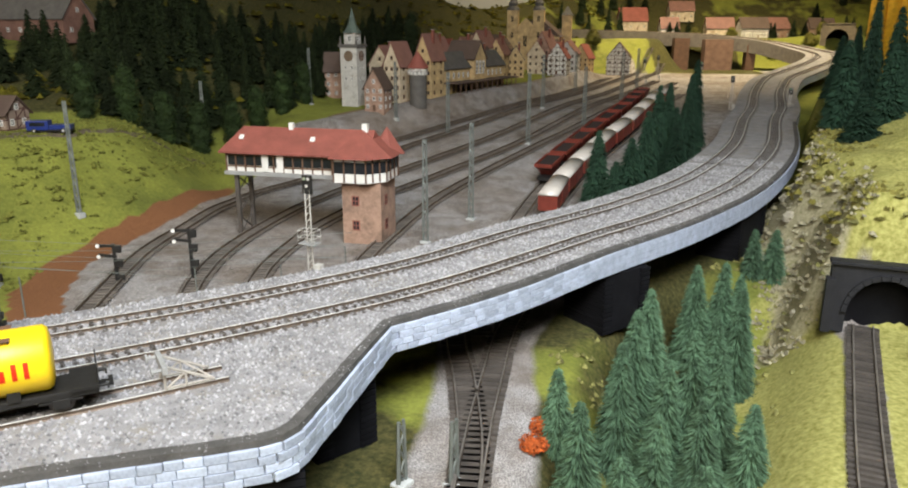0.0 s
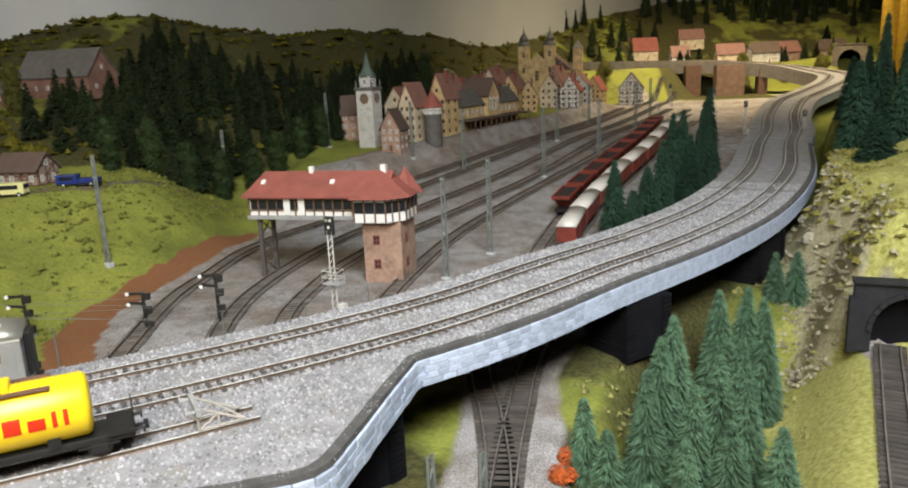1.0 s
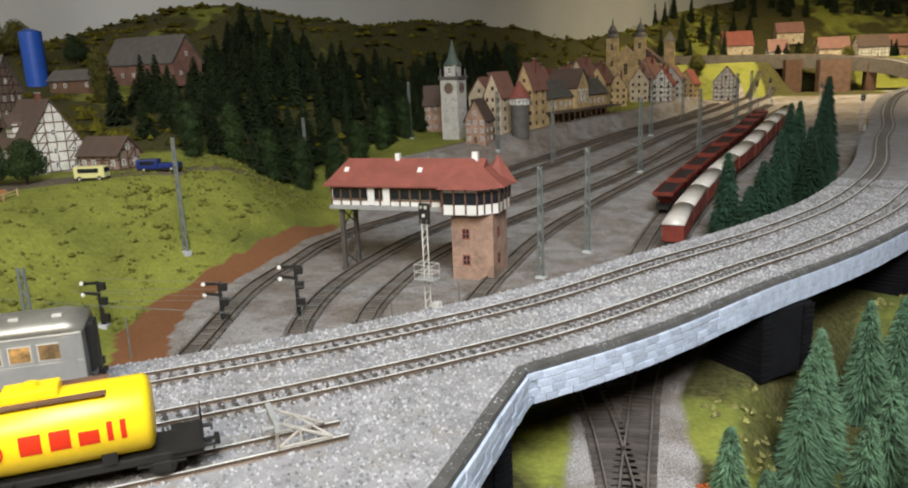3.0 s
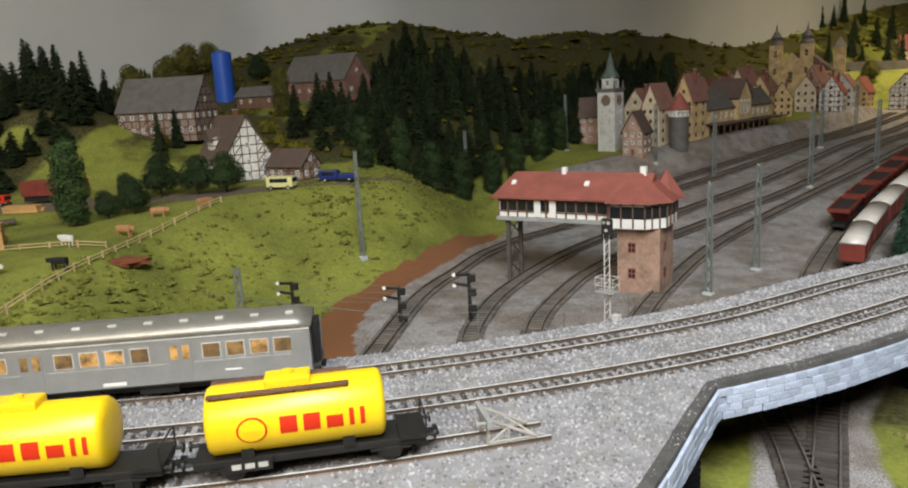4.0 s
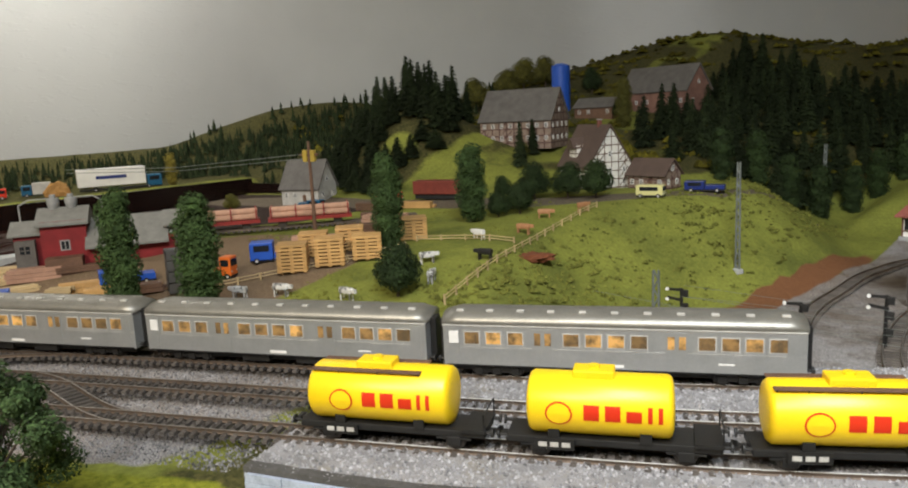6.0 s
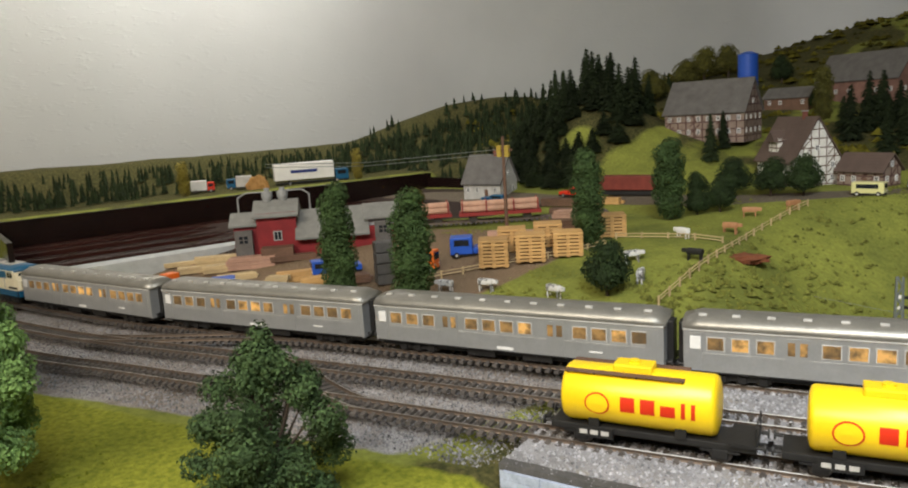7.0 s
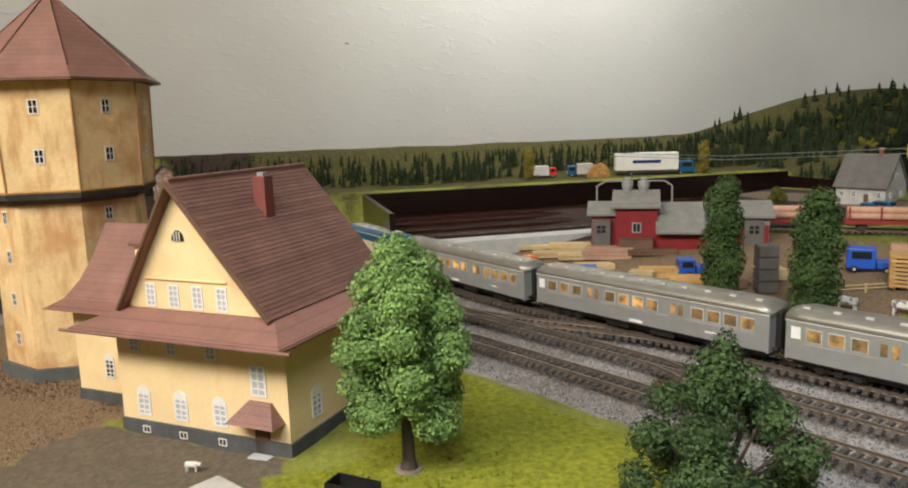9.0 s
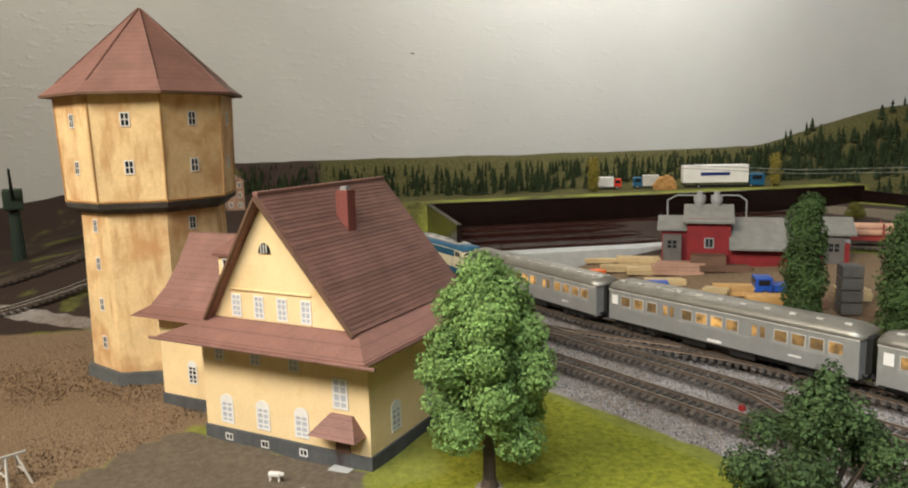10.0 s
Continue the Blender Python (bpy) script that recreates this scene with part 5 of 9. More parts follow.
def semaphore(m, h, label):
    t = thing("semaphore_signal", label, "signal", m, "semaphore signals")
    bm = bmesh.new()
    rod(bm, (0, 0, 0), (0, 0, h), 0.0018, 0.0013, n=6)
    rod(bm, (0.0025, 0, 0), (0.0012, 0, h), 0.0008, 0.0006, n=6)
    part("post", bm, M_BLACK, t)
    for z, turn in ((h - 0.002, 0), (h - 0.014, 8)):
        a = part("arm", mesh(box, -0.016, 0.003, -0.0010, 0.0, -0.0016, 0.0016, m=pose(0, -0.001, z, 0, turn, 0)), M_BLACK, t)
        bm = bmesh.new()
        rod(bm, (-0.0155, -0.0025, z), (-0.0155, -0.0005, z), 0.0021, n=12)
        part("arm_disc", bm, M_WHITE, a, "white arm disc")
    for z in (h - 0.006, h - 0.022, h - 0.04):
        part("lamp_box", mesh(box, 0.001, 0.0080, -0.0028, 0.0028, z - 0.004, z + 0.004, 0.0006), M_BLACK, t)
    bm = bmesh.new()
    for k in range(int(h / 0.006)):
        rod(bm, (-0.002, 0.001, k * 0.006), (0.003, 0.001, k * 0.006), 0.0003, n=4)
    part("ladder", bm, M_BLACK, t)
    part("base_plate", mesh(box, -0.006, 0.006, -0.006, 0.006, -0.003, 0.002, 0.0008), M_CONCRETE, t)


for x, y, top in ((-0.432, 0.880, 0.985), (-0.307, 0.902, 0.980), (-0.230, 0.920, 0.994)):
    semaphore(at(x, y, 10), top - H(x, y), "black semaphore signal with white discs in the yard throat")


def colour_light(m, h, label):
    t = thing("colour_light_signal", label, "signal", m, "colour light signals")
    bm = bmesh.new()
    for s in (-1, 1):
        rod(bm, (s * 0.0025, 0, 0), (s * 0.0022, 0, h), 0.0006, n=5)
    for k in range(int(h / 0.006)):
        rod(bm, (-0.0025, 0, k * 0.006), (0.0025, 0, k * 0.006 + 0.006), 0.0004, n=4)
    part("lattice_post", bm, M_LTGREY, t)
    part("signal_head", mesh(box, -0.0045, 0.0045, -0.0005, 0.0022, h - 0.004, h + 0.012, 0.0008), M_BLACK, t)
    for k, (x, z) in enumerate(((-0.002, 0.009), (0.002, 0.009), (0.0, 0.003))):
        bm = bmesh.new()
        rod(bm, (x, -0.0012, h + z), (x, -0.0004, h + z), 0.0013, n=10)
        part("signal_lens", bm, M_LTGREY if k else glow_green, t)
    part("relay_box", mesh(box, 0.005, 0.011, -0.003, 0.003, 0.0, 0.014, 0.0006), M_LTGREY, t)
    deck = part("work_platform", mesh(box, -0.008, 0.008, -0.005, 0.005, h * 0.40, h * 0.40 + 0.001), M_GREY, t, "railed work platform")
    for z in (0.006, 0.012):
        bm = bmesh.new()
        ring = [(-0.008, -0.005), (0.008, -0.005), (0.008, 0.005), (-0.008, 0.005)]
        for (ax, ay), (bx, by) in zip(ring, ring[1:] + ring[:1]):
            rod(bm, (ax, ay, h * 0.40 + z), (bx, by, h * 0.40 + z), 0.0003, n=4)
            rod(bm, (ax, ay, h * 0.40), (ax, ay, h * 0.40 + 0.012), 0.0003, n=4)
        part("railing", bm, M_LTGREY, deck)


glow_green = glow("green_lens", (0.05, 0.9, 0.35), 1.2)
colour_light(pose(-0.048, 0.752, 0.998, 0, 0, -20), 0.077, "grey lattice colour light signal on a ballast mound")
colour_light(at(0.742, 1.93, -10), 0.06, "small colour light signal beside the curved track")
for x, y in ((0.55, 2.75), (0.62, 2.9), (0.70, 2.6), (0.645, 2.05)):
    colour_light(at(x, y, -20), 0.07, "tall lattice colour light signal at the yard's end")
bm = bmesh.new()
bmesh.ops.create_icosphere(bm, subdivisions=3, radius=1.0)
for v in bm.verts:
    k = 1 + 0.15 * noise.noise(v.co * 2.2)
    v.co = Vector((v.co.x * 0.05 * k, v.co.y * 0.032 * k, max(-0.2, v.co.z) * 0.075 * k))
mound = part("ballast_mound", bm, M_BALLAST, None, smooth=True)
mound.matrix_world = pose(-0.045, 0.765, 0.925, 0, 0, 35)
tagged(mound, "grey ballast mound under the light signal", "mound")


# ---- buildings ----
def window(parent, m, w, h, rim=None, pane=None, bars=1, arch=False, deep=0.0006):
    """A framed window in local x-z, facing -y, with glazing bars."""
    rim, pane = rim or M_WHITE, pane or M_GLASS
    bm = bmesh.new()
    t = min(w, h) * 0.13
    for x0, x1, z0, z1 in ((-w / 2, -w / 2 + t, 0, h), (w / 2 - t, w / 2, 0, h), (-w / 2 + t, w / 2 - t, 0, t), (-w / 2 + t, w / 2 - t, h - t, h), (-t / 3, t / 3, t, h - t)):
        box(bm, x0, x1, -deep, deep, z0, z1)
    for k in range(bars):
        z = h * (k + 1) / (bars + 1)
        for x0, x1 in ((-w / 2 + t, -t / 3), (t / 3, w / 2 - t)):
            box(bm, x0, x1, -deep, deep, z - t / 3, z + t / 3)
    if arch:
        prism(bm, [(w / 2 * math.cos(a), h + w * 0.42 * math.sin(a)) for a in np.linspace(0, math.pi, 9)], -deep, deep)
    bmesh.ops.transform(bm, matrix=m, verts=bm.verts)
    fr = part("window", bm, rim, parent)
    part("pane", mesh(box, -w / 2 + t * 0.5, w / 2 - t * 0.5, -deep * 0.45, deep * 0.45, t * 0.5, h - t * 0.5, m=m), pane, fr)
    return fr


def gable_roof(parent, w, d, z, hr, roof, over=0.004, thick=0.0018, ridge="x"):
    """Two sloping slabs over a w x d plan; the ridge runs along x or y."""
    span, run = (d, w) if ridge == "x" else (w, d)
    for s in (-1, 1):
        slope = hr / (span / 2)
        e = span / 2 + over
        o = [(s * e, z - over * slope), (0.0, z + hr), (0.0, z + hr + thick * 1.4), (s * (e + thick * 0.3), z - over * slope + thick)]
        bm = bmesh.new()
        if ridge == "x":
            prism(bm, o, -run / 2 - over, run / 2 + over, "x")
        else:
            prism(bm, o, -run / 2 - over, run / 2 + over, "y")
        part("roof_slope", bm, roof, parent)


def house(name, label, m, w, d, hw, hr, wall, roof, ridge="x", rows=2, cols=3, chimney=True, group="", pane=None, gable_cols=2, sink=0.01, rim=None, door=True):
    if group == TOWN:
        w, d, hw, hr = 0.88 * w, 0.88 * d, 0.84 * hw, 0.88 * hr
    t = thing(name, label, name.replace("_", " ") if len(name.split("_")) < 3 else "building", m, group)
    bm = bmesh.new()
    if ridge == "x":
        prism(bm, [(-d / 2, -sink), (d / 2, -sink), (d / 2, hw), (0, hw + hr), (-d / 2, hw)], -w / 2, w / 2, "x")
    else:
        prism(bm, [(-w / 2, -sink), (w / 2, -sink), (w / 2, hw), (0, hw + hr), (-w / 2, hw)], -d / 2, d / 2, "y")
    part("wall", bm, wall, t)
    gable_roof(t, w, d, hw, hr, roof, ridge=ridge)
    ww, wh = min(0.007, w / (cols + 1) * 0.6), min(0.009, hw / rows * 0.55)
    for r in range(rows):
        z = hw * (r + 0.28) / rows
        for c in range(cols):
            x = -w / 2 + w * (c + 0.5) / cols
            if r == 0 and c == cols // 2 and door:
                part("door", mesh(box, x - 0.0035, x + 0.0035, -d / 2 - 0.0006, -d / 2 + 0.0006, 0.0, 0.013), M_WOOD_DARK, t)
                continue
            window(t, pose(x, -d / 2, z), ww, wh, rim, pane)
        for c in range(gable_cols):
            y = -d / 2 + d * (c + 0.5) / gable_cols
            for s in (-1, 1):
                window(t, pose(s * w / 2, y, z, 0, 0, 90 * s), ww, wh, rim, pane)
    if ridge == "y":
        window(t, pose(0, -d / 2, hw + hr * 0.2), ww, wh, rim, pane)
    else:
        for s in (-1, 1):
            window(t, pose(s * w / 2, 0, hw + hr * 0.2, 0, 0, 90 * s), ww, wh, rim, pane)
    if chimney:
        c = part("chimney", mesh(box, w * 0.15, w * 0.15 + 0.006, -0.003, 0.003, hw + hr * 0.6, hw + hr + 0.010, 0.0005), M_BRICK, t)
        part("chimney_cap", mesh(box, w * 0.15 - 0.001, w * 0.15 + 0.007, -0.004, 0.004, hw + hr + 0.010, hw + hr + 0.0115), M_GREY, c)
    return t


def station_house():
    """The ochre railway house: gabled front with a skirt roof, tiled roof, porch and plinth."""
    g = 0.997
    t = thing("railway_house", "ochre plastered railway house with brown tiled gable roof", "house", pose(-0.670, -0.068, g, 0, 0, 52.9))
    w, d, hw, top, gx = 0.069, 0.135, 0.081, 0.170, -0.010
    part("wall", mesh(box, -w, w, 0, d, 0.010, hw), M_PLASTER, t, "stained ochre plaster wall")
    part("plinth", mesh(box, -w - 0.0012, w + 0.0012, -0.0012, d + 0.0012, -0.006, 0.0105, 0.0006), mat("dark_grey_plinth", (0.085, 0.088, 0.09), 0.85, vary=0.3, bump=0.5), t, "dark grey stone plinth")
    bm = bmesh.new()
    prism(bm, [(-w + 0.004, hw), (w - 0.010, hw), (gx, top - 0.003)], 0.004, d - 0.004)
    part("gable_wall", bm, M_PLASTER, t, "ochre plaster gable")
    part("gable_band", mesh(box, -0.042, 0.026, 0.0028, 0.0045, 0.1085, 0.1095), M_PLASTER, t)
    # main roof slopes with slightly flared eaves, ridge along y
    for s in (-1, 1):
        up, low, th = (gx, top), (s * 0.060, hw + 0.005), 0.0022
        bm = bmesh.new()
        prism(bm, [up, low, (s * 0.0612, hw + 0.005 + th * 1.3), (gx, top + th * 1.6)], -0.002, d + 0.012)
        # flared eaves that meet the skirt roof in a hip
        e0, e1 = s * 0.0600, s * (w + 0.0145)
        for dz in (0.0, th):
            bm.faces.new([bm.verts.new(p) for p in ((e0, 0.004, hw + 0.0055 + dz), (e1, -0.0245, hw - 0.0040 + dz), (e1, d + 0.012, hw - 0.0040 + dz), (e0, d + 0.012, hw + 0.0055 + dz))])
        bm.faces.new([bm.verts.new(p) for p in ((e1, -0.0245, hw - 0.0040), (e1, d + 0.012, hw - 0.0040), (e1, d + 0.012, hw - 0.0040 + th), (e1, -0.0245, hw - 0.0040 + th))])
        sl = part("roof_slope", bm, M_TILE, t, "brown-red tiled roof slope")
        # rows of tiles
        L = math.hypot(low[0], top - low[1])
        rows = 34
        for k in range(rows):
            f0 = k / rows
            a = Vector((gx + (s * 0.0612 - gx) * f0, 0, top + th * 1.6 + (low[1] - top - th * 0.3) * f0))
            b = Vector((gx + (s * 0.0612 - gx) * (f0 + 1.06 / rows), 0, top + th * 1.6 + (low[1] - top - th * 0.3) * (f0 + 1.06 / rows)))
            nrm = Vector((s * (top - low[1]), 0, 0.0612)).normalized()
            bm = bmesh.new()
            prism(bm, [(a.x, a.z), (b.x, b.z), (b.x + nrm.x * 0.0007, b.z + nrm.z * 0.0007), (a.x + nrm.x * 0.0003, a.z + nrm.z * 0.0003)], -0.0022, d + 0.0122)
            part("tile_course", bm, M_TILE_ROW, sl)
        bm = bmesh.new()
        rod(bm, (gx, -0.0030, top + 0.001), (s * 0.0612, -0.0030, hw + 0.0065), 0.0016, n=6)
        part("bargeboard", bm, M_WOOD_DARK, t, "dark brown bargeboard")
        bm = bmesh.new()
        rod(bm, (s * (w + 0.0145), -0.024, hw - 0.0035), (s * (w + 0.0145), d + 0.012, hw - 0.0035), 0.0012, n=8)
        part("gutter", bm, M_TILE_ROW, t, "brown gutter")
    # skirt roof across the front
    bm = bmesh.new()
    for dz in (0.0, 0.0022):
        bm.faces.new([bm.verts.new(p) for p in ((-0.060, 0.0042, hw + 0.0055 + dz), (0.060, 0.0042, hw + 0.0055 + dz), (w + 0.0145, -0.0245, hw - 0.0040 + dz), (-w - 0.0145, -0.0245, hw - 0.0040 + dz))])
    bm.faces.new([bm.verts.new(p) for p in ((-w - 0.0145, -0.0245, hw - 0.0040), (w + 0.0145, -0.0245, hw - 0.0040), (w + 0.0145, -0.0245, hw - 0.0018), (-w - 0.0145, -0.0245, hw - 0.0018))])
    part("skirt_roof", bm, M_TILE, t, "tiled skirt roof above the ground floor")
    bm = bmesh.new()
    rod(bm, (-w - 0.022, -0.0245, hw - 0.0038), (w + 0.022, -0.0245, hw - 0.0038), 0.0012, n=8)
    part("gutter", bm, M_TILE_ROW, t, "brown gutter")
    part("ridge_cap", mesh(box, gx - 0.0022, gx + 0.0022, -0.002, d + 0.012, top + 0.0022, top + 0.0050, 0.0008), M_TILE, t)
    ch = part("chimney", mesh(box, 0.007, 0.017, 0.060, 0.070, top - 0.028, top + 0.001, 0.0006), mat("dark_red_chimney", (0.20, 0.055, 0.045), 0.7), t, "dark red brick chimney")
    part("flue", mesh(box, 0.0095, 0.0145, 0.0625, 0.0675, top + 0.001, top + 0.0035), M_GREY, ch)
    # openings of the front
    for x in (-0.0375, -0.0180, 0.0015, 0.0210):
        window(t, pose(x, 0.004, 0.0900), 0.0085, 0.0155, bars=3, pane=M_PALEGLASS)
    bm = bmesh.new()
    prism(bm, [(gx + 0.0048 * math.cos(a), 0.1345 + 0.0068 * math.sin(a)) for a in np.linspace(0, math.pi, 12)], 0.0030, 0.0050)
    rose = part("rose_window", bm, M_GLASS, t, "arched attic window")
    for k in (-0.0022, 0.0, 0.0022):
        part("glazing_bar", mesh(box, gx + k - 0.0003, gx + k + 0.0003, 0.0024, 0.0046, 0.1345, 0.1405), M_WHITE, rose)
    for x in (-0.049, -0.017, 0.0155):
        window(t, pose(x, 0, 0.0140), 0.0115, 0.0160, bars=3, arch=True, pane=M_PALEGLASS)
        window(t, pose(x - 0.004, 0, 0.0585), 0.0085, 0.0130, bars=2, pane=M_PALEGLASS)
        window(t, pose(x + 0.001, -0.001, 0.0020), 0.0065, 0.0050, bars=0)
    window(t, pose(0.0475, 0, 0.0385), 0.0120, 0.0205, bars=3, pane=M_PALEGLASS)
    part("door", mesh(box, 0.043, 0.0535, -0.0012, 0.0008, 0.000, 0.0205), M_WOOD_DARK, t, "brown front door")
    bm = bmesh.new()
    prism(bm, [(0.030, 0.0235), (0.066, 0.0235), (0.057, 0.0355), (0.040, 0.0355)], -0.0135, 0.0)
    for v in bm.verts:
        if v.co.z > 0.03 and v.co.y < -0.005:
            v.co.y = -0.002
    part("porch_roof", bm, M_TILE, t, "small hipped tile porch roof")
    part("door_step", mesh(box, 0.041, 0.056, -0.008, -0.001, -0.006, 0.001), M_CONCRETE, t)
    for y in (0.030, 0.075, 0.110):
        window(t, pose(w, y, 0.0170, 0, 0, 90), 0.0115, 0.0160, bars=3, arch=True, pane=M_PALEGLASS)
    # annex with a swept roof towards the tower
    part("annex_wall", mesh(box, -0.150, -w, 0.034, d - 0.016, -0.006, 0.073), M_PLASTER, t, "ochre annex wall")
    part("annex_plinth", mesh(box, -0.1512, -w - 0.0012, 0.0328, d - 0.0148, -0.006, 0.0100, 0.0006), bpy.data.materials["dark_grey_plinth"], t, "dark grey stone plinth")
    prof = [(0.020, 0.0745), (0.040, 0.0785), (0.056, 0.090), (0.070, 0.106), (0.080, 0.121), (0.086, 0.131)]
    bm = bmesh.new()
    prism(bm, prof + [(0.092, 0.131), (0.12, 0.08), (0.12, 0.072)], -0.165, -0.030, "x")
    part("annex_roof", bm, M_TILE, t, "swept brown tile annex roof")
    dm = part("dormer", mesh(box, -0.108, -0.092, 0.060, 0.086, 0.100, 0.1195), M_PLASTER, t, "small roof dormer")
    bm = bmesh.new()
    prism(bm, [(0.057, 0.1185), (0.090, 0.1305), (0.090, 0.133), (0.0565, 0.121)], -0.111, -0.089, "x")
    part("dormer_roof", bm, M_TILE, dm)
    window(t, pose(-0.100, 0.060, 0.1065), 0.0075, 0.0105)
    window(t, pose(-0.117, 0.034, 0.0215), 0.0095, 0.0145, bars=3, arch=True)
    return t


M_TILE_ROW = mat("brown_red_tiles", (0.25, 0.125, 0.100), 0.62, vary=0.22, scale=50, fine=500, bump=0.3, per_object=0.28)
M_PALEGLASS = mat("pale_bluish_window", (0.45, 0.47, 0.52), 0.25, vary=0.15, bump=0)
station_house()


def ngon(r, n=8, turn=0.0):
    return [(r * math.cos(turn + 2 * math.pi * k / n), r * math.sin(turn + 2 * math.pi * k / n)) for k in range(n)]


def frustum(bm, r0, z0, r1, z1, n=8, turn=0.0, cap=True):
    a = [bm.verts.new((x, y, z0)) for x, y in ngon(r0, n, turn)]
    b = [bm.verts.new((x, y, z1)) for x, y in ngon(max(r1, 1e-5), n, turn)]
    for k in range(n):
        bm.faces.new((a[k], a[(k + 1) % n], b[(k + 1) % n], b[k]))
    if cap:
        bm.faces.new(a[::-1]); bm.faces.new(b)


def water_tower():
    t = thing("water_tower", "octagonal ochre water tower with a red pyramid roof", "water tower", pose(-0.905, -0.187, 0.995, 0, 0, -3))
    turn = math.radians(22.5)
    part("lower_shaft", mesh(frustum, 0.0635, 0.010, 0.0615, 0.156, 8, turn), M_PLASTER_WORN, t, "stained ochre lower shaft")
    part("plinth", mesh(frustum, 0.0705, -0.006, 0.068, 0.0125, 8, turn), mat("grey_tower_plinth", (0.10, 0.105, 0.105), 0.85, vary=0.3), t, "grey stone plinth")
    bm = mesh(frustum, 0.0645, 0.150, 0.069, 0.1545, 8, turn)
    frustum(bm, 0.0712, 0.1545, 0.0738, 0.1590, 8, turn)
    part("cornice", bm, M_COPING, t, "dark cornice ring")
    part("tank_house", mesh(frustum, 0.0720, 0.159, 0.0745, 0.2520, 8, turn), M_PLASTER_WORN, t, "ochre upper tank storey")
    bm = mesh(frustum, 0.0850, 0.2500, 0.0715, 0.2600, 8, turn)
    frustum(bm, 0.0715, 0.2600, 0.0006, 0.3250, 8, turn)
    roof = part("roof", bm, M_TILE, t, "red-brown pyramid roof")
    for k in range(8):
        a = turn + k * math.pi / 4
        bm = bmesh.new()
        rod(bm, (0.0720 * math.cos(a), 0.0720 * math.sin(a), 0.2600), (0.001 * math.cos(a), 0.001 * math.sin(a), 0.3255), 0.0006, n=5)
        part("hip_tile", bm, M_TILE, roof)
        b = a + math.pi / 4
        bm = mesh(rod, (0.0722 * math.cos(a), 0.0722 * math.sin(a), 0.1595), (0.0747 * math.cos(a), 0.0747 * math.sin(a), 0.2515), 0.0009, None, 6)
        part("corner_strip", bm, M_STAIN, t, "brown stained corner edge")
        bm = mesh(rod, (0.0722 * math.cos(a), 0.0722 * math.sin(a), 0.1605), (0.0722 * math.cos(b), 0.0722 * math.sin(b), 0.1605), 0.0010, None, 5)
        part("base_strip", bm, M_STAIN, t)
    part("eave_board", mesh(frustum, 0.0855, 0.2478, 0.0855, 0.2500, 8, turn), M_WOOD_DARK, t, "dark eave board")
    for k in range(8):
        a = k * 45
        for z in (0.183, 0.222):
            if k in (5, 6, 7, 0, 1, 2):
                window(t, pose(0, 0, 0, 0, 0, a + 90) @ pose(0, -0.0667 - (z - 0.159) * 0.025, z), 0.0078, 0.0118, pane=M_GLASS)
        if k in (7, 1):
            for z in (0.030, 0.064, 0.100, 0.133):
                window(t, pose(0, 0, 0, 0, 0, a + 90) @ pose(0.0, -0.0586 + (z - 0.01) * 0.0127, z), 0.0070, 0.0115)


def streaked():
    """Old plaster: pale ochre with brown rain streaks and patches."""
    m = mat("weathered_ochre_plaster", (0.78, 0.57, 0.30), 0.8, vary=0.16, scale=30, fine=400, bump=0.15)
    n, l = m.node_tree.nodes, m.node_tree.links
    b = n["Principled BSDF"]
    src = b.inputs["Base Color"].links[0].from_socket
    tc, mp = n.new("ShaderNodeTexCoord"), n.new("ShaderNodeMapping")
    mp.inputs["Scale"].default_value = (1, 1, 0.22)
    l.new(tc.outputs["Object"], mp.inputs[0])
    streak, patch = noise_node(n, l, mp.outputs[0], 75.0, 5.0), noise_node(n, l, tc.outputs["Object"], 22.0, 5.0)
    col = mix_node(n, l, ramp_node(n, l, streak.outputs[0], [(0.50, (0,) * 3), (0.70, (0.75,) * 3)]).outputs[0], src, (0.44, 0.21, 0.075))
    col = mix_node(n, l, ramp_node(n, l, patch.outputs[0], [(0.49, (0,) * 3), (0.64, (0.72,) * 3)]).outputs[0], col, (0.50, 0.25, 0.10))
    l.new(col, b.inputs["Base Color"])
    return m


M_PLASTER_WORN = streaked()
M_STAIN = mat("brown_plaster_edge", (0.48, 0.27, 0.11), 0.85, vary=0.3)
water_tower()


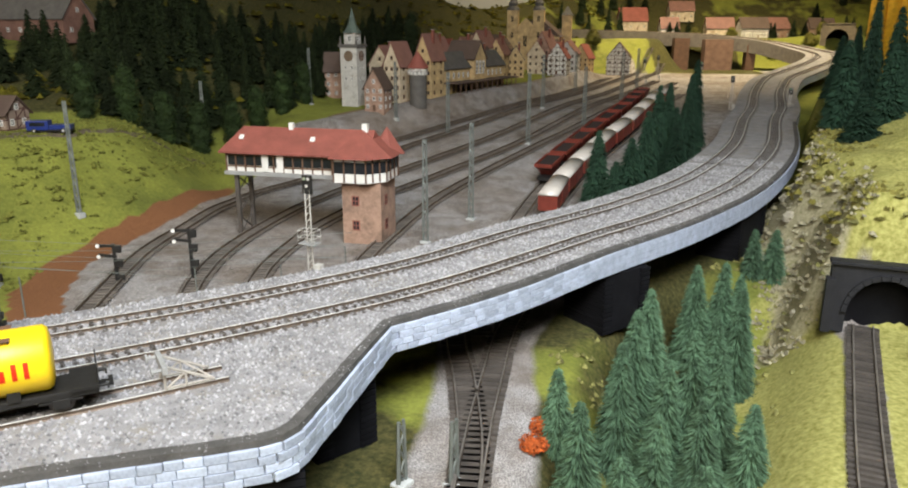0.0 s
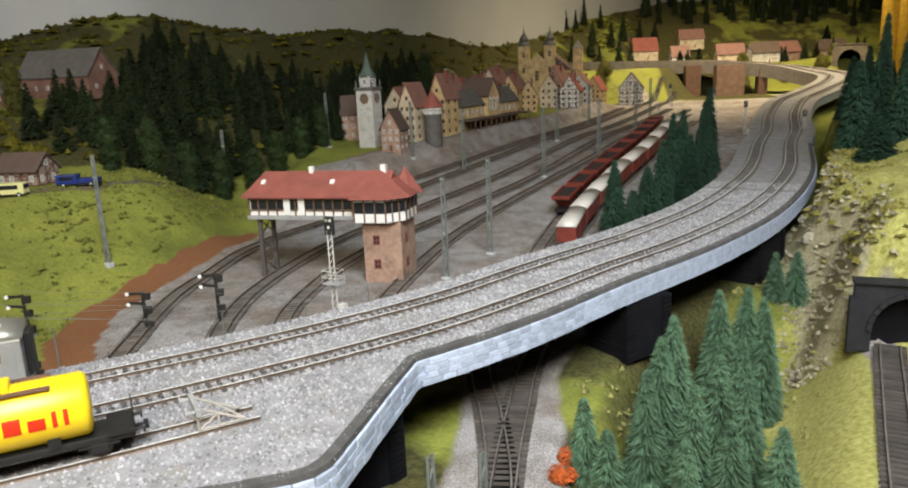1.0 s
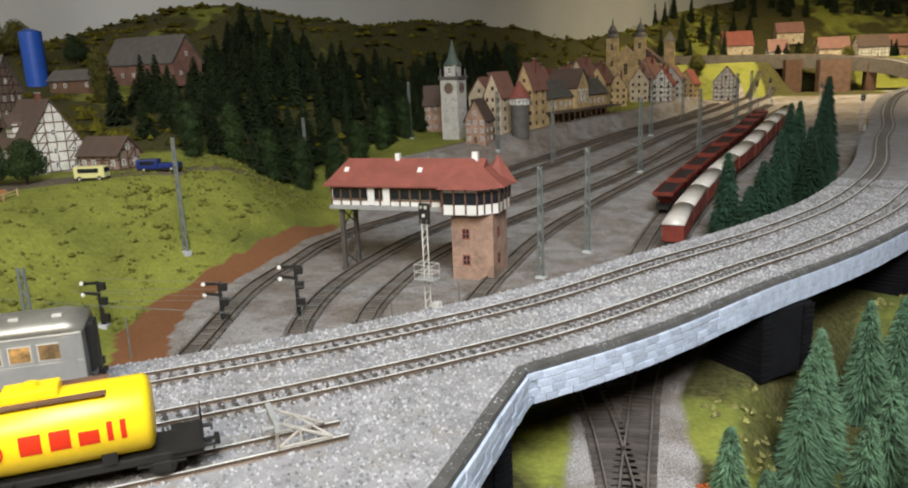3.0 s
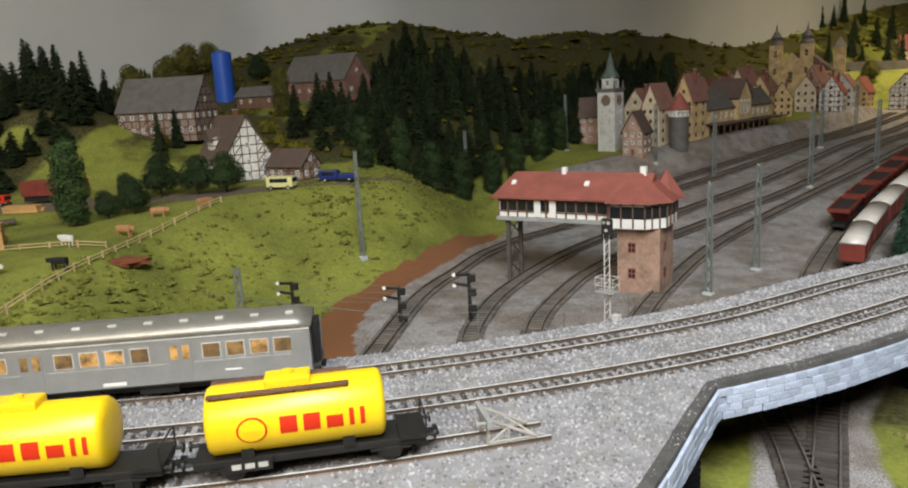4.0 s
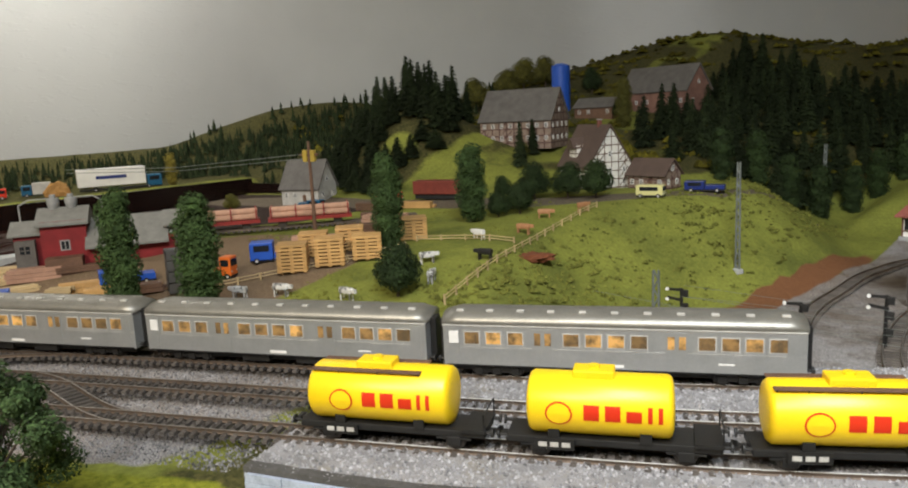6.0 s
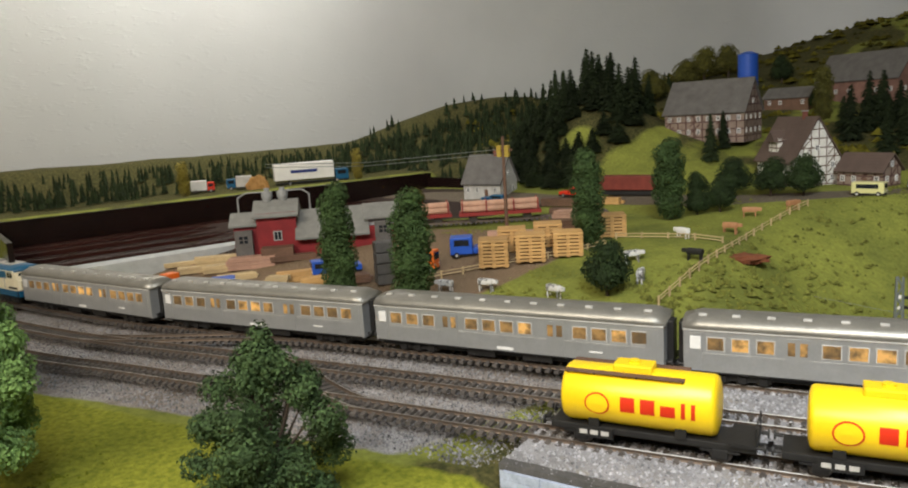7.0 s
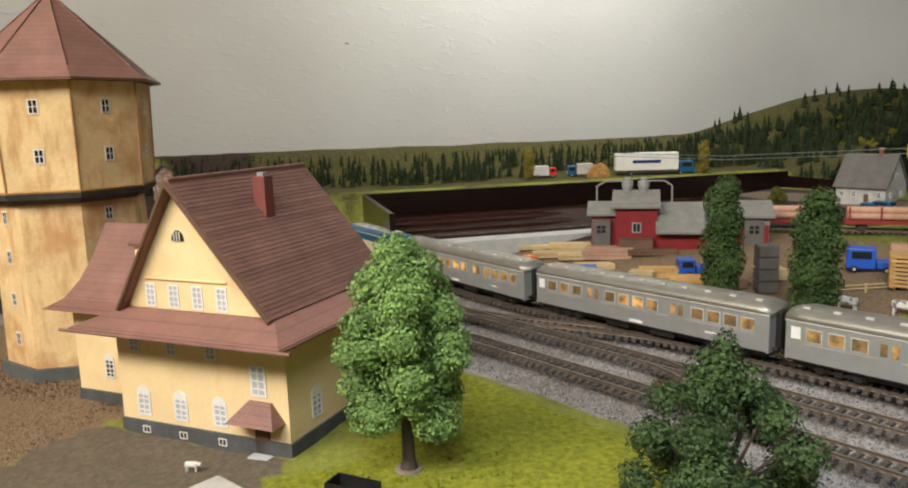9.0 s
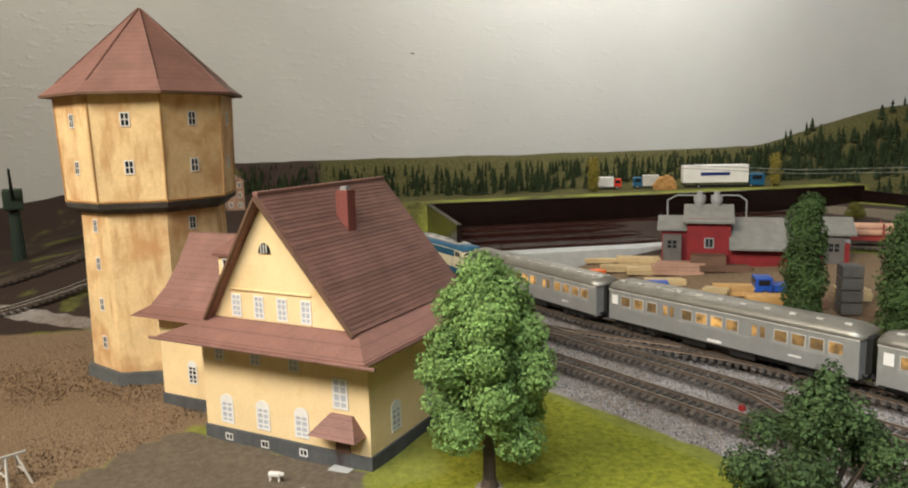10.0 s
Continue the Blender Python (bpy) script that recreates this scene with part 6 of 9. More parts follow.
def signal_box():
    t = thing("signal_box", "half-timbered bridge signal box with a red roof above the yard tracks", "signal box", at(-0.075, 1.105, -9))
    z0, z1 = 0.088, 0.116
    x0, x1, y0, y1 = -0.180, 0.0, -0.024, 0.024
    part("bridge_floor", mesh(box, x0 - 0.002, x1, y0 - 0.003, y1 + 0.003, z0 - 0.005, z0), M_GREY, t, "grey bridge girder")
    part("gallery", mesh(box, x0, x1, y0, y1, z0, z1), M_WHITE, t, "white timber-framed gallery")
    part("window_band", mesh(box, x0 + 0.003, x1, y0 - 0.0004, y0 + 0.001, z0 + 0.008, z0 + 0.021), M_GLASS, t, "dark window band")
    for k in range(15):
        x = x0 + k * 0.0135
        part("post", mesh(box, x, x + 0.0018, y0 - 0.0012, y0 + 0.0006, z0, z1), M_WOOD_DARK, t)
    for z in (z0 + 0.0068, z0 + 0.0215):
        part("rail_beam", mesh(box, x0, x1, y0 - 0.0010, y0 + 0.0005, z - 0.0008, z + 0.0008), M_WOOD_DARK, t)
    for x in (-0.128, -0.107):
        part("door", mesh(box, x, x + 0.009, y0 - 0.0016, y0, z0 + 0.001, z0 + 0.024), M_WHITE, t, "white door")
    bm = bmesh.new()
    prism(bm, [(y0 - 0.008, z1 - 0.002), (0, z1 + 0.028), (y1 + 0.008, z1 - 0.002), (y1 + 0.008, z1 - 0.004), (y0 - 0.008, z1 - 0.004)], x0 - 0.006, x1 + 0.02, "x")
    for v in bm.verts:
        if v.co.x < x0 and v.co.z > z1 + 0.01:
            v.co.x += 0.022
    part("roof", bm, M_ROOF_RED, t, "red hipped roof")
    # polygonal cab over the brick tower
    oct_pts = [(-0.022, -0.040), (0.020, -0.040), (0.040, -0.020), (0.040, 0.026), (0.020, 0.040), (-0.022, 0.040)]
    bm = bmesh.new(); prism(bm, oct_pts, z0 - 0.006, z1, "z")
    part("cab_wall", bm, M_WHITE, t, "white timber-framed cab")
    bm = bmesh.new(); prism(bm, [(x * 1.012, y * 1.012) for x, y in oct_pts], z0 + 0.006, z0 + 0.0205, "z")
    part("cab_glazing", bm, M_GLASS, t, "dark cab glazing")
    for (ax, ay), (bx, by) in zip(oct_pts, oct_pts[1:]):
        for f in (0.0, 0.33, 0.67):
            px, py = (ax + (bx - ax) * f) * 1.02, (ay + (by - ay) * f) * 1.02
            part("cab_post", mesh(box, px - 0.0008, px + 0.0008, py - 0.0008, py + 0.0008, z0 - 0.005, z1), M_WOOD_DARK, t)
    bm = bmesh.new()
    base = [bm.verts.new((x * 1.22, y * 1.22, z1 - 0.003)) for x, y in oct_pts]
    tip, tip2 = bm.verts.new((0.004, -0.004, z1 + 0.030)), bm.verts.new((0.004, 0.010, z1 + 0.030))
    n = len(base)
    for k in range(n):
        c = tip if k in (0, 1, 5) else tip2
        bm.faces.new((base[k], base[(k + 1) % n], c))
    bm.faces.new(base[::-1])
    bm.faces.new((base[2], tip2, tip)); bm.faces.new((base[5], tip, tip2))
    bmesh.ops.recalc_face_normals(bm, faces=bm.faces)
    part("cab_roof", bm, M_ROOF_RED, t, "red polygonal cab roof")
    bm = bmesh.new()
    frustum(bm, 0.024, z1 - 0.004, 0.0005, z1 + 0.030, 6)
    bmesh.ops.transform(bm, matrix=pose(0.028, 0.022, 0), verts=bm.verts)
    part("turret_roof", bm, M_ROOF_RED, t, "small red turret roof")
    part("chimney", mesh(box, 0.004, 0.011, -0.006, 0.001, z1 + 0.016, z1 + 0.036), M_WHITE, t, "white chimney")
    part("ridge_vent", mesh(box, -0.098, -0.092, -0.003, 0.003, z1 + 0.024, z1 + 0.034), M_WHITE, t, "white ridge vent")
    for x in (-0.160, -0.060):
        part("skylight", mesh(box, x - 0.003, x + 0.003, -0.004, 0.003, 0, 0.0012, m=pose(0, -0.014, z1 + 0.0155, 45, 0, 0)), M_WHITE, t)
    tw = part("brick_tower", mesh(box, -0.018, 0.034, -0.026, 0.032, -0.006, z0 - 0.006), M_PLASTER_PINK, t, "brown brick stair tower")
    for k, z in enumerate((0.018, 0.050)):
        window(t, pose(0.000, -0.026, z), 0.010, 0.013, M_BRICK, M_GLASS, 1)
        window(t, pose(0.034, -0.006, z, 0, 0, 90), 0.010, 0.013, M_BRICK, M_GLASS, 1)
    for y in (y0 + 0.006, y1 - 0.006):
        part("pillar", mesh(box, x0 + 0.008, x0 + 0.013, y - 0.0025, y + 0.0025, -0.006, z0 - 0.005), M_TRESTLE, t, "brown-grey steel pillar")
    bm = bmesh.new()
    for z in (0.012, 0.040, 0.068):
        rod(bm, (x0 + 0.0105, y0 + 0.008, z - 0.010), (x0 + 0.0105, y1 - 0.008, z + 0.012), 0.0010, n=5)
        rod(bm, (x0 + 0.0105, y0 + 0.008, z + 0.012), (x0 + 0.0105, y1 - 0.008, z - 0.010), 0.0010, n=5)
    part("trestle_brace", bm, M_TRESTLE, t)


M_TRESTLE = mat("brown_grey_steel", (0.105, 0.09, 0.08), 0.6, 0.2, vary=0.3)
signal_box()

# ---- old town beside the yard ----
TOWN = "old town houses"


def clock_tower():
    t = thing("clock_tower", "white town clock tower with a slender green spire", "clock tower", at(-0.245, 1.87, -18) @ Matrix.Diagonal((0.80, 0.80, 0.85, 1)))
    part("shaft", mesh(box, -0.026, 0.026, -0.026, 0.026, -0.01, 0.150), M_TOWN_WHITE, t, "pale plaster shaft")
    part("gallery", mesh(box, -0.030, 0.030, -0.030, 0.030, 0.150, 0.158, 0.001), M_SLATE, t)
    part("belfry", mesh(box, -0.017, 0.017, -0.017, 0.017, 0.158, 0.188), M_TOWN_WHITE, t)
    for s in ((-1, -1), (1, -1), (-1, 1), (1, 1)):
        part("corner_turret", mesh(rod, (s[0] * 0.025, s[1] * 0.025, 0.152), (s[0] * 0.025, s[1] * 0.025, 0.178), 0.004, 0.001, 6), M_SLATE, t)
    bm = mesh(frustum, 0.026, 0.186, 0.013, 0.205, 8, 0.39)
    frustum(bm, 0.013, 0.205, 0.0004, 0.250, 8, 0.39)
    part("spire", bm, mat("green_grey_slate", (0.09, 0.12, 0.10), 0.6), t, "green-grey spire")
    for turn in (0, 90):
        m = pose(0, 0, 0, 0, 0, turn)
        bm = mesh(rod, (0, -0.0268, 0.128), (0, -0.0258, 0.128), 0.014, None, 20)
        bmesh.ops.transform(bm, matrix=m, verts=bm.verts)
        part("clock_face", bm, M_TIMBER_RED if turn else mat("brown_clock_face", (0.16, 0.11, 0.07), 0.6), t, "brown clock dial")
        for z in (0.095, 0.065):
            for x in (-0.010, 0.010):
                window(t, m @ pose(x, -0.026, z), 0.006, 0.009)
        window(t, m @ pose(0, -0.017, 0.164), 0.012, 0.016, M_WHITE, M_GLASS)


clock_tower()
house("gate_house", "brown gabled gate house by the clock tower", at(-0.180, 1.815, -15), 0.052, 0.05, 0.060, 0.045, M_PLASTER_PINK, M_TILE_DARK, "y", 3, 3, False, TOWN)
house("town_house", "narrow cream town house with a steep gable", at(-0.150, 1.93, -25), 0.050, 0.07, 0.100, 0.055, M_PLASTER_PALE, M_TILE, "y", 4, 3, False, TOWN, rim=M_WOOD_DARK)
house("town_house", "tall cream town house with a stepped gable", at(-0.085, 1.99, -25), 0.05, 0.07, 0.110, 0.06, M_SANDSTONE, M_TILE, "y", 4, 3, True, TOWN, rim=M_WOOD_DARK)
house("town_house", "brown roofed town house behind the tower", at(-0.30, 1.98, 5), 0.08, 0.06, 0.075, 0.045, M_PLASTER_PINK, M_TILE_DARK, "x", 3, 4, True, TOWN)


def round_tower():
    t = thing("round_tower", "dark stone round tower with a red conical roof", "tower", at(-0.100, 1.885, -20) @ Matrix.Diagonal((0.86, 0.86, 0.88, 1)))
    part("shaft", mesh(rod, (0, 0, -0.01), (0, 0, 0.075), 0.023, None, 20), M_SLATE, t, "dark slate shaft")
    part("upper_storey", mesh(rod, (0, 0, 0.075), (0, 0, 0.092), 0.026, None, 20), M_TIMBER_WHITE, t, "white half-timbered top storey")
    part("roof", mesh(rod, (0, 0, 0.092), (0, 0, 0.135), 0.030, 0.0005, 20), M_ROOF_RED, t, "red conical roof")
    for k in range(-3, 4):
        window(t, pose(0, 0, 0, 0, 0, k * 22) @ pose(0, -0.0262, 0.078), 0.005, 0.009)


round_tower()


def town_station():
    t = thing("town_station", "yellow sandstone railway station with arched windows and slate roofs", "station", at(-0.010, 2.19, 65, -0.018))
    part("wall", mesh(box, -0.17, 0.17, -0.03, 0.03, -0.02, 0.075), M_SANDSTONE, t)
    gable_roof(t, 0.34, 0.06, 0.075, 0.035, M_SLATE, ridge="x")
    bm = bmesh.new()
    prism(bm, [(-0.032, -0.02), (0.032, -0.02), (0.032, 0.095), (0, 0.135), (-0.032, 0.095)], -0.042, 0.042)
    part("central_hall", bm, M_SANDSTONE, t, "gabled central hall")
    bm = bmesh.new()
    for s in (-1, 1):
        prism(bm, [(s * 0.036, 0.090), (0, 0.136), (0, 0.140), (s * 0.038, 0.093)], -0.045, 0.045)
    part("hall_roof", bm, M_TILE_DARK, t)
    for x in (-0.145, -0.12, -0.095, -0.07, -0.045, 0.045, 0.07, 0.095, 0.12, 0.145):
        window(t, pose(x, -0.03, 0.008), 0.012, 0.020, M_WOOD_DARK, M_GLASS, 1, True)
        window(t, pose(x, -0.03, 0.048), 0.009, 0.014, M_WHITE, M_GLASS, 1)
    for x in (-0.018, 0.0, 0.018):
        window(t, pose(x, -0.042, 0.055), 0.011, 0.030, M_WHITE, M_GLASS, 2, True)
        window(t, pose(x, -0.042, 0.006), 0.011, 0.022, M_WOOD_DARK, M_GLASS, 1, True)
    part("platform_canopy", mesh(box, -0.17, 0.17, -0.075, -0.03, 0.038, 0.041), M_TILE_DARK, t, "brown platform canopy")
    for k in range(12):
        x = -0.16 + k * 0.029
        part("canopy_post", mesh(rod, (x, -0.072, -0.03), (x, -0.072, 0.038), 0.0012, None, 6), M_WOOD_DARK, t)


town_station()
rng = random.Random(11)
for x, y, w, d, hw, hr, wall, roof, turn in (
        (-0.03, 2.42, 0.07, 0.07, 0.09, 0.055, M_PLASTER_PINK, M_TILE, 40), (0.06, 2.62, 0.07, 0.07, 0.095, 0.05, M_TIMBER_RED, M_TILE_DARK, 30),
        (-0.10, 2.30, 0.07, 0.06, 0.10, 0.05, M_PLASTER_PINK, M_TILE, 20), (0.12, 2.56, 0.06, 0.06, 0.065, 0.045, M_SANDSTONE, M_SLATE, 60),
        (0.19, 2.70, 0.065, 0.06, 0.075, 0.045, M_PLASTER_PALE, M_TILE, 55), (0.26, 2.84, 0.07, 0.06, 0.08, 0.04, M_PLASTER_PINK, M_TILE_DARK, 60),
        (0.30, 2.98, 0.06, 0.06, 0.085, 0.04, M_SANDSTONE, M_TILE, 50), (0.02, 2.50, 0.06, 0.07, 0.115, 0.05, M_PLASTER_PALE, M_TILE, 25),
        (0.33, 3.08, 0.05, 0.05, 0.10, 0.03, M_SANDSTONE, M_SLATE, 50)):
    house("town_house", "weathered old town house with a steep tiled roof", at(x, y, turn - 60), w, d, hw, hr, wall, roof, "y", 3, 3, True, TOWN, rim=M_WOOD_DARK)


def church():
    t = thing("church", "sandstone church with twin onion-domed towers", "church", at(0.145, 2.93, -8))
    part("nave", mesh(box, -0.03, 0.13, 0.0, 0.20, -0.03, 0.13), M_SANDSTONE, t)
    bm = bmesh.new()
    prism(bm, [(-0.036, 0.125), (0.05, 0.195), (0.136, 0.125)], 0.0, 0.205)
    part("nave_roof", bm, M_TILE_DARK, t)
    bm = bmesh.new()
    prism(bm, [(-0.03, -0.03), (0.05, -0.03), (0.05, 0.15), (0.01, 0.19), (-0.03, 0.15)], -0.004, 0.004)
    part("facade", bm, M_SANDSTONE, t)
    for x in (-0.038, 0.055):
        tw = part("tower", mesh(box, x - 0.019, x + 0.019, -0.012, 0.026, -0.03, 0.215), M_SANDSTONE, t, "square sandstone tower")
        bm = bmesh.new()
        for (ra, za), (rb, zb) in zip(((0.024, 0.215), (0.022, 0.222), (0.014, 0.230), (0.017, 0.240), (0.010, 0.252), (0.003, 0.262)), ((0.022, 0.222), (0.014, 0.230), (0.017, 0.240), (0.010, 0.252), (0.003, 0.262), (0.0006, 0.282))):
            frustum(bm, ra, za, rb, zb, 10)
        bmesh.ops.transform(bm, matrix=pose(x, 0.007, 0), verts=bm.verts)
        part("onion_dome", bm, M_SLATE, tw, "dark onion dome")
        for z in (0.175, 0.12, 0.07):
            window(t, pose(x, -0.012, z), 0.011, 0.022, M_SANDSTONE, M_GLASS, 1, True)
    c = part("choir_tower", mesh(box, 0.125, 0.160, 0.14, 0.175, 0.0, 0.20), M_SANDSTONE, t)
    part("choir_roof", mesh(frustum, 0.030, 0.20, 0.0005, 0.235, 4, 0.785), M_SLATE, c).location = (0.1425, 0.1575, 0)
    window(t, pose(0.008, -0.004, 0.09), 0.016, 0.040, M_SANDSTONE, M_GLASS, 2, True)


church()
house("half_timbered_house", "tall white half-timbered house with a gable", at(0.505, 3.06, -12), 0.085, 0.075, 0.065, 0.052, M_TIMBER_WHITE, M_TILE_DARK, "y", 2, 4, False, "", rim=M_WOOD_DARK)

# further gabled houses that fill the old town
town_rnd = random.Random(19)
for k, (x, y) in enumerate(((-0.21, 2.10), (-0.12, 2.14), (-0.04, 2.24), (-0.16, 2.28), (0.02, 2.38), (-0.08, 2.42), (0.07, 2.52), (0.0, 2.60), (0.26, 2.66), (0.30, 2.78), (0.07, 2.74), (0.36, 2.90), (0.22, 2.74))):
    w = town_rnd.uniform(0.055, 0.075)
    house("town_house", "narrow gabled house crowded into the old town", at(x, y, -25 + town_rnd.uniform(-12, 12)), w, w * 1.1, town_rnd.uniform(0.055, 0.10), town_rnd.uniform(0.04, 0.06), (M_PLASTER_PALE, M_SANDSTONE, M_PLASTER_PINK, M_TIMBER_WHITE, M_TOWN_WHITE)[k % 5], (M_TILE, M_TILE_DARK, M_ROOF_RED)[k % 3], "y", 3, 3, k % 2 == 0, TOWN, rim=M_WOOD_DARK)

# ---- hamlet and farm on the hill ----
house("country_inn", "white half-timbered inn with a steep brown roof", at(-0.735, 1.190, -28), 0.100, 0.078, 0.040, 0.062, M_TIMBER_WHITE, M_TILE_DARK, "x", 2, 5, True, "", gable_cols=3)
house("inn_annex", "low brown tiled annex of the inn", at(-0.630, 1.200, -8), 0.070, 0.045, 0.024, 0.022, M_TIMBER_RED, M_TILE_DARK, "x", 1, 4, False, "")
part("dormer", mesh(box, -0.012, 0.012, -0.034, -0.012, 0.046, 0.072), M_TIMBER_WHITE, bpy.data.objects["country_inn"], "half-timbered dormer").location = (-0.012, 0, 0)
bm = bmesh.new()
prism(bm, [(-0.026, 0.066), (-0.012, 0.084), (0.002, 0.066)], -0.040, -0.002)
part("dormer_roof", bm, M_TILE_DARK, bpy.data.objects["country_inn"])
house("farm_house", "large half-timbered farm house with a grey hipped roof", at(-0.967, 1.305, 12), 0.152, 0.090, 0.048, 0.056, M_TIMBER_RED, M_SLATE, "x", 2, 8, False, "farm buildings", gable_cols=4)
M_BARNBRICK = mat("weathered_barn_brick", (0.22, 0.115, 0.085), 0.85, vary=0.3)
house("brick_barn", "long brick barn with a dark grey roof", at(-0.860, 1.700, -12), 0.185, 0.085, 0.040, 0.052, M_BARNBRICK, M_SLATE, "x", 1, 6, False, "farm buildings")
house("farm_shed", "low dark shed beside the barn", at(-0.985, 1.62, 0), 0.10, 0.05, 0.022, 0.018, M_WOOD_DARK, M_SLATE, "x", 1, 4, False, "farm buildings")
t = thing("feed_silo", "tall bright blue cylindrical feed silo on the farm", "silo", at(-1.115, 1.660, 0, 0.012))
part("shell", mesh(rod, (0, 0, -0.03), (0, 0, 0.095), 0.0225, None, 28), M_BLUEPAINT, t, "bright blue shell", False)
part("cap", mesh(rod, (0, 0, 0.095), (0, 0, 0.101), 0.0235, 0.008, 28), M_BLUEPAINT, t)
for k in range(5):
    part("hoop", mesh(rod, (0, 0, 0.008 + k * 0.019), (0, 0, 0.0092 + k * 0.019), 0.0232, None, 28), M_BLUEPAINT, t)
house("village_house", "grey roofed house beside the timber yard", at(-1.186, 0.927, 20), 0.078, 0.064, 0.027, 0.046, M_TOWN_WHITE, M_SLATE, "x", 1, 4, True, "")
house("red_roofed_house", "small house with a bright red roof on the far hill", at(0.685, 4.02, 5), 0.13, 0.09, 0.045, 0.06, M_PLASTER_PALE, M_ROOF_RED, "x", 1, 4, False, "hill village houses")
for x, y, w, roof, wall in ((1.05, 3.82, 0.12, M_TILE, M_PLASTER_PALE), (1.18, 3.75, 0.12, M_TILE_DARK, M_TIMBER_WHITE), (1.32, 3.86, 0.10, M_TILE, M_PLASTER_PINK), (1.55, 3.95, 0.11, M_TILE_DARK, M_PLASTER_PINK), (0.95, 4.2, 0.12, M_TILE, M_PLASTER_PALE), (0.82, 3.8, 0.08, M_TILE, M_WHITE)):
    house("village_house", "hill village house above the curve", at(x, y, rng.uniform(-25, 25)), w, w * 0.7, 0.045, 0.045, wall, roof, "x", 1, 4, False, "hill village houses")


def sawmill():
    t = thing("sawmill", "crimson sawmill with grey felt roofs and two dust cyclones", "sawmill", at(-1.070, 0.470, 62, 0.004) @ Matrix.Diagonal((0.95, 0.95, 0.82, 1)))
    part("main_hall", mesh(box, -0.045, 0.010, -0.035, 0.035, -0.02, 0.066), M_REDPAINT, t, "crimson main hall")
    bm = bmesh.new(); prism(bm, [(-0.042, 0.062), (0, 0.084), (0.042, 0.062), (0.042, 0.059), (-0.042, 0.059)], -0.050, 0.014, "x")
    part("main_roof", bm, M_FELT, t, "grey felt roof")
    part("side_wing", mesh(box, 0.010, 0.150, -0.040, 0.035, -0.02, 0.032), M_REDPAINT, t, "low crimson wing")
    bm = bmesh.new(); prism(bm, [(-0.054, 0.024), (0, 0.064), (0.042, 0.034), (0.042, 0.031), (-0.054, 0.021)], 0.008, 0.112, "x")
    part("wing_roof", bm, M_FELT, t, "grey felt roof")
    part("gate_house", mesh(box, 0.112, 0.152, -0.030, 0.030, -0.02, 0.048), M_GREY, t)
    bm = bmesh.new(); prism(bm, [(-0.038, 0.046), (0, 0.066), (0.038, 0.046), (0.038, 0.043), (-0.038, 0.043)], 0.106, 0.158, "x")
    part("gate_roof", bm, M_FELT, t)
    part("annex", mesh(box, -0.078, -0.045, -0.028, 0.030, -0.02, 0.050), M_REDPAINT, t, "small crimson annex")
    bm = bmesh.new(); prism(bm, [(-0.034, 0.049), (0, 0.066), (0.034, 0.049), (0.034, 0.046), (-0.034, 0.046)], -0.084, -0.042, "x")
    part("annex_roof", bm, M_FELT, t)
    for x in (-0.030, -0.008):
        bm = mesh(rod, (x, 0, 0.074), (x, 0, 0.090), 0.0035, 0.008, 14)
        rod(bm, (x, 0, 0.090), (x, 0, 0.098), 0.008, 0.008, 14)
        rod(bm, (x, 0, 0.098), (x, 0, 0.104), 0.004, 0.004, 10)
        part("dust_cyclone", bm, M_GREY, t, "grey sheet-metal dust cyclone")
    for pts in (((-0.030, 0, 0.098), (-0.060, 0, 0.098), (-0.072, 0, 0.090), (-0.072, 0, 0.055)), ((-0.008, 0, 0.098), (0.020, 0, 0.098), (0.030, 0, 0.090), (0.030, 0, 0.050))):
        bm = bmesh.new()
        for a, b in zip(pts, pts[1:]):
            rod(bm, a, b, 0.0011, n=8)
        part("dust_pipe", bm, M_GREY, t)
    for x in (-0.064, 0.132):
        part("corner_frame", mesh(box, x - 0.012, x + 0.012, -0.0405, -0.028, 0.0, 0.040), M_SLATE, t)
        window(t, pose(x, -0.0405, 0.018), 0.016, 0.016, M_SLATE, M_GLASS, 1)
    window(t, pose(-0.017, -0.035, 0.020), 0.012, 0.016, M_GREY, M_GLASS, 0)
    part("loading_dock", mesh(box, -0.040, 0.004, -0.060, -0.035, -0.02, 0.012), M_WOOD_DARK, t, "dark loading dock")
    for x in (0.03, 0.06, 0.09):
        part("gate_door", mesh(box, x - 0.012, x + 0.012, -0.0408, -0.0395, 0.0, 0.022), M_REDPAINT, t)


M_FELT = mat("grey_roofing_felt", (0.20, 0.195, 0.175), 0.85, vary=0.2, scale=80)
sawmill()


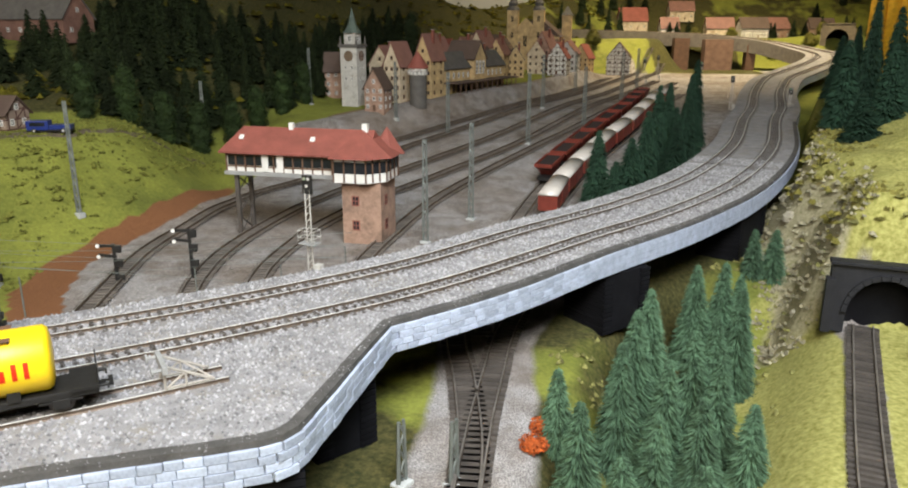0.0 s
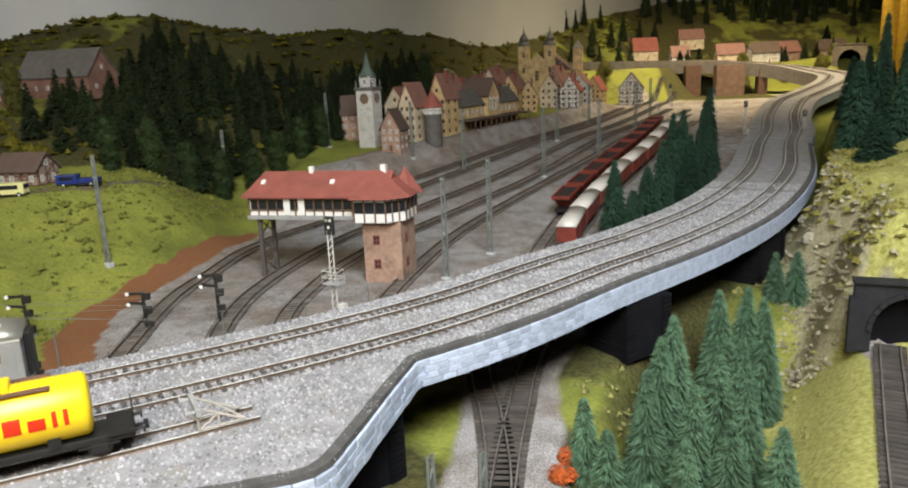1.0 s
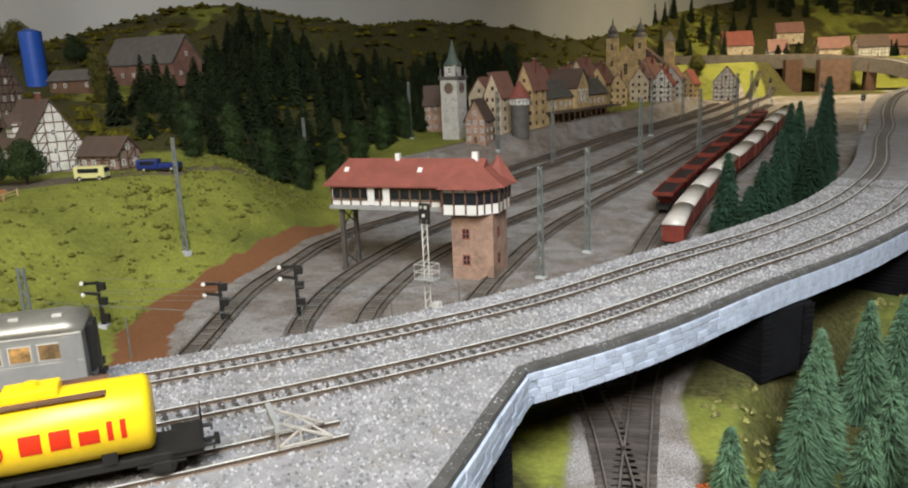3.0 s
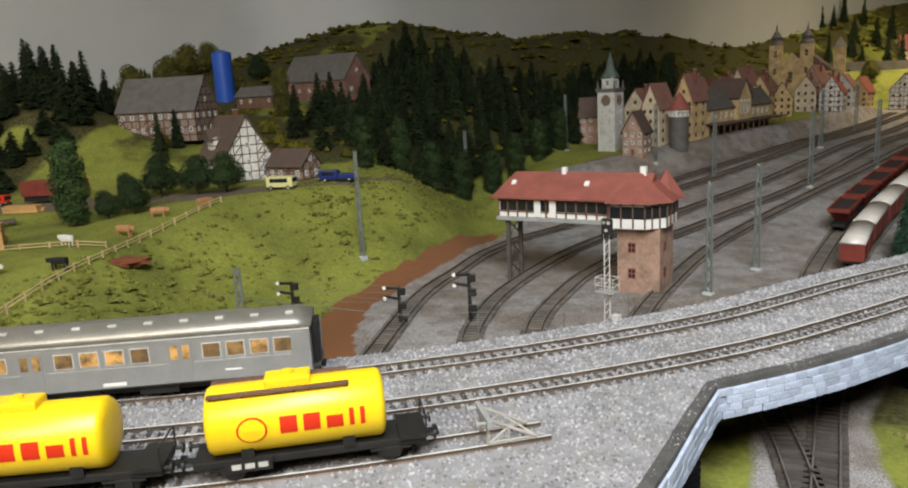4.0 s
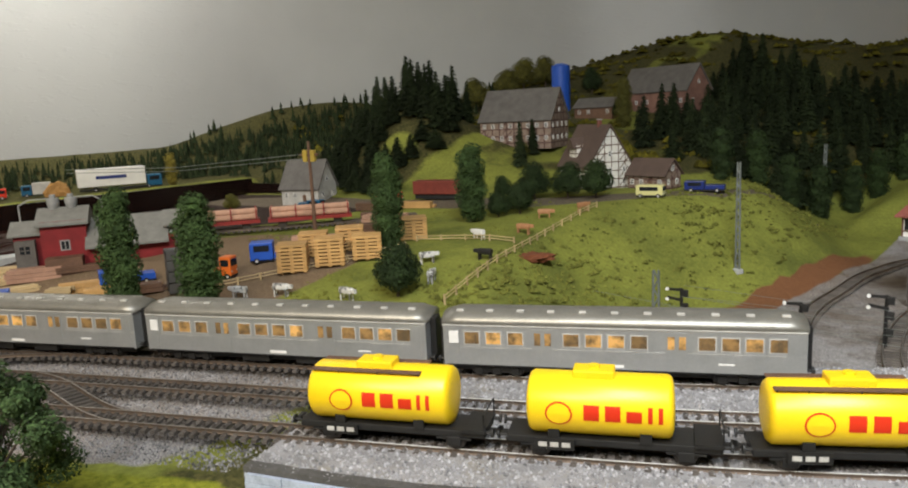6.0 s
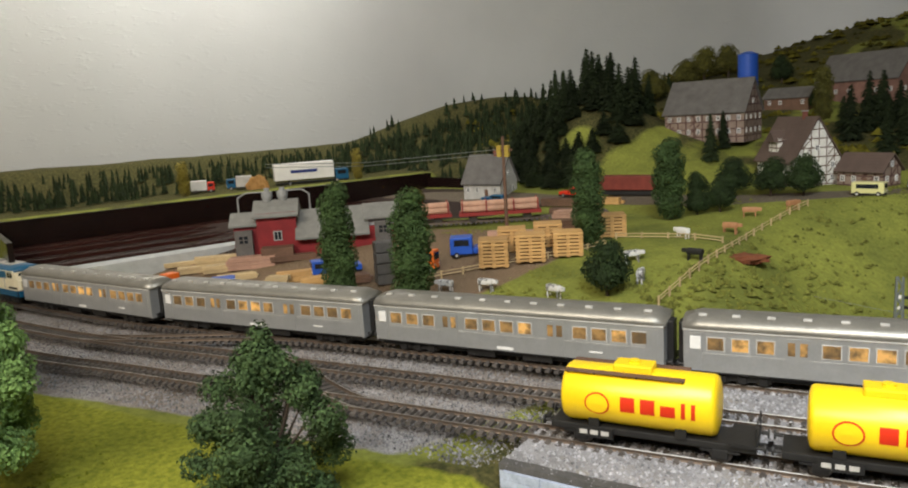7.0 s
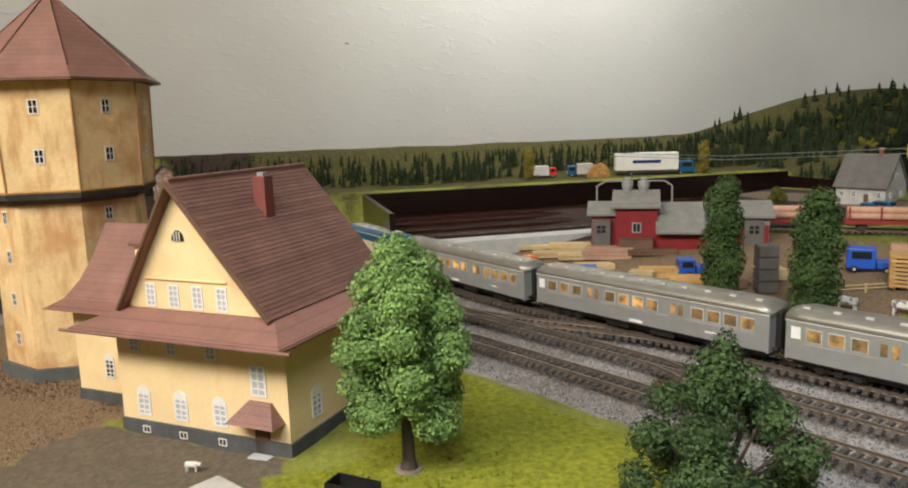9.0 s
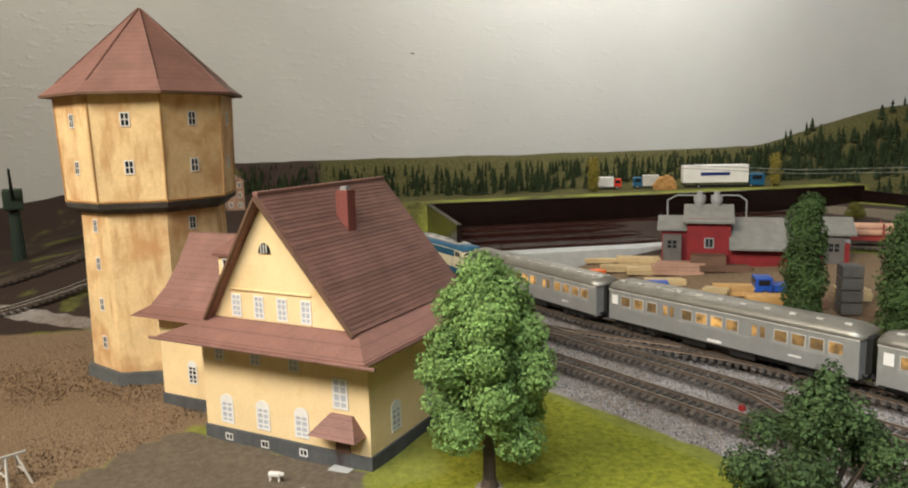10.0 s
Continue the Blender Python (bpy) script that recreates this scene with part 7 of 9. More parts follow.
def portal(m, r, w, h, label, material, deep=0.15):
    t = thing("tunnel_portal", label, "tunnel portal", m)
    out = [(-w / 2, 0), (-w / 2, h), (w / 2, h), (w / 2, 0)]
    arch = [(r * math.cos(a), 0.02 + r * math.sin(a) * 1.1) for a in np.linspace(0, math.pi, 15)]
    bm = bmesh.new()
    prism(bm, out + [(r, 0)] + arch + [(-r, 0)], -0.006, 0.006)
    part("stone_face", bm, material, t, "dark stone portal face")
    bm = bmesh.new()
    n = 15
    for k in range(n - 1):
        (x0, z0), (x1, z1) = arch[k], arch[k + 1]
        a = bm.verts.new((x0, 0.006, z0)), bm.verts.new((x1, 0.006, z1)), bm.verts.new((x1, deep, z1)), bm.verts.new((x0, deep, z0))
        bm.faces.new(a)
    for s in (-1, 1):
        bm.faces.new([bm.verts.new(p) for p in ((s * r, 0.006, 0), (s * r, 0.006, 0.02), (s * r, deep, 0.02), (s * r, deep, 0))])
    bm.faces.new([bm.verts.new(p) for p in ((-r, deep, 0), (r, deep, 0), (r, deep, 0.02 + r * 1.1), (-r, deep, 0.02 + r * 1.1))])
    # black faces stand in for the shade inside the tunnel
    part("bore", bm, M_PIER, t, "tunnel bore coloured black for its shade")
    bm = bmesh.new()
    for k in range(n - 1):
        a0, a1 = math.pi * k / (n - 1), math.pi * (k + 0.9) / (n - 1)
        q = [(r * 1.0 * math.cos(a0), 0.02 + r * 1.1 * math.sin(a0)), (r * 1.14 * math.cos(a0), 0.02 + r * 1.25 * math.sin(a0)), (r * 1.14 * math.cos(a1), 0.02 + r * 1.25 * math.sin(a1)), (r * math.cos(a1), 0.02 + r * 1.1 * math.sin(a1))]
        bm2 = bmesh.new(); prism(bm2, q, -0.009, -0.005)
        part("arch_stone", bm2, material, t)
    bm.free()
    part("coping", mesh(box, -w / 2 - 0.002, w / 2 + 0.002, -0.009, 0.007, h, h + 0.0035, 0.0006), material, t)
    for s in (-1, 1):
        part("wing_wall", mesh(box, s * w / 2 - 0.004, s * w / 2 + 0.004, -0.012, 0.0, 0, h * 0.8), material, t)
    return t


portal(pose(0.468, 0.846, 0.926, 0, 0, -16), 0.032, 0.096, 0.066, "black stone single-track tunnel portal in the hillside", mat("black_portal_stone", (0.013, 0.013, 0.016), 0.7, vary=0.5, bump=0.6), 0.013)
portal(pose(1.40, 3.36, 1.146, 0, 0, -18), 0.041, 0.118, 0.084, "brown tunnel portal at the head of the curve", mat("brown_portal_stone", (0.16, 0.13, 0.09), 0.85, vary=0.35))

M_PLANK = mat("glossy_brown_plank", (0.035, 0.013, 0.010), 0.18)
# dark retaining wall and sunken tracks before the far road
t = thing("retaining_wall", "dark brown varnished retaining wall round sunken tracks", "retaining wall", Matrix())
part("back_wall", mesh(box, -1.452, -1.440, 0.14, 0.97, 0.98, 1.083), M_PITWALL, t)
part("left_wall", mesh(box, -1.440, -1.15, 0.135, 0.142, 0.98, 1.083), M_PITWALL, t)
part("right_wall", mesh(box, -1.440, -1.22, 0.96, 0.968, 0.98, 1.075), M_PITWALL, t)
for k, (x, c) in enumerate(((-1.41, M_PITWALL), (-1.365, M_REDBROWN), (-1.30, M_LTGREY), (-1.24, M_PITWALL), (-1.19, M_CONCRETE))):
    part("plank", mesh(box, x - 0.018, x + 0.018, 0.145, 0.955, 1.0, 1.043 - 0.002 * k, 0.001), M_PLANK if k < 4 else M_CONCRETE, t)
# far masonry under the loop of track
t = thing("loop_abutment", "brown stone abutment carrying the far loop of track", "abutment", pose(0.93, 3.36, 1.02, 0, 0, 0))
part("block", mesh(box, -0.05, 0.06, -0.03, 0.03, -0.01, 0.150), mat("brown_abutment_stone", (0.21, 0.125, 0.088), 0.85, vary=0.3, scale=40), t)
part("pillar", mesh(box, 0.115, 0.150, -0.03, 0.02, -0.01, 0.130), M_WOOD_DARK, t)
part("side_block", mesh(box, -0.17, -0.11, -0.02, 0.03, -0.01, 0.155), M_WOOD_DARK, t)
t = thing("yellow_curtain", "yellow curtain hanging at the room's far window", "curtain", pose(1.62, 3.05, 0.95, 0, 0, -35))
for k in range(9):
    part("fold", mesh(rod, (-0.20 + k * 0.05, 0.012 * (k % 2), 0), (-0.20 + k * 0.05, 0.012 * (k % 2), 1.35), 0.030, None, 12), mat("yellow_cloth", (0.72, 0.42, 0.04), 0.8), t, "", True)


# ---- trees ----
def fir_crown(h, r, count, seed, size=1.0, ragged=0.72):
    """A bottle-brush fir: many drooping, tapering twigs of needles round the stem, with gaps between the tiers."""
    rnd = random.Random(seed)
    verts, faces = [], []
    tiers = max(7, int(h / 0.007))
    for i in range(count):
        f = rnd.random() ** 1.35
        f = (math.floor(f * tiers) + 0.75 * rnd.random() ** 1.6) / tiers
        z = 0.06 * h + f * h * 0.93
        long = r * ((1 - f) ** 0.72 * 0.90 + 0.10) * rnd.uniform(ragged, 1.12)
        a = rnd.random() * 2 * math.pi
        ca, sa = math.cos(a), math.sin(a)
        w = (0.10 * r + 0.20 * long) * rnd.uniform(0.7, 1.2) * size
        drop = long * rnd.uniform(0.10, 0.45)
        k = len(verts)
        def put(u, v, dz):
            verts.append((u * ca - v * sa, u * sa + v * ca, z + dz))
        put(long * 0.08, 0, 0.25 * w)
        put(long * 0.62, w * 0.55, -drop * 0.45)
        put(long, 0, -drop)
        put(long * 0.62, -w * 0.55, -drop * 0.45)
        put(long * 0.55, 0, -drop * 0.2 + w * 0.28)
        faces += [(k, k + 1, k + 4), (k + 1, k + 2, k + 4), (k + 2, k + 3, k + 4), (k + 3, k, k + 4)]
    # slender inner cone so that no light shines through the stem
    n, k = 7, len(verts)
    for j in range(n):
        a = 2 * math.pi * j / n
        verts.append((r * 0.42 * math.cos(a), r * 0.42 * math.sin(a), 0.10 * h))
    verts.append((0, 0, h))
    faces += [(k + j, k + (j + 1) % n, k + n) for j in range(n)]
    me = bpy.data.meshes.new("crown")
    me.from_pydata(verts, [], faces)
    return me


def trunk_mesh(h, r):
    bm = mesh(rod, (0, 0, -0.006), (0, 0, h), r, r * 0.5, 7)
    me = bpy.data.meshes.new("trunk")
    bm.to_mesh(me); bm.free()
    me.materials.append(M_BARK)
    return me


def tree_kind(name, label, category, group, crown, trunk, material):
    crown.materials.append(material)
    t = thing(name, label, category, Matrix(), group)
    for nm, me in (("crown", crown), ("trunk", trunk)):
        ob = new(nm, me)
        ob.parent = t
    return t


def plant(kind, x, y, scale=1.0, dz=0.0, wide=None, z=None, lean=0.0):
    rnd = random.Random(int(x * 9973 + y * 7919))
    m = pose(x, y, (H(x, y) if z is None else z) + dz, lean * rnd.uniform(-1, 1), lean * rnd.uniform(-1, 1), rnd.uniform(0, 360))
    c = copy_thing(kind, m)
    c.scale = (wide or scale, wide or scale, scale)
    return c


NEAR_FIRS = [tree_kind("spruce_tree", "dense blue-green model spruce tree below the viaduct", "spruce tree", "spruces below the viaduct", fir_crown(0.1, 0.0215, 5200, s, size=0.27, ragged=0.48), trunk_mesh(0.04, 0.0022), M_FIR) for s in (1, 2, 3)]
YARD_FIRS = [tree_kind("spruce_tree", "deep green model spruce tree beside the tracks", "spruce tree", "spruces beside the tracks", fir_crown(0.1, 0.0215, 2400, s, size=0.55), trunk_mesh(0.04, 0.0022), M_FIR_DEEP) for s in (5, 6, 7)]
MID_FIRS = [tree_kind("fir_tree", "dark model fir tree on the wooded hill", "fir tree", "firs on the wooded hill", fir_crown(0.1, 0.022, 420, s, size=1.0), trunk_mesh(0.04, 0.0022), M_FIR_FAR) for s in (11, 12, 13, 14)]
rnd = random.Random(21)
for k, (x, y, top) in enumerate(((0.409, 1.036, 0.98), (0.429, 1.034, 0.98), (0.307, 0.887, 0.98), (0.333, 0.898, 0.98), (0.331, 0.822, 0.98), (0.250, 0.809, 0.98), (0.226, 0.757, 0.98), (0.266, 0.717, 0.98),
                                 (0.205, 0.683, 0.98), (0.232, 0.662, 0.98), (0.278, 0.677, 0.975), (0.157, 0.637, 0.98), (0.167, 0.592, 0.98), (0.211, 0.576, 0.98), (0.247, 0.603, 0.98), (0.300, 0.770, 0.97), (0.290, 0.640, 0.955), (0.355, 0.905, 0.965), (0.190, 0.545, 0.97), (0.235, 0.540, 0.97))):
    low = max(0.863, H(x, y) - 0.045)
    plant(NEAR_FIRS[k % 3], x, y, (top - low) * 10, wide=rnd.uniform(1.02, 1.28), z=low, lean=2)
for k, (x, y, h, z) in enumerate(((0.62, 1.36, 0.135, 1.01), (0.66, 1.30, 0.12, 1.01), (0.69, 1.45, 0.19, 1.01), (0.72, 1.52, 0.16, 1.015), (0.66, 1.47, 0.12, 1.01), (0.75, 1.38, 0.15, 1.01), (0.78, 1.55, 0.17, 1.02),
                                  (0.70, 1.37, 0.10, 1.01), (0.84, 1.62, 0.16, 1.02), (0.73, 1.66, 0.12, 1.02), (0.80, 1.75, 0.14, 1.02), (0.60, 1.24, 0.07, 1.005),
                                  (0.245, 1.265, 0.125, 0.945), (0.262, 1.215, 0.09, 0.942), (0.335, 1.40, 0.13, 0.955), (0.368, 1.50, 0.155, 0.965), (0.408, 1.60, 0.145, 0.972), (0.433, 1.55, 0.165, 0.972), (0.47, 1.68, 0.17, 0.985), (0.35, 1.44, 0.10, 0.96),
                                  (0.30, 1.33, 0.10, 0.95), (0.40, 1.48, 0.12, 0.965), (0.385, 1.42, 0.10, 0.96), (0.45, 1.62, 0.13, 0.98))):
    plant(YARD_FIRS[k % 3], x, y, h * 10, wide=rnd.uniform(1.1, 1.5), z=min(z - 0.004, H(x, y)) if x < 0.5 else H(x, y) - 0.004, lean=2)
# small dark conifers lining the far track
for k in range(9):
    x, y = 0.86 + 0.045 * k, 1.90 + 0.085 * k
    plant(MID_FIRS[k % 4], x, y, 0.75, z=1.0 + 0.012 * k)
CLEAR = [(-0.985, 1.29, 0.125), (-0.835, 1.69, 0.12), (-0.725, 1.185, 0.085), (-0.635, 1.195, 0.06), (-1.186, 0.927, 0.08), (-1.115, 1.66, 0.06), (-0.985, 1.62, 0.06), (-0.6, 1.10, 0.05), (-0.95, 1.5, 0.05)]


def scatter(count, region, heights, kinds, keep=lambda x, y: True, gap=0.028):
    done = []
    for _ in range(count * 12):
        if len(done) >= count:
            break
        x, y = rnd.uniform(region[0], region[1]), rnd.uniform(region[2], region[3])
        if not keep(x, y) or any(math.hypot(x - a, y - b) < r for a, b, r in CLEAR) or any(math.hypot(x - a, y - b) < gap for a, b in done):
            continue
        done.append((x, y))
        plant(kinds[rnd.randrange(len(kinds))], x, y, rnd.uniform(*heights) * 10, wide=rnd.uniform(0.9, 1.35), dz=-0.002)


front = lambda x: float(np.interp(x, [-0.80, -0.72, -0.60, -0.51, -0.43, -0.36, -0.30, -0.2], [1.42, 1.38, 1.34, 1.41, 1.70, 1.85, 2.05, 2.4]))
scatter(105, (-0.80, -0.26, 1.3, 2.3), (0.060, 0.105), MID_FIRS, lambda x, y: front(x) < y < front(x) + 0.45)
scatter(80, (-0.80, -0.05, 1.6, 2.7), (0.060, 0.095), MID_FIRS, lambda x, y: front(x) + 0.36 < y < front(x) + 0.60)
scatter(70, (-1.34, -1.05, 0.985, 1.30), (0.040, 0.062), MID_FIRS, lambda x, y: math.hypot(x + 1.13, (y - 1.115) * 1.3) > 0.045, gap=0.024)
scatter(26, (-1.34, -1.05, 1.18, 1.32), (0.08, 0.115), MID_FIRS, gap=0.022)
scatter(60, (0.75, 2.2, 4.40, 4.75), (0.12, 0.20), MID_FIRS, gap=0.035)
scatter(16, (0.6, 1.7, 3.65, 4.3), (0.07, 0.11), MID_FIRS, gap=0.07)
scatter(14, (0.2, 0.62, 3.5, 4.2), (0.10, 0.16), MID_FIRS, gap=0.05)
plant(MID_FIRS[0], -0.90, 1.20, 0.85)
plant(MID_FIRS[1], -0.915, 1.26, 0.7)
# far strip of woodland along the wall: too many to count
verts, faces = [], []
for k in range(1150):
    y = rnd.uniform(-0.45, 1.5) if k < 800 else rnd.uniform(0.7, 1.5)
    x = -1.595 - 0.125 * rnd.random() + 0.02 * math.sin(6 * y)
    z = H(x, y)
    h = max(0.012, min(rnd.uniform(0.020, 0.038), 1.142 + 0.21 * max(0, y - 0.85) - z))
    r = h * rnd.uniform(0.16, 0.26)
    for tier in range(3):
        i, n = len(verts), 6
        z0, z1, rr = z + h * (0.08 + 0.26 * tier), z + h * (0.50 + 0.25 * tier), r * (1 - 0.27 * tier)
        a0 = rnd.random() * 6
        for j in range(n):
            q = rr * rnd.uniform(0.65, 1.2)
            verts.append((x + q * math.cos(a0 + j * 6.283 / n), y + q * math.sin(a0 + j * 6.283 / n), z0))
        verts.append((x, y, min(z1, z + h)))
        faces += [(i + j, i + (j + 1) % n, i + n) for j in range(n)]
spots = []
while len(spots) < 460:
    x, y = rnd.uniform(-1.77, -1.18), rnd.uniform(0.98, 1.95)
    if x > -1.33 and y < 1.32 or x > -1.36 and y > 1.42 or any(math.hypot(x - a, y - b) < r for a, b, r in CLEAR) or y > 2.35 + 0.7 * (x + 1.18):
        continue
    spots.append((x, y))
for x, y in spots:
    z, h, a0 = H(x, y), rnd.uniform(0.020, 0.038), rnd.random() * 6
    r = h * rnd.uniform(0.20, 0.30)
    for tier in range(3):
        i, n = len(verts), 6
        for j in range(n):
            q = r * (1 - 0.27 * tier) * rnd.uniform(0.65, 1.2)
            verts.append((x + q * math.cos(a0 + j * 6.283 / n), y + q * math.sin(a0 + j * 6.283 / n), z + h * (0.08 + 0.26 * tier)))
        verts.append((x, y, z + h * min(1.0, 0.50 + 0.25 * tier)))
        faces += [(i + j, i + (j + 1) % n, i + n) for j in range(n)]
me = bpy.data.meshes.new("far_woodland")
me.from_pydata(verts, [], faces)
me.materials.append(M_FIR_FAR)
tagged(new("far_woodland", me), "strip of dark conifer woodland along the wall", "woodland", kind="stuff")


def leaf_crown(name, lobes, count, leaf, seed, shell=0.55):
    """Leaves scattered through the outer part of several overlapping lobes (x, y, z, radius, squash)."""
    r = random.Random(seed)
    verts, faces = [], []
    vol = [l[3] ** 2 for l in lobes]
    for _ in range(count):
        x, y, z, rad, sq = r.choices(lobes, vol)[0]
        d = Vector((r.gauss(0, 1), r.gauss(0, 1), r.gauss(0, 1))).normalized()
        clump = 0.5 + 0.5 * noise.noise(d * 3.1 + Vector((x, y, z)) * 60)
        q = rad * (shell + (1 - shell) * r.random() ** 0.5) * (0.80 + 0.32 * clump)
        p = Vector((x + d.x * q, y + d.y * q, z + d.z * q * sq))
        nrm = (d + Vector((r.uniform(-.7, .7), r.uniform(-.7, .7), r.uniform(-.3, .9)))).normalized()
        t = nrm.orthogonal().normalized()
        t = (Matrix.Rotation(r.random() * 6.28, 3, nrm) @ t)
        b = nrm.cross(t)
        s = leaf * r.uniform(0.6, 1.3)
        k = len(verts)
        verts += [tuple(p - t * s), tuple(p + b * s * 0.6 + nrm * s * 0.25), tuple(p + t * s), tuple(p - b * s * 0.6 + nrm * s * 0.25)]
        faces += [(k, k + 1, k + 2), (k, k + 2, k + 3)]
    for x, y, z, rad, sq in lobes:
        bm = bmesh.new()
        bmesh.ops.create_icosphere(bm, subdivisions=2, radius=rad * shell * 0.95)
        k = len(verts)
        for v in bm.verts:
            e = 1 + 0.25 * noise.noise(v.co * 90)
            verts.append((x + v.co.x * e, y + v.co.y * e, z + v.co.z * e * sq))
        faces += [tuple(k + v.index for v in f.verts) for f in bm.faces]
        bm.free()
    me = bpy.data.meshes.new(name)
    me.from_pydata(verts, [], faces)
    return me


def limbs(h, r, lobes, seed):
    bm = mesh(rod, (0, 0, -0.004), (0, 0, h * 0.55), r, r * 0.7, 9)
    rod(bm, (0, 0, -0.005), (0, 0, 0.006), r * 1.8, r, 9)
    for x, y, z, rad, sq in lobes:
        rod(bm, (0, 0, h * 0.38), (x * 0.8, y * 0.8, z), r * 0.45, r * 0.15, 6)
    me = bpy.data.meshes.new("trunk")
    bm.to_mesh(me); bm.free()
    me.materials.append(M_BARK)
    return me


def cloud(h0, h1, wide, count, rad, seed, top=0.35):
    """Foliage clumps set round a stem from height h0 to h1, widest a third of the way up."""
    r = random.Random(seed)
    out = []
    for k in range(count):
        f = (k + 0.5) / count
        reach = wide * math.sin(math.pi * min(1.0, 0.22 + 0.74 * f)) ** 0.8 * (1 if f < 0.8 else top + 0.5 * (1 - f) / 0.2)
        a = 2.4 * k + r.uniform(-0.4, 0.4)
        q = reach * r.uniform(0.72, 1.0)
        out.append((q * math.cos(a), q * math.sin(a), h0 + (h1 - h0) * f, rad * r.uniform(0.75, 1.2), 0.85))
    return out


big_lobes = cloud(0.034, 0.132, 0.031, 34, 0.0150, 5) + [(0, 0, 0.070, 0.026, 1.1), (0, 0, 0.098, 0.022, 1.1)]
big = tree_kind("broadleaf_tree", "fresh green broadleaf tree on the lawn beside the house", "tree", "", leaf_crown("crown", big_lobes, 42000, 0.00125, 31, 0.50), limbs(0.1, 0.0042, big_lobes, 1), M_LEAF)
big.matrix_world = pose(-0.592, 0.054, 0.998, 0, 0, 40)
bm = mesh(rod, (0, 0, -0.003), (0, 0, 0.0012), 0.011, 0.008, 14)
tagged(part("soil_ring", bm, mat("grey_brown_soil", (0.20, 0.165, 0.125), 0.95, vary=0.3, bump=0.6)), "grey-brown soil patch under the tree", "soil patch").matrix_world = pose(-0.592, 0.054, 0.998)
dark_lobes = cloud(0.010, 0.096, 0.043, 30, 0.0128, 9, 0.12) + [(0.004, 0.003, 0.028, 0.017, 0.9), (-0.004, 0.002, 0.048, 0.017, 0.9), (0.012, -0.010, 0.038, 0.013, 0.9), (-0.014, -0.006, 0.030, 0.013, 0.9), (0, 0, 0.088, 0.011, 1.2), (0, 0, 0.072, 0.013, 1.1), (0.002, 0, 0.102, 0.007, 1.3), (0.024, 0.014, 0.070, 0.011, 0.9)]
dark = tree_kind("low_branched_tree", "dark green low-branched tree beside the tracks", "tree", "", leaf_crown("crown", dark_lobes, 27000, 0.0012, 33, 0.45), limbs(0.07, 0.003, dark_lobes, 2), M_LEAF_DEEP)
dark.matrix_world = pose(-0.468, 0.178, 0.994, 0, 0, 75) @ Matrix.Diagonal((1.02, 1.02, 1.0, 1))


def column_lobes(h, r):
    n = 9
    return [(r * 0.18 * math.sin(2.4 * k), r * 0.18 * math.cos(2.4 * k), h * (0.10 + 0.86 * k / (n - 1)), r * (0.78 + 0.30 * math.sin(math.pi * (0.15 + 0.75 * k / (n - 1)))) * (0.82 if k == n - 1 else 1), 1.0) for k in range(n)]


column = tree_kind("column_tree", "dense dark green columnar tree", "tree", "columnar trees", leaf_crown("crown", column_lobes(0.1, 0.0165), 9000, 0.0014, 41, 0.65), trunk_mesh(0.03, 0.0025), M_LEAF_MID)
for x, y, h, w in ((-0.800, 0.400, 0.126, 1.12), (-0.728, 0.445, 0.118, 1.25), (-0.712, 0.685, 0.108, 1.12), (-0.732, 0.862, 0.100, 1.25)):
    plant(column, x, y, h * 10, dz=0.004, wide=w)
egg = tree_kind("egg_shaped_tree", "dark egg-shaped tree at the wood's edge", "tree", "trees at the wood's edge", leaf_crown("crown", column_lobes(0.1, 0.021), 3800, 0.0019, 47, 0.65), trunk_mesh(0.03, 0.0025), M_LEAF_DARK)
for x, y, h in ((-0.575, 1.335, 0.085), (-0.535, 1.395, 0.090), (-0.505, 1.46, 0.085), (-0.472, 1.53, 0.092), (-0.440, 1.62, 0.088), (-0.415, 1.70, 0.092), (-0.385, 1.78, 0.088), (-0.355, 1.85, 0.09)):
    plant(egg, x, y, h * 10, dz=-0.004, wide=0.95)
round_lobes = [(0, 0, 0.028, 0.020, 0.95), (0.010, 0.006, 0.020, 0.014, 0.9), (-0.010, 0.004, 0.021, 0.014, 0.9), (0.0, -0.010, 0.021, 0.014, 0.9), (0.003, 0.004, 0.038, 0.013, 0.95)]
bush = tree_kind("round_tree", "dark green rounded small tree", "tree", "round trees on the meadow", leaf_crown("crown", round_lobes, 4200, 0.0013, 43, 0.65), trunk_mesh(0.02, 0.0018), M_LEAF_DARK)
for x, y, s in ((-0.600, 0.590, 1.2), (-0.70, 0.93, 1.0), (-0.745, 1.028, 1.25), (-0.695, 1.046, 1.2), (-0.655, 1.062, 1.25), (-0.80, 1.02, 0.8), (-0.715, 0.90, 0.8), (-0.915, 1.60, 0.9), (-1.28, -0.05, 0.8), (-1.10, 1.78, 1.4)):
    plant(bush, x, y, s, wide=s * (0.85 if s > 1.25 else 1.0), dz=-0.001)
poplar = tree_kind("poplar_tree", "tall yellow-green poplar beside the brick barn", "tree", "", leaf_crown("crown", column_lobes(0.1, 0.018), 4200, 0.0018, 48, 0.6), trunk_mesh(0.03, 0.0025), M_LEAF_OLIVE)
poplar.matrix_world = at(-0.872, 1.535, 40, -0.002)
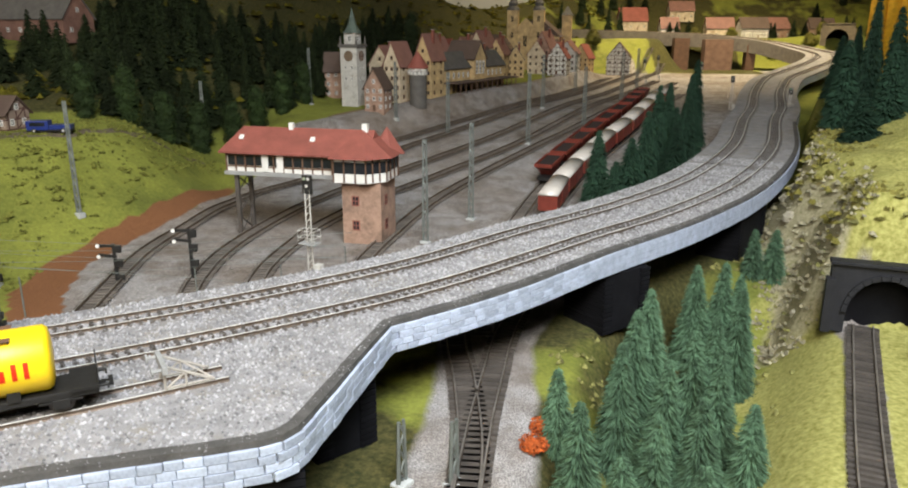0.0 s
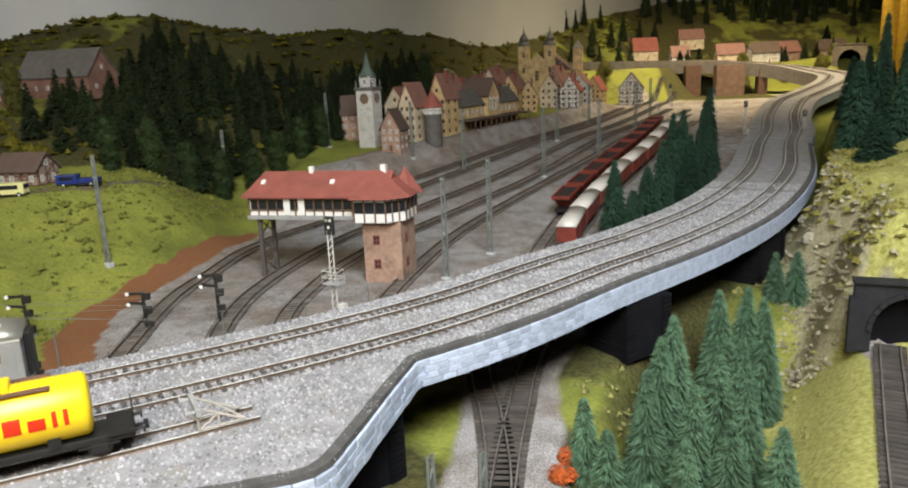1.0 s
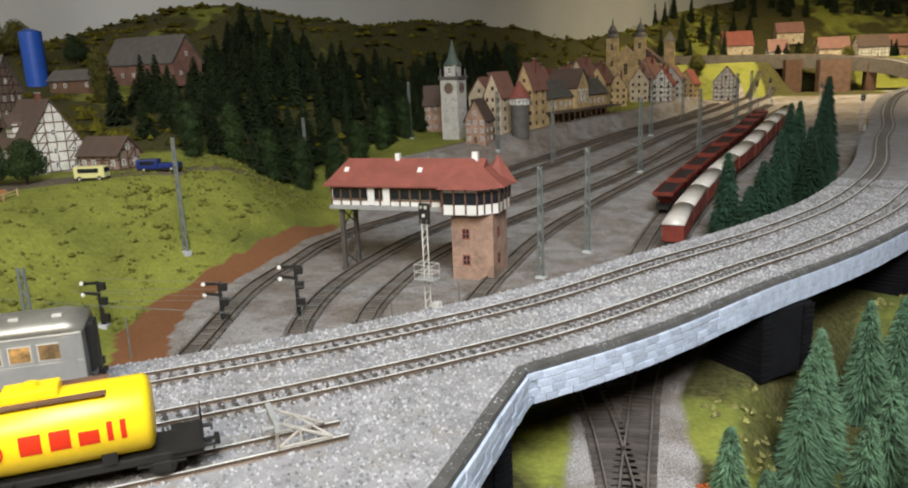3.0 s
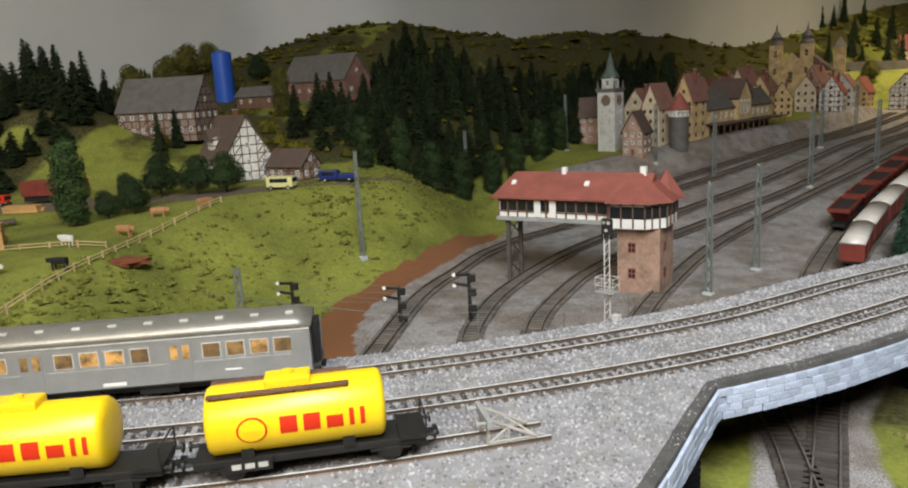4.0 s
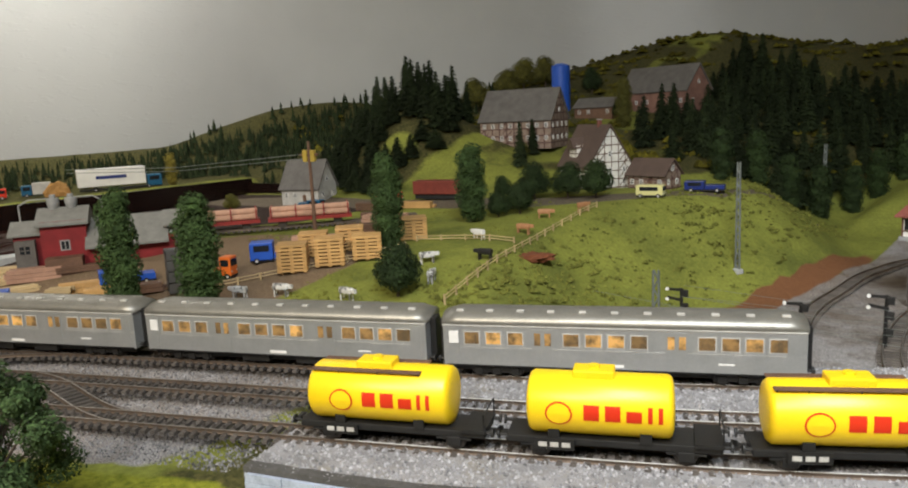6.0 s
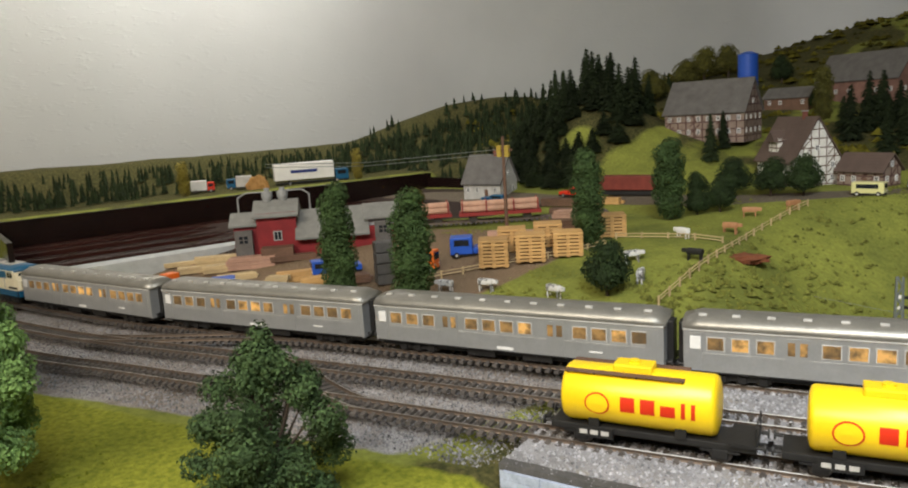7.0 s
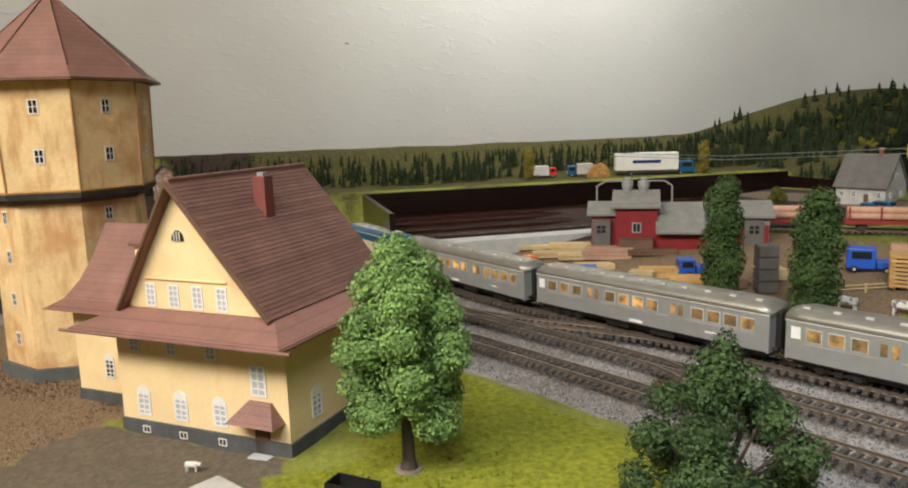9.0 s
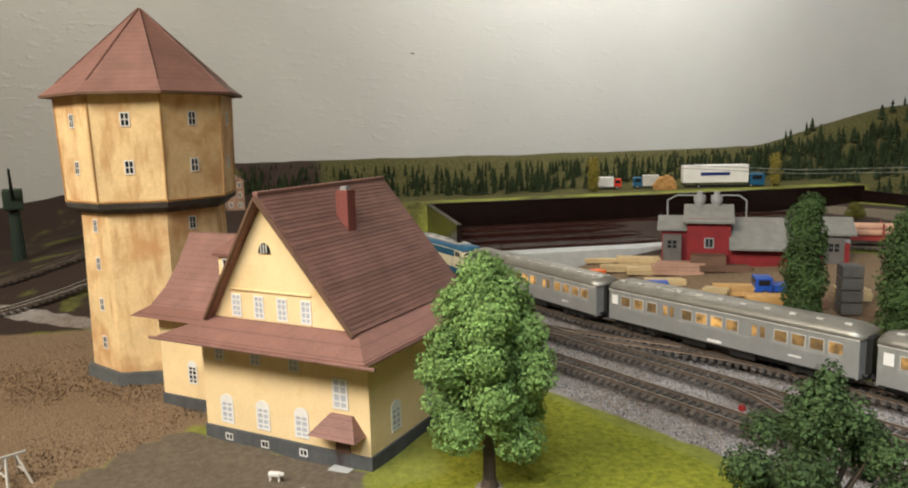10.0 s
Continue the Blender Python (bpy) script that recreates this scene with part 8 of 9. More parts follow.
tall = tree_kind("cypress_tree", "tall dark brown-green cypress behind the old town", "tree", "", leaf_crown("crown", column_lobes(0.19, 0.026), 5200, 0.0024, 49, 0.65), trunk_mesh(0.04, 0.004), M_FIR_FAR)
tall.matrix_world = at(-0.165, 2.26, 10, -0.002)
olive = tree_kind("olive_tree", "yellow-green rounded tree on the hill", "tree", "yellow-green trees", leaf_crown("crown", round_lobes, 2600, 0.0015, 44, 0.65), trunk_mesh(0.02, 0.0018), M_LEAF_OLIVE)
for x, y, s in ((-1.38, 1.65, 1.9), (-1.32, 1.70, 1.6), (-1.285, 1.735, 1.8), (-1.235, 1.765, 1.7), (-1.17, 1.55, 0.8), (-1.245, 0.80, 0.7), (-0.92, 1.235, 0.6), (-1.0, 1.70, 0.9), (0.40, 3.22, 1.5), (0.43, 3.3, 1.6), (1.2, 3.55, 1.5), (1.35, 3.5, 1.6), (1.05, 3.6, 1.2), (1.45, 3.65, 1.4), (0.9, 3.62, 1.0), (1.28, 3.35, 1.5), (1.38, 3.3, 1.5)):
    plant(olive, x, y, s)
yellow = tree_kind("birch_tree", "slim yellow-leaved birch by the far road", "tree", "birches by the road", leaf_crown("crown", column_lobes(0.06, 0.011), 1500, 0.0018, 45, 0.25), trunk_mesh(0.02, 0.0016), mat("yellow_birch_leaves", (0.30, 0.24, 0.03), 0.8, per_island=0.5))
for x, y in ((-1.555, 0.475), (-1.50, 0.822)):
    plant(yellow, x, y, 1.05)
for k in (*NEAR_FIRS, *YARD_FIRS, *MID_FIRS, egg, column, bush, olive, yellow):
    for o in (*k.children_recursive, k):
        bpy.data.objects.remove(o)

# meadow tufts and hillside shrubs: loose flock, too many to count
def tufts(name, label, count, region, size, material, keep, seed, category):
    r = random.Random(seed)
    xs = [(r.uniform(region[0], region[1]), r.uniform(region[2], region[3])) for _ in range(count)]
    xs = [p for p in xs if keep(*p)]
    zs = height([p[0] for p in xs], [p[1] for p in xs])
    verts, faces = [], []
    for (x, y), z in zip(xs, zs):
        s = size * r.uniform(0.4, 1.3)
        for _ in range(4):
            k = len(verts)
            a = r.random() * 6.28
            c, n = (x + r.uniform(-s, s), y + r.uniform(-s, s)), 5
            q = s * r.uniform(0.4, 0.9)
            for j in range(n):
                e = q * r.uniform(0.6, 1.2)
                verts.append((c[0] + e * math.cos(a + j * 1.2566), c[1] + e * math.sin(a + j * 1.2566), float(z) - 0.001 + 0.15 * q * r.random()))
            verts.append((c[0], c[1], float(z) + q * r.uniform(0.5, 1.0)))
            faces += [(k + j, k + (j + 1) % n, k + n) for j in range(n)]
    me = bpy.data.meshes.new(name)
    me.from_pydata(verts, [], faces)
    me.materials.append(material)
    tagged(new(name, me), label, category, kind="stuff")


line_d = lambda x, y: (y - float(np.interp(x, LINE_X, LINE_Y))) * 0.87
M_TUFT = mat("meadow_flock", (0.215, 0.218, 0.042), 0.95, vary=0.35, scale=20, bump=0, per_island=0.38, spec=0.1)
M_ROCK_CHIP = mat("weathered_rock_chips", (0.40, 0.36, 0.24), 0.95, vary=0.35, scale=40, bump=0.3, per_island=0.6, spec=0.1)
M_SHRUB = mat("olive_shrub_flock", (0.122, 0.107, 0.013), 0.95, vary=0.5, scale=12, bump=0, per_island=0.65, spec=0.1)
tufts("meadow_tufts", "tufts of green meadow flock", 3200, (-0.95, -0.38, 0.45, 1.15), 0.0017, M_TUFT, lambda x, y: line_d(x, y) > 0.05 and x < -0.42 - 0.02 * math.sin(9 * y) and not (x < -0.72 and line_d(x, y) < 0.36), 51, "grass")
tufts("slope_tufts", "olive tufts on the embankment slope", 1500, (-0.60, -0.40, 0.6, 1.5), 0.0042, mat("olive_slope_flock", (0.185, 0.19, 0.040), 0.95, vary=0.4, scale=20, bump=0, per_island=0.55, spec=0.1), lambda x, y: line_d(x, y) > 0.06 and x < -0.415 + 0.13 * max(0.0, y - 1.0), 52, "grass")
tufts("hill_shrubs", "olive shrubs covering the far hills", 5200, (-1.7, 0.75, 1.2, 4.5), 0.016, M_SHRUB, lambda x, y: y > float(np.interp(x, HILL_X, HILL_Y)) + 0.10 and not any(math.hypot(x - a, y - b) < r for a, b, r in CLEAR), 53, "shrubs")
tufts("valley_tufts", "dry tufts in the valley below the viaduct", 2600, (0.05, 0.85, 0.35, 1.5), 0.004, mat("dry_flock", (0.27, 0.255, 0.08), 0.95, vary=0.4, bump=0, per_island=0.6), lambda x, y: line_d(x, y) < -0.13 and abs(x - 0.1) > 0.05 and not (y < 0.87 and abs(x - 0.348 - 0.42 * (y - 0.59)) < 0.06), 54, "grass")
tufts("lawn_tufts", "short bright lawn flock round the house", 3000, (-0.80, -0.36, -0.1, 0.30), 0.0022, mat("lawn_flock", (0.195, 0.21, 0.018), 0.95, vary=0.4, scale=30, bump=0, per_island=0.5, spec=0.1), lambda x, y: line_d(x, y) < -0.21 and not (x < -0.60 and y < 0.04), 55, "grass")

def ridge_keep(x, y, wide):
    return abs(x + 0.01 - float(np.interp(y, RIDGE_Y, RIDGE_X))) < wide and line_d(x, y) < -0.12 and y > 0.88


tufts("rock_chips", "rough pale rock chips on the cutting's slope", 2600, (0.36, 0.66, 0.88, 1.45), 0.0042, M_ROCK_CHIP, lambda x, y: ridge_keep(x, y, 0.06), 56, "rock")
tufts("hillside_tufts", "olive and yellow scrub on the hillside above the tunnel", 2600, (0.40, 1.0, 0.88, 1.60), 0.0065, mat("olive_yellow_scrub", (0.25, 0.22, 0.055), 0.95, vary=0.45, scale=25, bump=0, per_island=0.65, spec=0.1), lambda x, y: x > float(np.interp(y, RIDGE_Y, RIDGE_X)) - 0.04 and H(x, y) > 0.99 and line_d(x, y) < -0.16, 57, "scrub")

# rocks of the cutting east of the viaduct
rock_rnd = random.Random(61)
for k in range(16):
    u = rock_rnd.random()
    y = 0.90 + 0.42 * u
    x = float(np.interp(y, RIDGE_Y, RIDGE_X)) + rock_rnd.uniform(-0.05, 0.03)
    if line_d(x, y) > -0.13 or math.hypot(x - 0.468, y - 0.85) < 0.06:
        continue
    bm = bmesh.new()
    bmesh.ops.create_icosphere(bm, subdivisions=3, radius=1.0)
    s = rock_rnd.uniform(0.005, 0.012)
    for v in bm.verts:
        e = 1 + 0.30 * noise.noise(v.co * 1.7 + Vector((k, 0, 0))) + 0.14 * noise.noise(v.co * 5 + Vector((0, k, 0)))
        v.co = Vector((v.co.x * s * e, v.co.y * s * e * 0.8, v.co.z * s * e * 0.9))
    ob = part("rock", bm, M_ROCK)
    ob.matrix_world = at(x, y, rock_rnd.uniform(0, 360), -s * 0.45)
    tagged(ob, "pale weathered rock of the hillside cutting", "rock", "rocks of the cutting")

# ---- meadow: fences, figures, timber yard ----
def fence(pts, label, h=0.009, step=0.022, material=None):
    t = thing("fence", label, "fence", Matrix(), "wooden fences")
    mm = material or M_WOOD_PALE
    line = spline(pts, step)
    z = height(line[:, 0], line[:, 1])
    top = [Vector((x, y, float(k))) for (x, y), k in zip(line, z)]
    for p in top:
        part("post", mesh(box, p.x - 0.0008, p.x + 0.0008, p.y - 0.0008, p.y + 0.0008, p.z - 0.002, p.z + h), mm, t)
    for a, b in zip(top, top[1:]):
        for k in (0.45, 0.85):
            part("rail", mesh(rod, a + Vector((0, 0, h * k)), b + Vector((0, 0, h * k)), 0.0006, None, 4), mm, t)


fence([(-0.545, 0.60), (-0.577, 0.741), (-0.606, 0.868), (-0.614, 0.997)], "weathered wooden pasture fence across the meadow")
fence([(-0.71, 0.73), (-0.66, 0.76), (-0.60, 0.785)], "weathered wooden pasture fence across the meadow")
fence([(-0.80, 0.50), (-0.76, 0.57), (-0.715, 0.65), (-0.70, 0.70)], "pale wooden fence along the timber yard")
fence([(-0.965, 0.338), (-0.896, 0.367), (-0.846, 0.400), (-0.80, 0.44)], "pale wooden fence along the timber yard")


def grazing_figure(m, material, label):
    """A plain toy grazing figure, one simple mesh."""
    bm = mesh(box, -0.012, 0.010, -0.0042, 0.0042, 0.008, 0.0165, 0.0025)
    box(bm, 0.009, 0.017, -0.0022, 0.0022, 0.010, 0.0155, 0.0012)
    for x in (-0.0095, 0.0075):
        for y in (-0.0025, 0.0025):
            rod(bm, (x, y, -0.001), (x, y, 0.010), 0.0011, n=6)
    ob = part("grazing_figure", bm, material)
    ob.matrix_world = m @ Matrix.Diagonal((0.82, 0.82, 0.82, 1))
    tagged(ob, label, "figurine", "toy grazing figures")


M_COWBROWN = mat("tan_figure_paint", (0.42, 0.20, 0.09), 0.6)
M_PIED = mat("black_and_white_figure_paint", (0.62, 0.60, 0.57), 0.6, vary=0.1, scale=160, dirt=(0.03, 0.03, 0.03), edge=(0.49, 0.51))
for x, y, mm, a in ((-0.647, 0.775, M_WHITE, 170), (-0.620, 0.832, M_COWBROWN, 10), (-0.646, 0.915, M_COWBROWN, 30), (-0.585, 0.711, M_BLACK, 190), (-0.637, 0.673, M_PIED, 60), (-0.594, 0.634, M_PIED, 120), (-0.714, 0.528, M_PIED, 20), (-0.751, 0.500, M_PIED, 200), (-0.640, 0.556, M_PIED, 0), (-0.619, 0.969, M_COWBROWN, 80)):
    grazing_figure(at(x, y, a), mm, {"white_plastic": "white toy grazing figure on the meadow", "black_plastic": "black toy grazing figure on the meadow"}.get(mm.name, "tan toy grazing figure on the meadow" if mm is M_COWBROWN else "pied toy grazing figure on the meadow"))
ob = part("heather_patch", mesh(lambda b: bmesh.ops.create_icosphere(b, subdivisions=3, radius=1.0)), mat("brown_heather", (0.16, 0.05, 0.02), 0.95, vary=0.4, bump=0.8))
for v in ob.data.vertices:
    e = 1 + 0.5 * noise.noise(v.co * 4)
    v.co = Vector((v.co.x * 0.028 * e, v.co.y * 0.014 * e, v.co.z * 0.006 * e))
ob.matrix_world = at(-0.569, 0.774, 35)
tagged(ob, "brown heather patch by the fence", "heather")


def pallet_stack(m, w, d, layers, label):
    t = thing("timber_stack", label, "timber stack", m, "timber stacks")
    for k in range(layers):
        z = k * 0.0040
        for s in (-1, 0, 1):
            part("bearer", mesh(box, s * (w / 2 - 0.003) - 0.002, s * (w / 2 - 0.003) + 0.002, -d / 2, d / 2, z, z + 0.0014), M_WOOD, t)
        part("board_layer", mesh(box, -w / 2, w / 2, -d / 2 - 0.0008, d / 2 + 0.0008, z + 0.0014, z + 0.0040), M_WOOD, t)
    return t


for x, y, n, a in ((-0.762, 0.580, 8, 48), (-0.738, 0.615, 8, 48), (-0.715, 0.652, 7, 48), (-0.785, 0.628, 7, 48), (-0.762, 0.666, 7, 48), (-0.728, 0.742, 7, 48)):
    pallet_stack(at(x, y, a, 0.001), 0.034, 0.030, n, "stack of raw orange timber pallets in the yard")


def board_stack(m, l, w, h, material, label):
    t = thing("board_stack", label, "timber stack", m, "timber stacks")
    rows, cols = max(2, int(h / 0.005)), max(2, int(w / 0.007))
    for r in range(rows):
        for c in range(cols):
            e = 0.004 * math.sin(7.1 * c + 3.3 * r)
            part("beam", mesh(box, -l / 2 + e, l / 2 + e, -w / 2 + c * w / cols + 0.0003, -w / 2 + (c + 1) * w / cols - 0.0003, r * h / rows + 0.0002, (r + 1) * h / rows - 0.0002), material, t)


for x, y, l, w, h, mm, a in ((-0.905, 0.368, 0.040, 0.020, 0.013, M_WOOD_PALE, 70), (-0.880, 0.412, 0.042, 0.020, 0.018, M_WOOD, 70), (-1.075, 0.372, 0.055, 0.018, 0.010, M_WOOD_PALE, 70), (-1.050, 0.415, 0.055, 0.018, 0.010, M_WOOD_PALE, 70), (-1.11, 0.35, 0.05, 0.018, 0.008, M_WOOD_PALE, 72), (-1.165, 0.345, 0.05, 0.012, 0.006, M_WOOD_PALE, 72), (-1.02, 0.37, 0.045, 0.016, 0.008, M_WOOD_PALE, 75),
                            (-0.93, 0.425, 0.07, 0.016, 0.012, M_WOOD, 68), (-0.965, 0.89, 0.06, 0.02, 0.012, M_WOOD_DARK, 20), (-0.90, 0.925, 0.05, 0.02, 0.010, M_WOOD, 20), (-0.86, 0.50, 0.03, 0.02, 0.012, M_WOOD_PALE, 60)):
    board_stack(at(x, y, a, 0.001), l, w, h, mm, "neat stack of sawn boards on the timber yard")
M_WOOD_PINK = mat("pinkish_boards", (0.50, 0.29, 0.20), 0.75, vary=0.2, per_object=0.3)
M_WOOD_GREEN = mat("green_stained_boards", (0.16, 0.24, 0.13), 0.75, vary=0.3, per_object=0.3)
for x, y, l, w, h, mm, a, s in ((-1.195, 0.345, 0.060, 0.016, 0.010, M_WOOD_GREEN, 66, "green-stained"), (-1.114, 0.377, 0.055, 0.018, 0.013, M_WOOD_PALE, 64, "pale"), (-1.049, 0.400, 0.060, 0.020, 0.016, M_WOOD_PINK, 64, "pinkish"), (-0.935, 0.385, 0.026, 0.018, 0.016, M_WOOD_PALE, 60, "pale"),
                                (-1.022, 0.448, 0.060, 0.014, 0.008, M_WOOD_DARK, 66, "dark brown"), (-0.868, 0.455, 0.035, 0.020, 0.010, M_WOOD_DARK, 60, "dark brown"), (-0.82, 0.66, 0.06, 0.02, 0.012, M_WOOD_PINK, 40, "pinkish"), (-0.80, 0.735, 0.07, 0.02, 0.016, M_WOOD_DARK, 35, "dark brown"), (-0.775, 0.765, 0.05, 0.02, 0.014, M_WOOD, 35, "orange"),
                                (-0.985, 0.335, 0.045, 0.014, 0.007, M_WOOD_PALE, 68, "pale"), (-0.84, 0.795, 0.06, 0.022, 0.018, M_WOOD_PINK, 30, "pinkish"), (-0.89, 0.83, 0.05, 0.02, 0.012, M_WOOD_DARK, 30, "dark brown")):
    board_stack(at(x, y, a, 0.001), l, w, h, mm, "stack of " + s + " boards on the timber yard")
t = thing("dark_tank", "dark grey ribbed tank beside the sawmill", "tank", at(-0.835, 0.475, 70))
for k in range(4):
    part("ring", mesh(box, -0.010, 0.010, -0.010, 0.010, k * 0.0125, k * 0.0125 + 0.0115, 0.001), M_SLATE, t)


def vehicle(name, label, m, l, w, body_h, material, cab=None, load=None, load_mat=None, cab_len=0.4, group=""):
    """A small road vehicle: chassis, body, cab with windows, four wheels, lamps; local +x is forward."""
    t = thing(name, label, name.split("_")[-1], m, group)
    part("chassis", mesh(box, -l / 2, l / 2, -w * 0.42, w * 0.42, 0.0022, 0.0048), M_BLACK, t)
    cl = l * cab_len
    part("cab", mesh(box, l / 2 - cl, l / 2, -w / 2, w / 2, 0.0042, body_h, 0.0012), material, t)
    for s in (-1, 1):
        part("side_window", mesh(box, l / 2 - cl * 0.85, l / 2 - cl * 0.18, s * w / 2 - 0.0003, s * w / 2 + 0.0003, body_h * 0.58, body_h * 0.88), M_GLASS, t)
        bm = mesh(rod, (l / 2 - 0.0004, s * w * 0.36, body_h * 0.36), (l / 2 + 0.0004, s * w * 0.36, body_h * 0.36), 0.0011, None, 10)
        part("headlight", bm, M_WHITE, t)
    part("windscreen", mesh(box, l / 2 - 0.0003, l / 2 + 0.0003, -w * 0.42, w * 0.42, body_h * 0.58, body_h * 0.90), M_GLASS, t)
    if load:
        part("load_bed", mesh(box, -l / 2, l / 2 - cl - 0.001, -w / 2, w / 2, 0.0048, load, 0.0006), load_mat or material, t)
    for x in (-l * 0.32, l * 0.33):
        for s in (-1, 1):
            wl = part("wheel", mesh(rod, (x, s * w * 0.40, 0.0034), (x, s * w * 0.52, 0.0034), 0.0034, None, 14), M_BLACK, t)
            part("hub", mesh(rod, (x, s * w * 0.515, 0.0034), (x, s * w * 0.535, 0.0034), 0.0016, None, 10), M_LTGREY, wl)
    return t


vehicle("yellow_van", "pale yellow van parked at the inn", at(-0.578, 1.088, 12), 0.040, 0.018, 0.019, M_VAN, cab_len=1.0)
M_NAVY = mat("navy_lacquer", (0.015, 0.03, 0.16), 0.3, vary=0.1)
vehicle("blue_pickup", "dark blue pick-up truck on the hill road", at(-0.530, 1.168, 195), 0.058, 0.019, 0.017, M_NAVY, load=0.011, cab_len=0.5)
vehicle("flatbed_truck", "bright blue flatbed truck in the timber yard", at(-0.962, 0.356, 250), 0.075, 0.022, 0.022, M_BLUEPAINT, load=0.010, cab_len=0.36)
vehicle("flatbed_truck", "bright blue flatbed truck in the timber yard", at(-0.915, 0.455, 250), 0.060, 0.022, 0.020, M_BLUEPAINT, load=0.012, cab_len=0.3)
vehicle("flatbed_truck", "bright blue truck cab beside the timber stacks", at(-0.818, 0.587, 230), 0.045, 0.024, 0.025, M_BLUEPAINT, load=0.012, cab_len=0.6)
vehicle("orange_forklift", "orange forklift on the timber yard", at(-1.055, 0.300, 200), 0.032, 0.018, 0.024, M_ORANGE, load=0.012, cab_len=0.5)
vehicle("orange_forklift", "orange forklift on the timber yard", at(-0.822, 0.525, 30), 0.028, 0.016, 0.026, M_ORANGE, load=0.012, cab_len=0.5)
t = vehicle("articulated_truck", "white articulated truck with a long box trailer on the far road", at(-1.540, 0.736, 72), 0.150, 0.026, 0.026, M_BLUE, cab_len=0.18)
part("box_trailer", mesh(box, -0.078, 0.045, -0.0135, 0.0135, 0.010, 0.044, 0.0008), M_WHITE, t, "long white box trailer")
part("trailer_mark", mesh(box, -0.045, 0.010, -0.0140, -0.0134, 0.024, 0.030), M_NAVY, t, "plain dark blue bar on the trailer")
vehicle("small_truck", "small white and red truck on the far road", at(-1.60, 0.525, 72), 0.045, 0.02, 0.020, M_RED, load=0.024, load_mat=M_WHITE, cab_len=0.3)
vehicle("small_truck", "small blue truck with a white load on the far road", at(-1.585, 0.595, 250), 0.05, 0.02, 0.022, M_BLUE, load=0.026, load_mat=M_LTGREY, cab_len=0.35)
vehicle("red_car", "small red car near the village house", at(-1.00, 0.955, 20), 0.045, 0.018, 0.016, M_RED, load=0.010, cab_len=0.6)
vehicle("blue_car", "small blue car near the village house", at(-1.12, 0.88, 20), 0.045, 0.018, 0.013, M_BLUE, load=0.009, cab_len=0.6)
vehicle("grey_van", "white and grey van parked before the house", pose(-0.563, -0.050, 0.998, 0, 0, 35), 0.048, 0.020, 0.0165, M_LTGREY, cab_len=0.9)
t = thing("black_trough", "black open trough on the lawn", "trough", pose(-0.566, 0.018, 0.998, 0, 0, 50))
for x0, x1, y0, y1 in ((-0.014, 0.014, -0.007, -0.006), (-0.014, 0.014, 0.006, 0.007), (-0.014, -0.013, -0.006, 0.006), (0.013, 0.014, -0.006, 0.006)):
    part("side_board", mesh(box, x0, x1, y0, y1, 0, 0.010), M_BLACK, t)
part("bottom_board", mesh(box, -0.013, 0.013, -0.006, 0.006, 0.0, 0.002), M_BLACK, t)
t = thing("hay_pile", "brown heap of hay by the far road", "hay", at(-1.545, 0.618, 70))
bm = bmesh.new(); bmesh.ops.create_icosphere(bm, subdivisions=3, radius=1.0)
for v in bm.verts:
    e = 1 + 0.3 * noise.noise(v.co * 3)
    v.co = Vector((v.co.x * 0.022 * e, v.co.y * 0.010 * e, max(-0.1, v.co.z) * 0.026 * e))
part("heap", bm, mat("brown_hay", (0.36, 0.19, 0.06), 0.95, bump=0.8), t)


M_LOG, M_LOGRED = mat("pink_logs", (0.52, 0.30, 0.20), 0.8), mat("dull_red_wagon", (0.26, 0.025, 0.02), 0.55, vary=0.25)


def log_wagon(m):
    t = thing("log_wagon", "red flat wagon loaded with pale logs", "goods wagon", m, "log wagons")
    part("floor_frame", mesh(box, -0.060, 0.060, -0.014, 0.014, 0.010, 0.015), M_LOGRED, t, "red wagon frame")
    for s in (-1, 1):
        for x in (-0.055, -0.02, 0.02, 0.055):
            part("stake", mesh(box, x - 0.001, x + 0.001, s * 0.014 - 0.001, s * 0.014 + 0.001, 0.015, 0.032), M_LOGRED, t)
    for k, (y, z) in enumerate(((-0.008, 0.0195), (0.0, 0.0195), (0.008, 0.0195), (-0.004, 0.0265), (0.004, 0.0265))):
        part("log", mesh(rod, (-0.057, y, z), (0.057, y, z), 0.0042, None, 10), M_LOG, t)
    for x in (-0.04, 0.04):
        wheel_pair(t, x)


for x, y, a in ((-1.025, 0.640, 58), (-0.945, 0.745, 53), (-1.085, 0.515, 68)):
    log_wagon(at(x, y, a, 0.004))
track("timber yard siding with rusty rails", ground_line([(-1.12, 0.40), (-1.085, 0.515), (-1.025, 0.640), (-0.945, 0.745), (-0.85, 0.87)]), bright=False)
log_box = thing("covered_goods_wagon", "dark red goods wagon by the village house", "goods wagon", at(-0.905, 0.985, 20, 0.004), "goods wagons in the yard")
part("body", mesh(box, -0.045, 0.045, -0.014, 0.014, 0.008, 0.030, 0.001), M_REDBROWN, log_box)
part("underframe", mesh(box, -0.043, 0.043, -0.010, 0.010, 0.0, 0.008), M_BLACK, log_box)
t = thing("telephone_pole", "tall brown pole with yellow insulator boxes", "pole", at(-0.893, 0.713, 20))
part("shaft", mesh(rod, (0, 0, -0.004), (0, 0, 0.128), 0.0028, 0.0020, 8), M_WOOD_DARK, t)
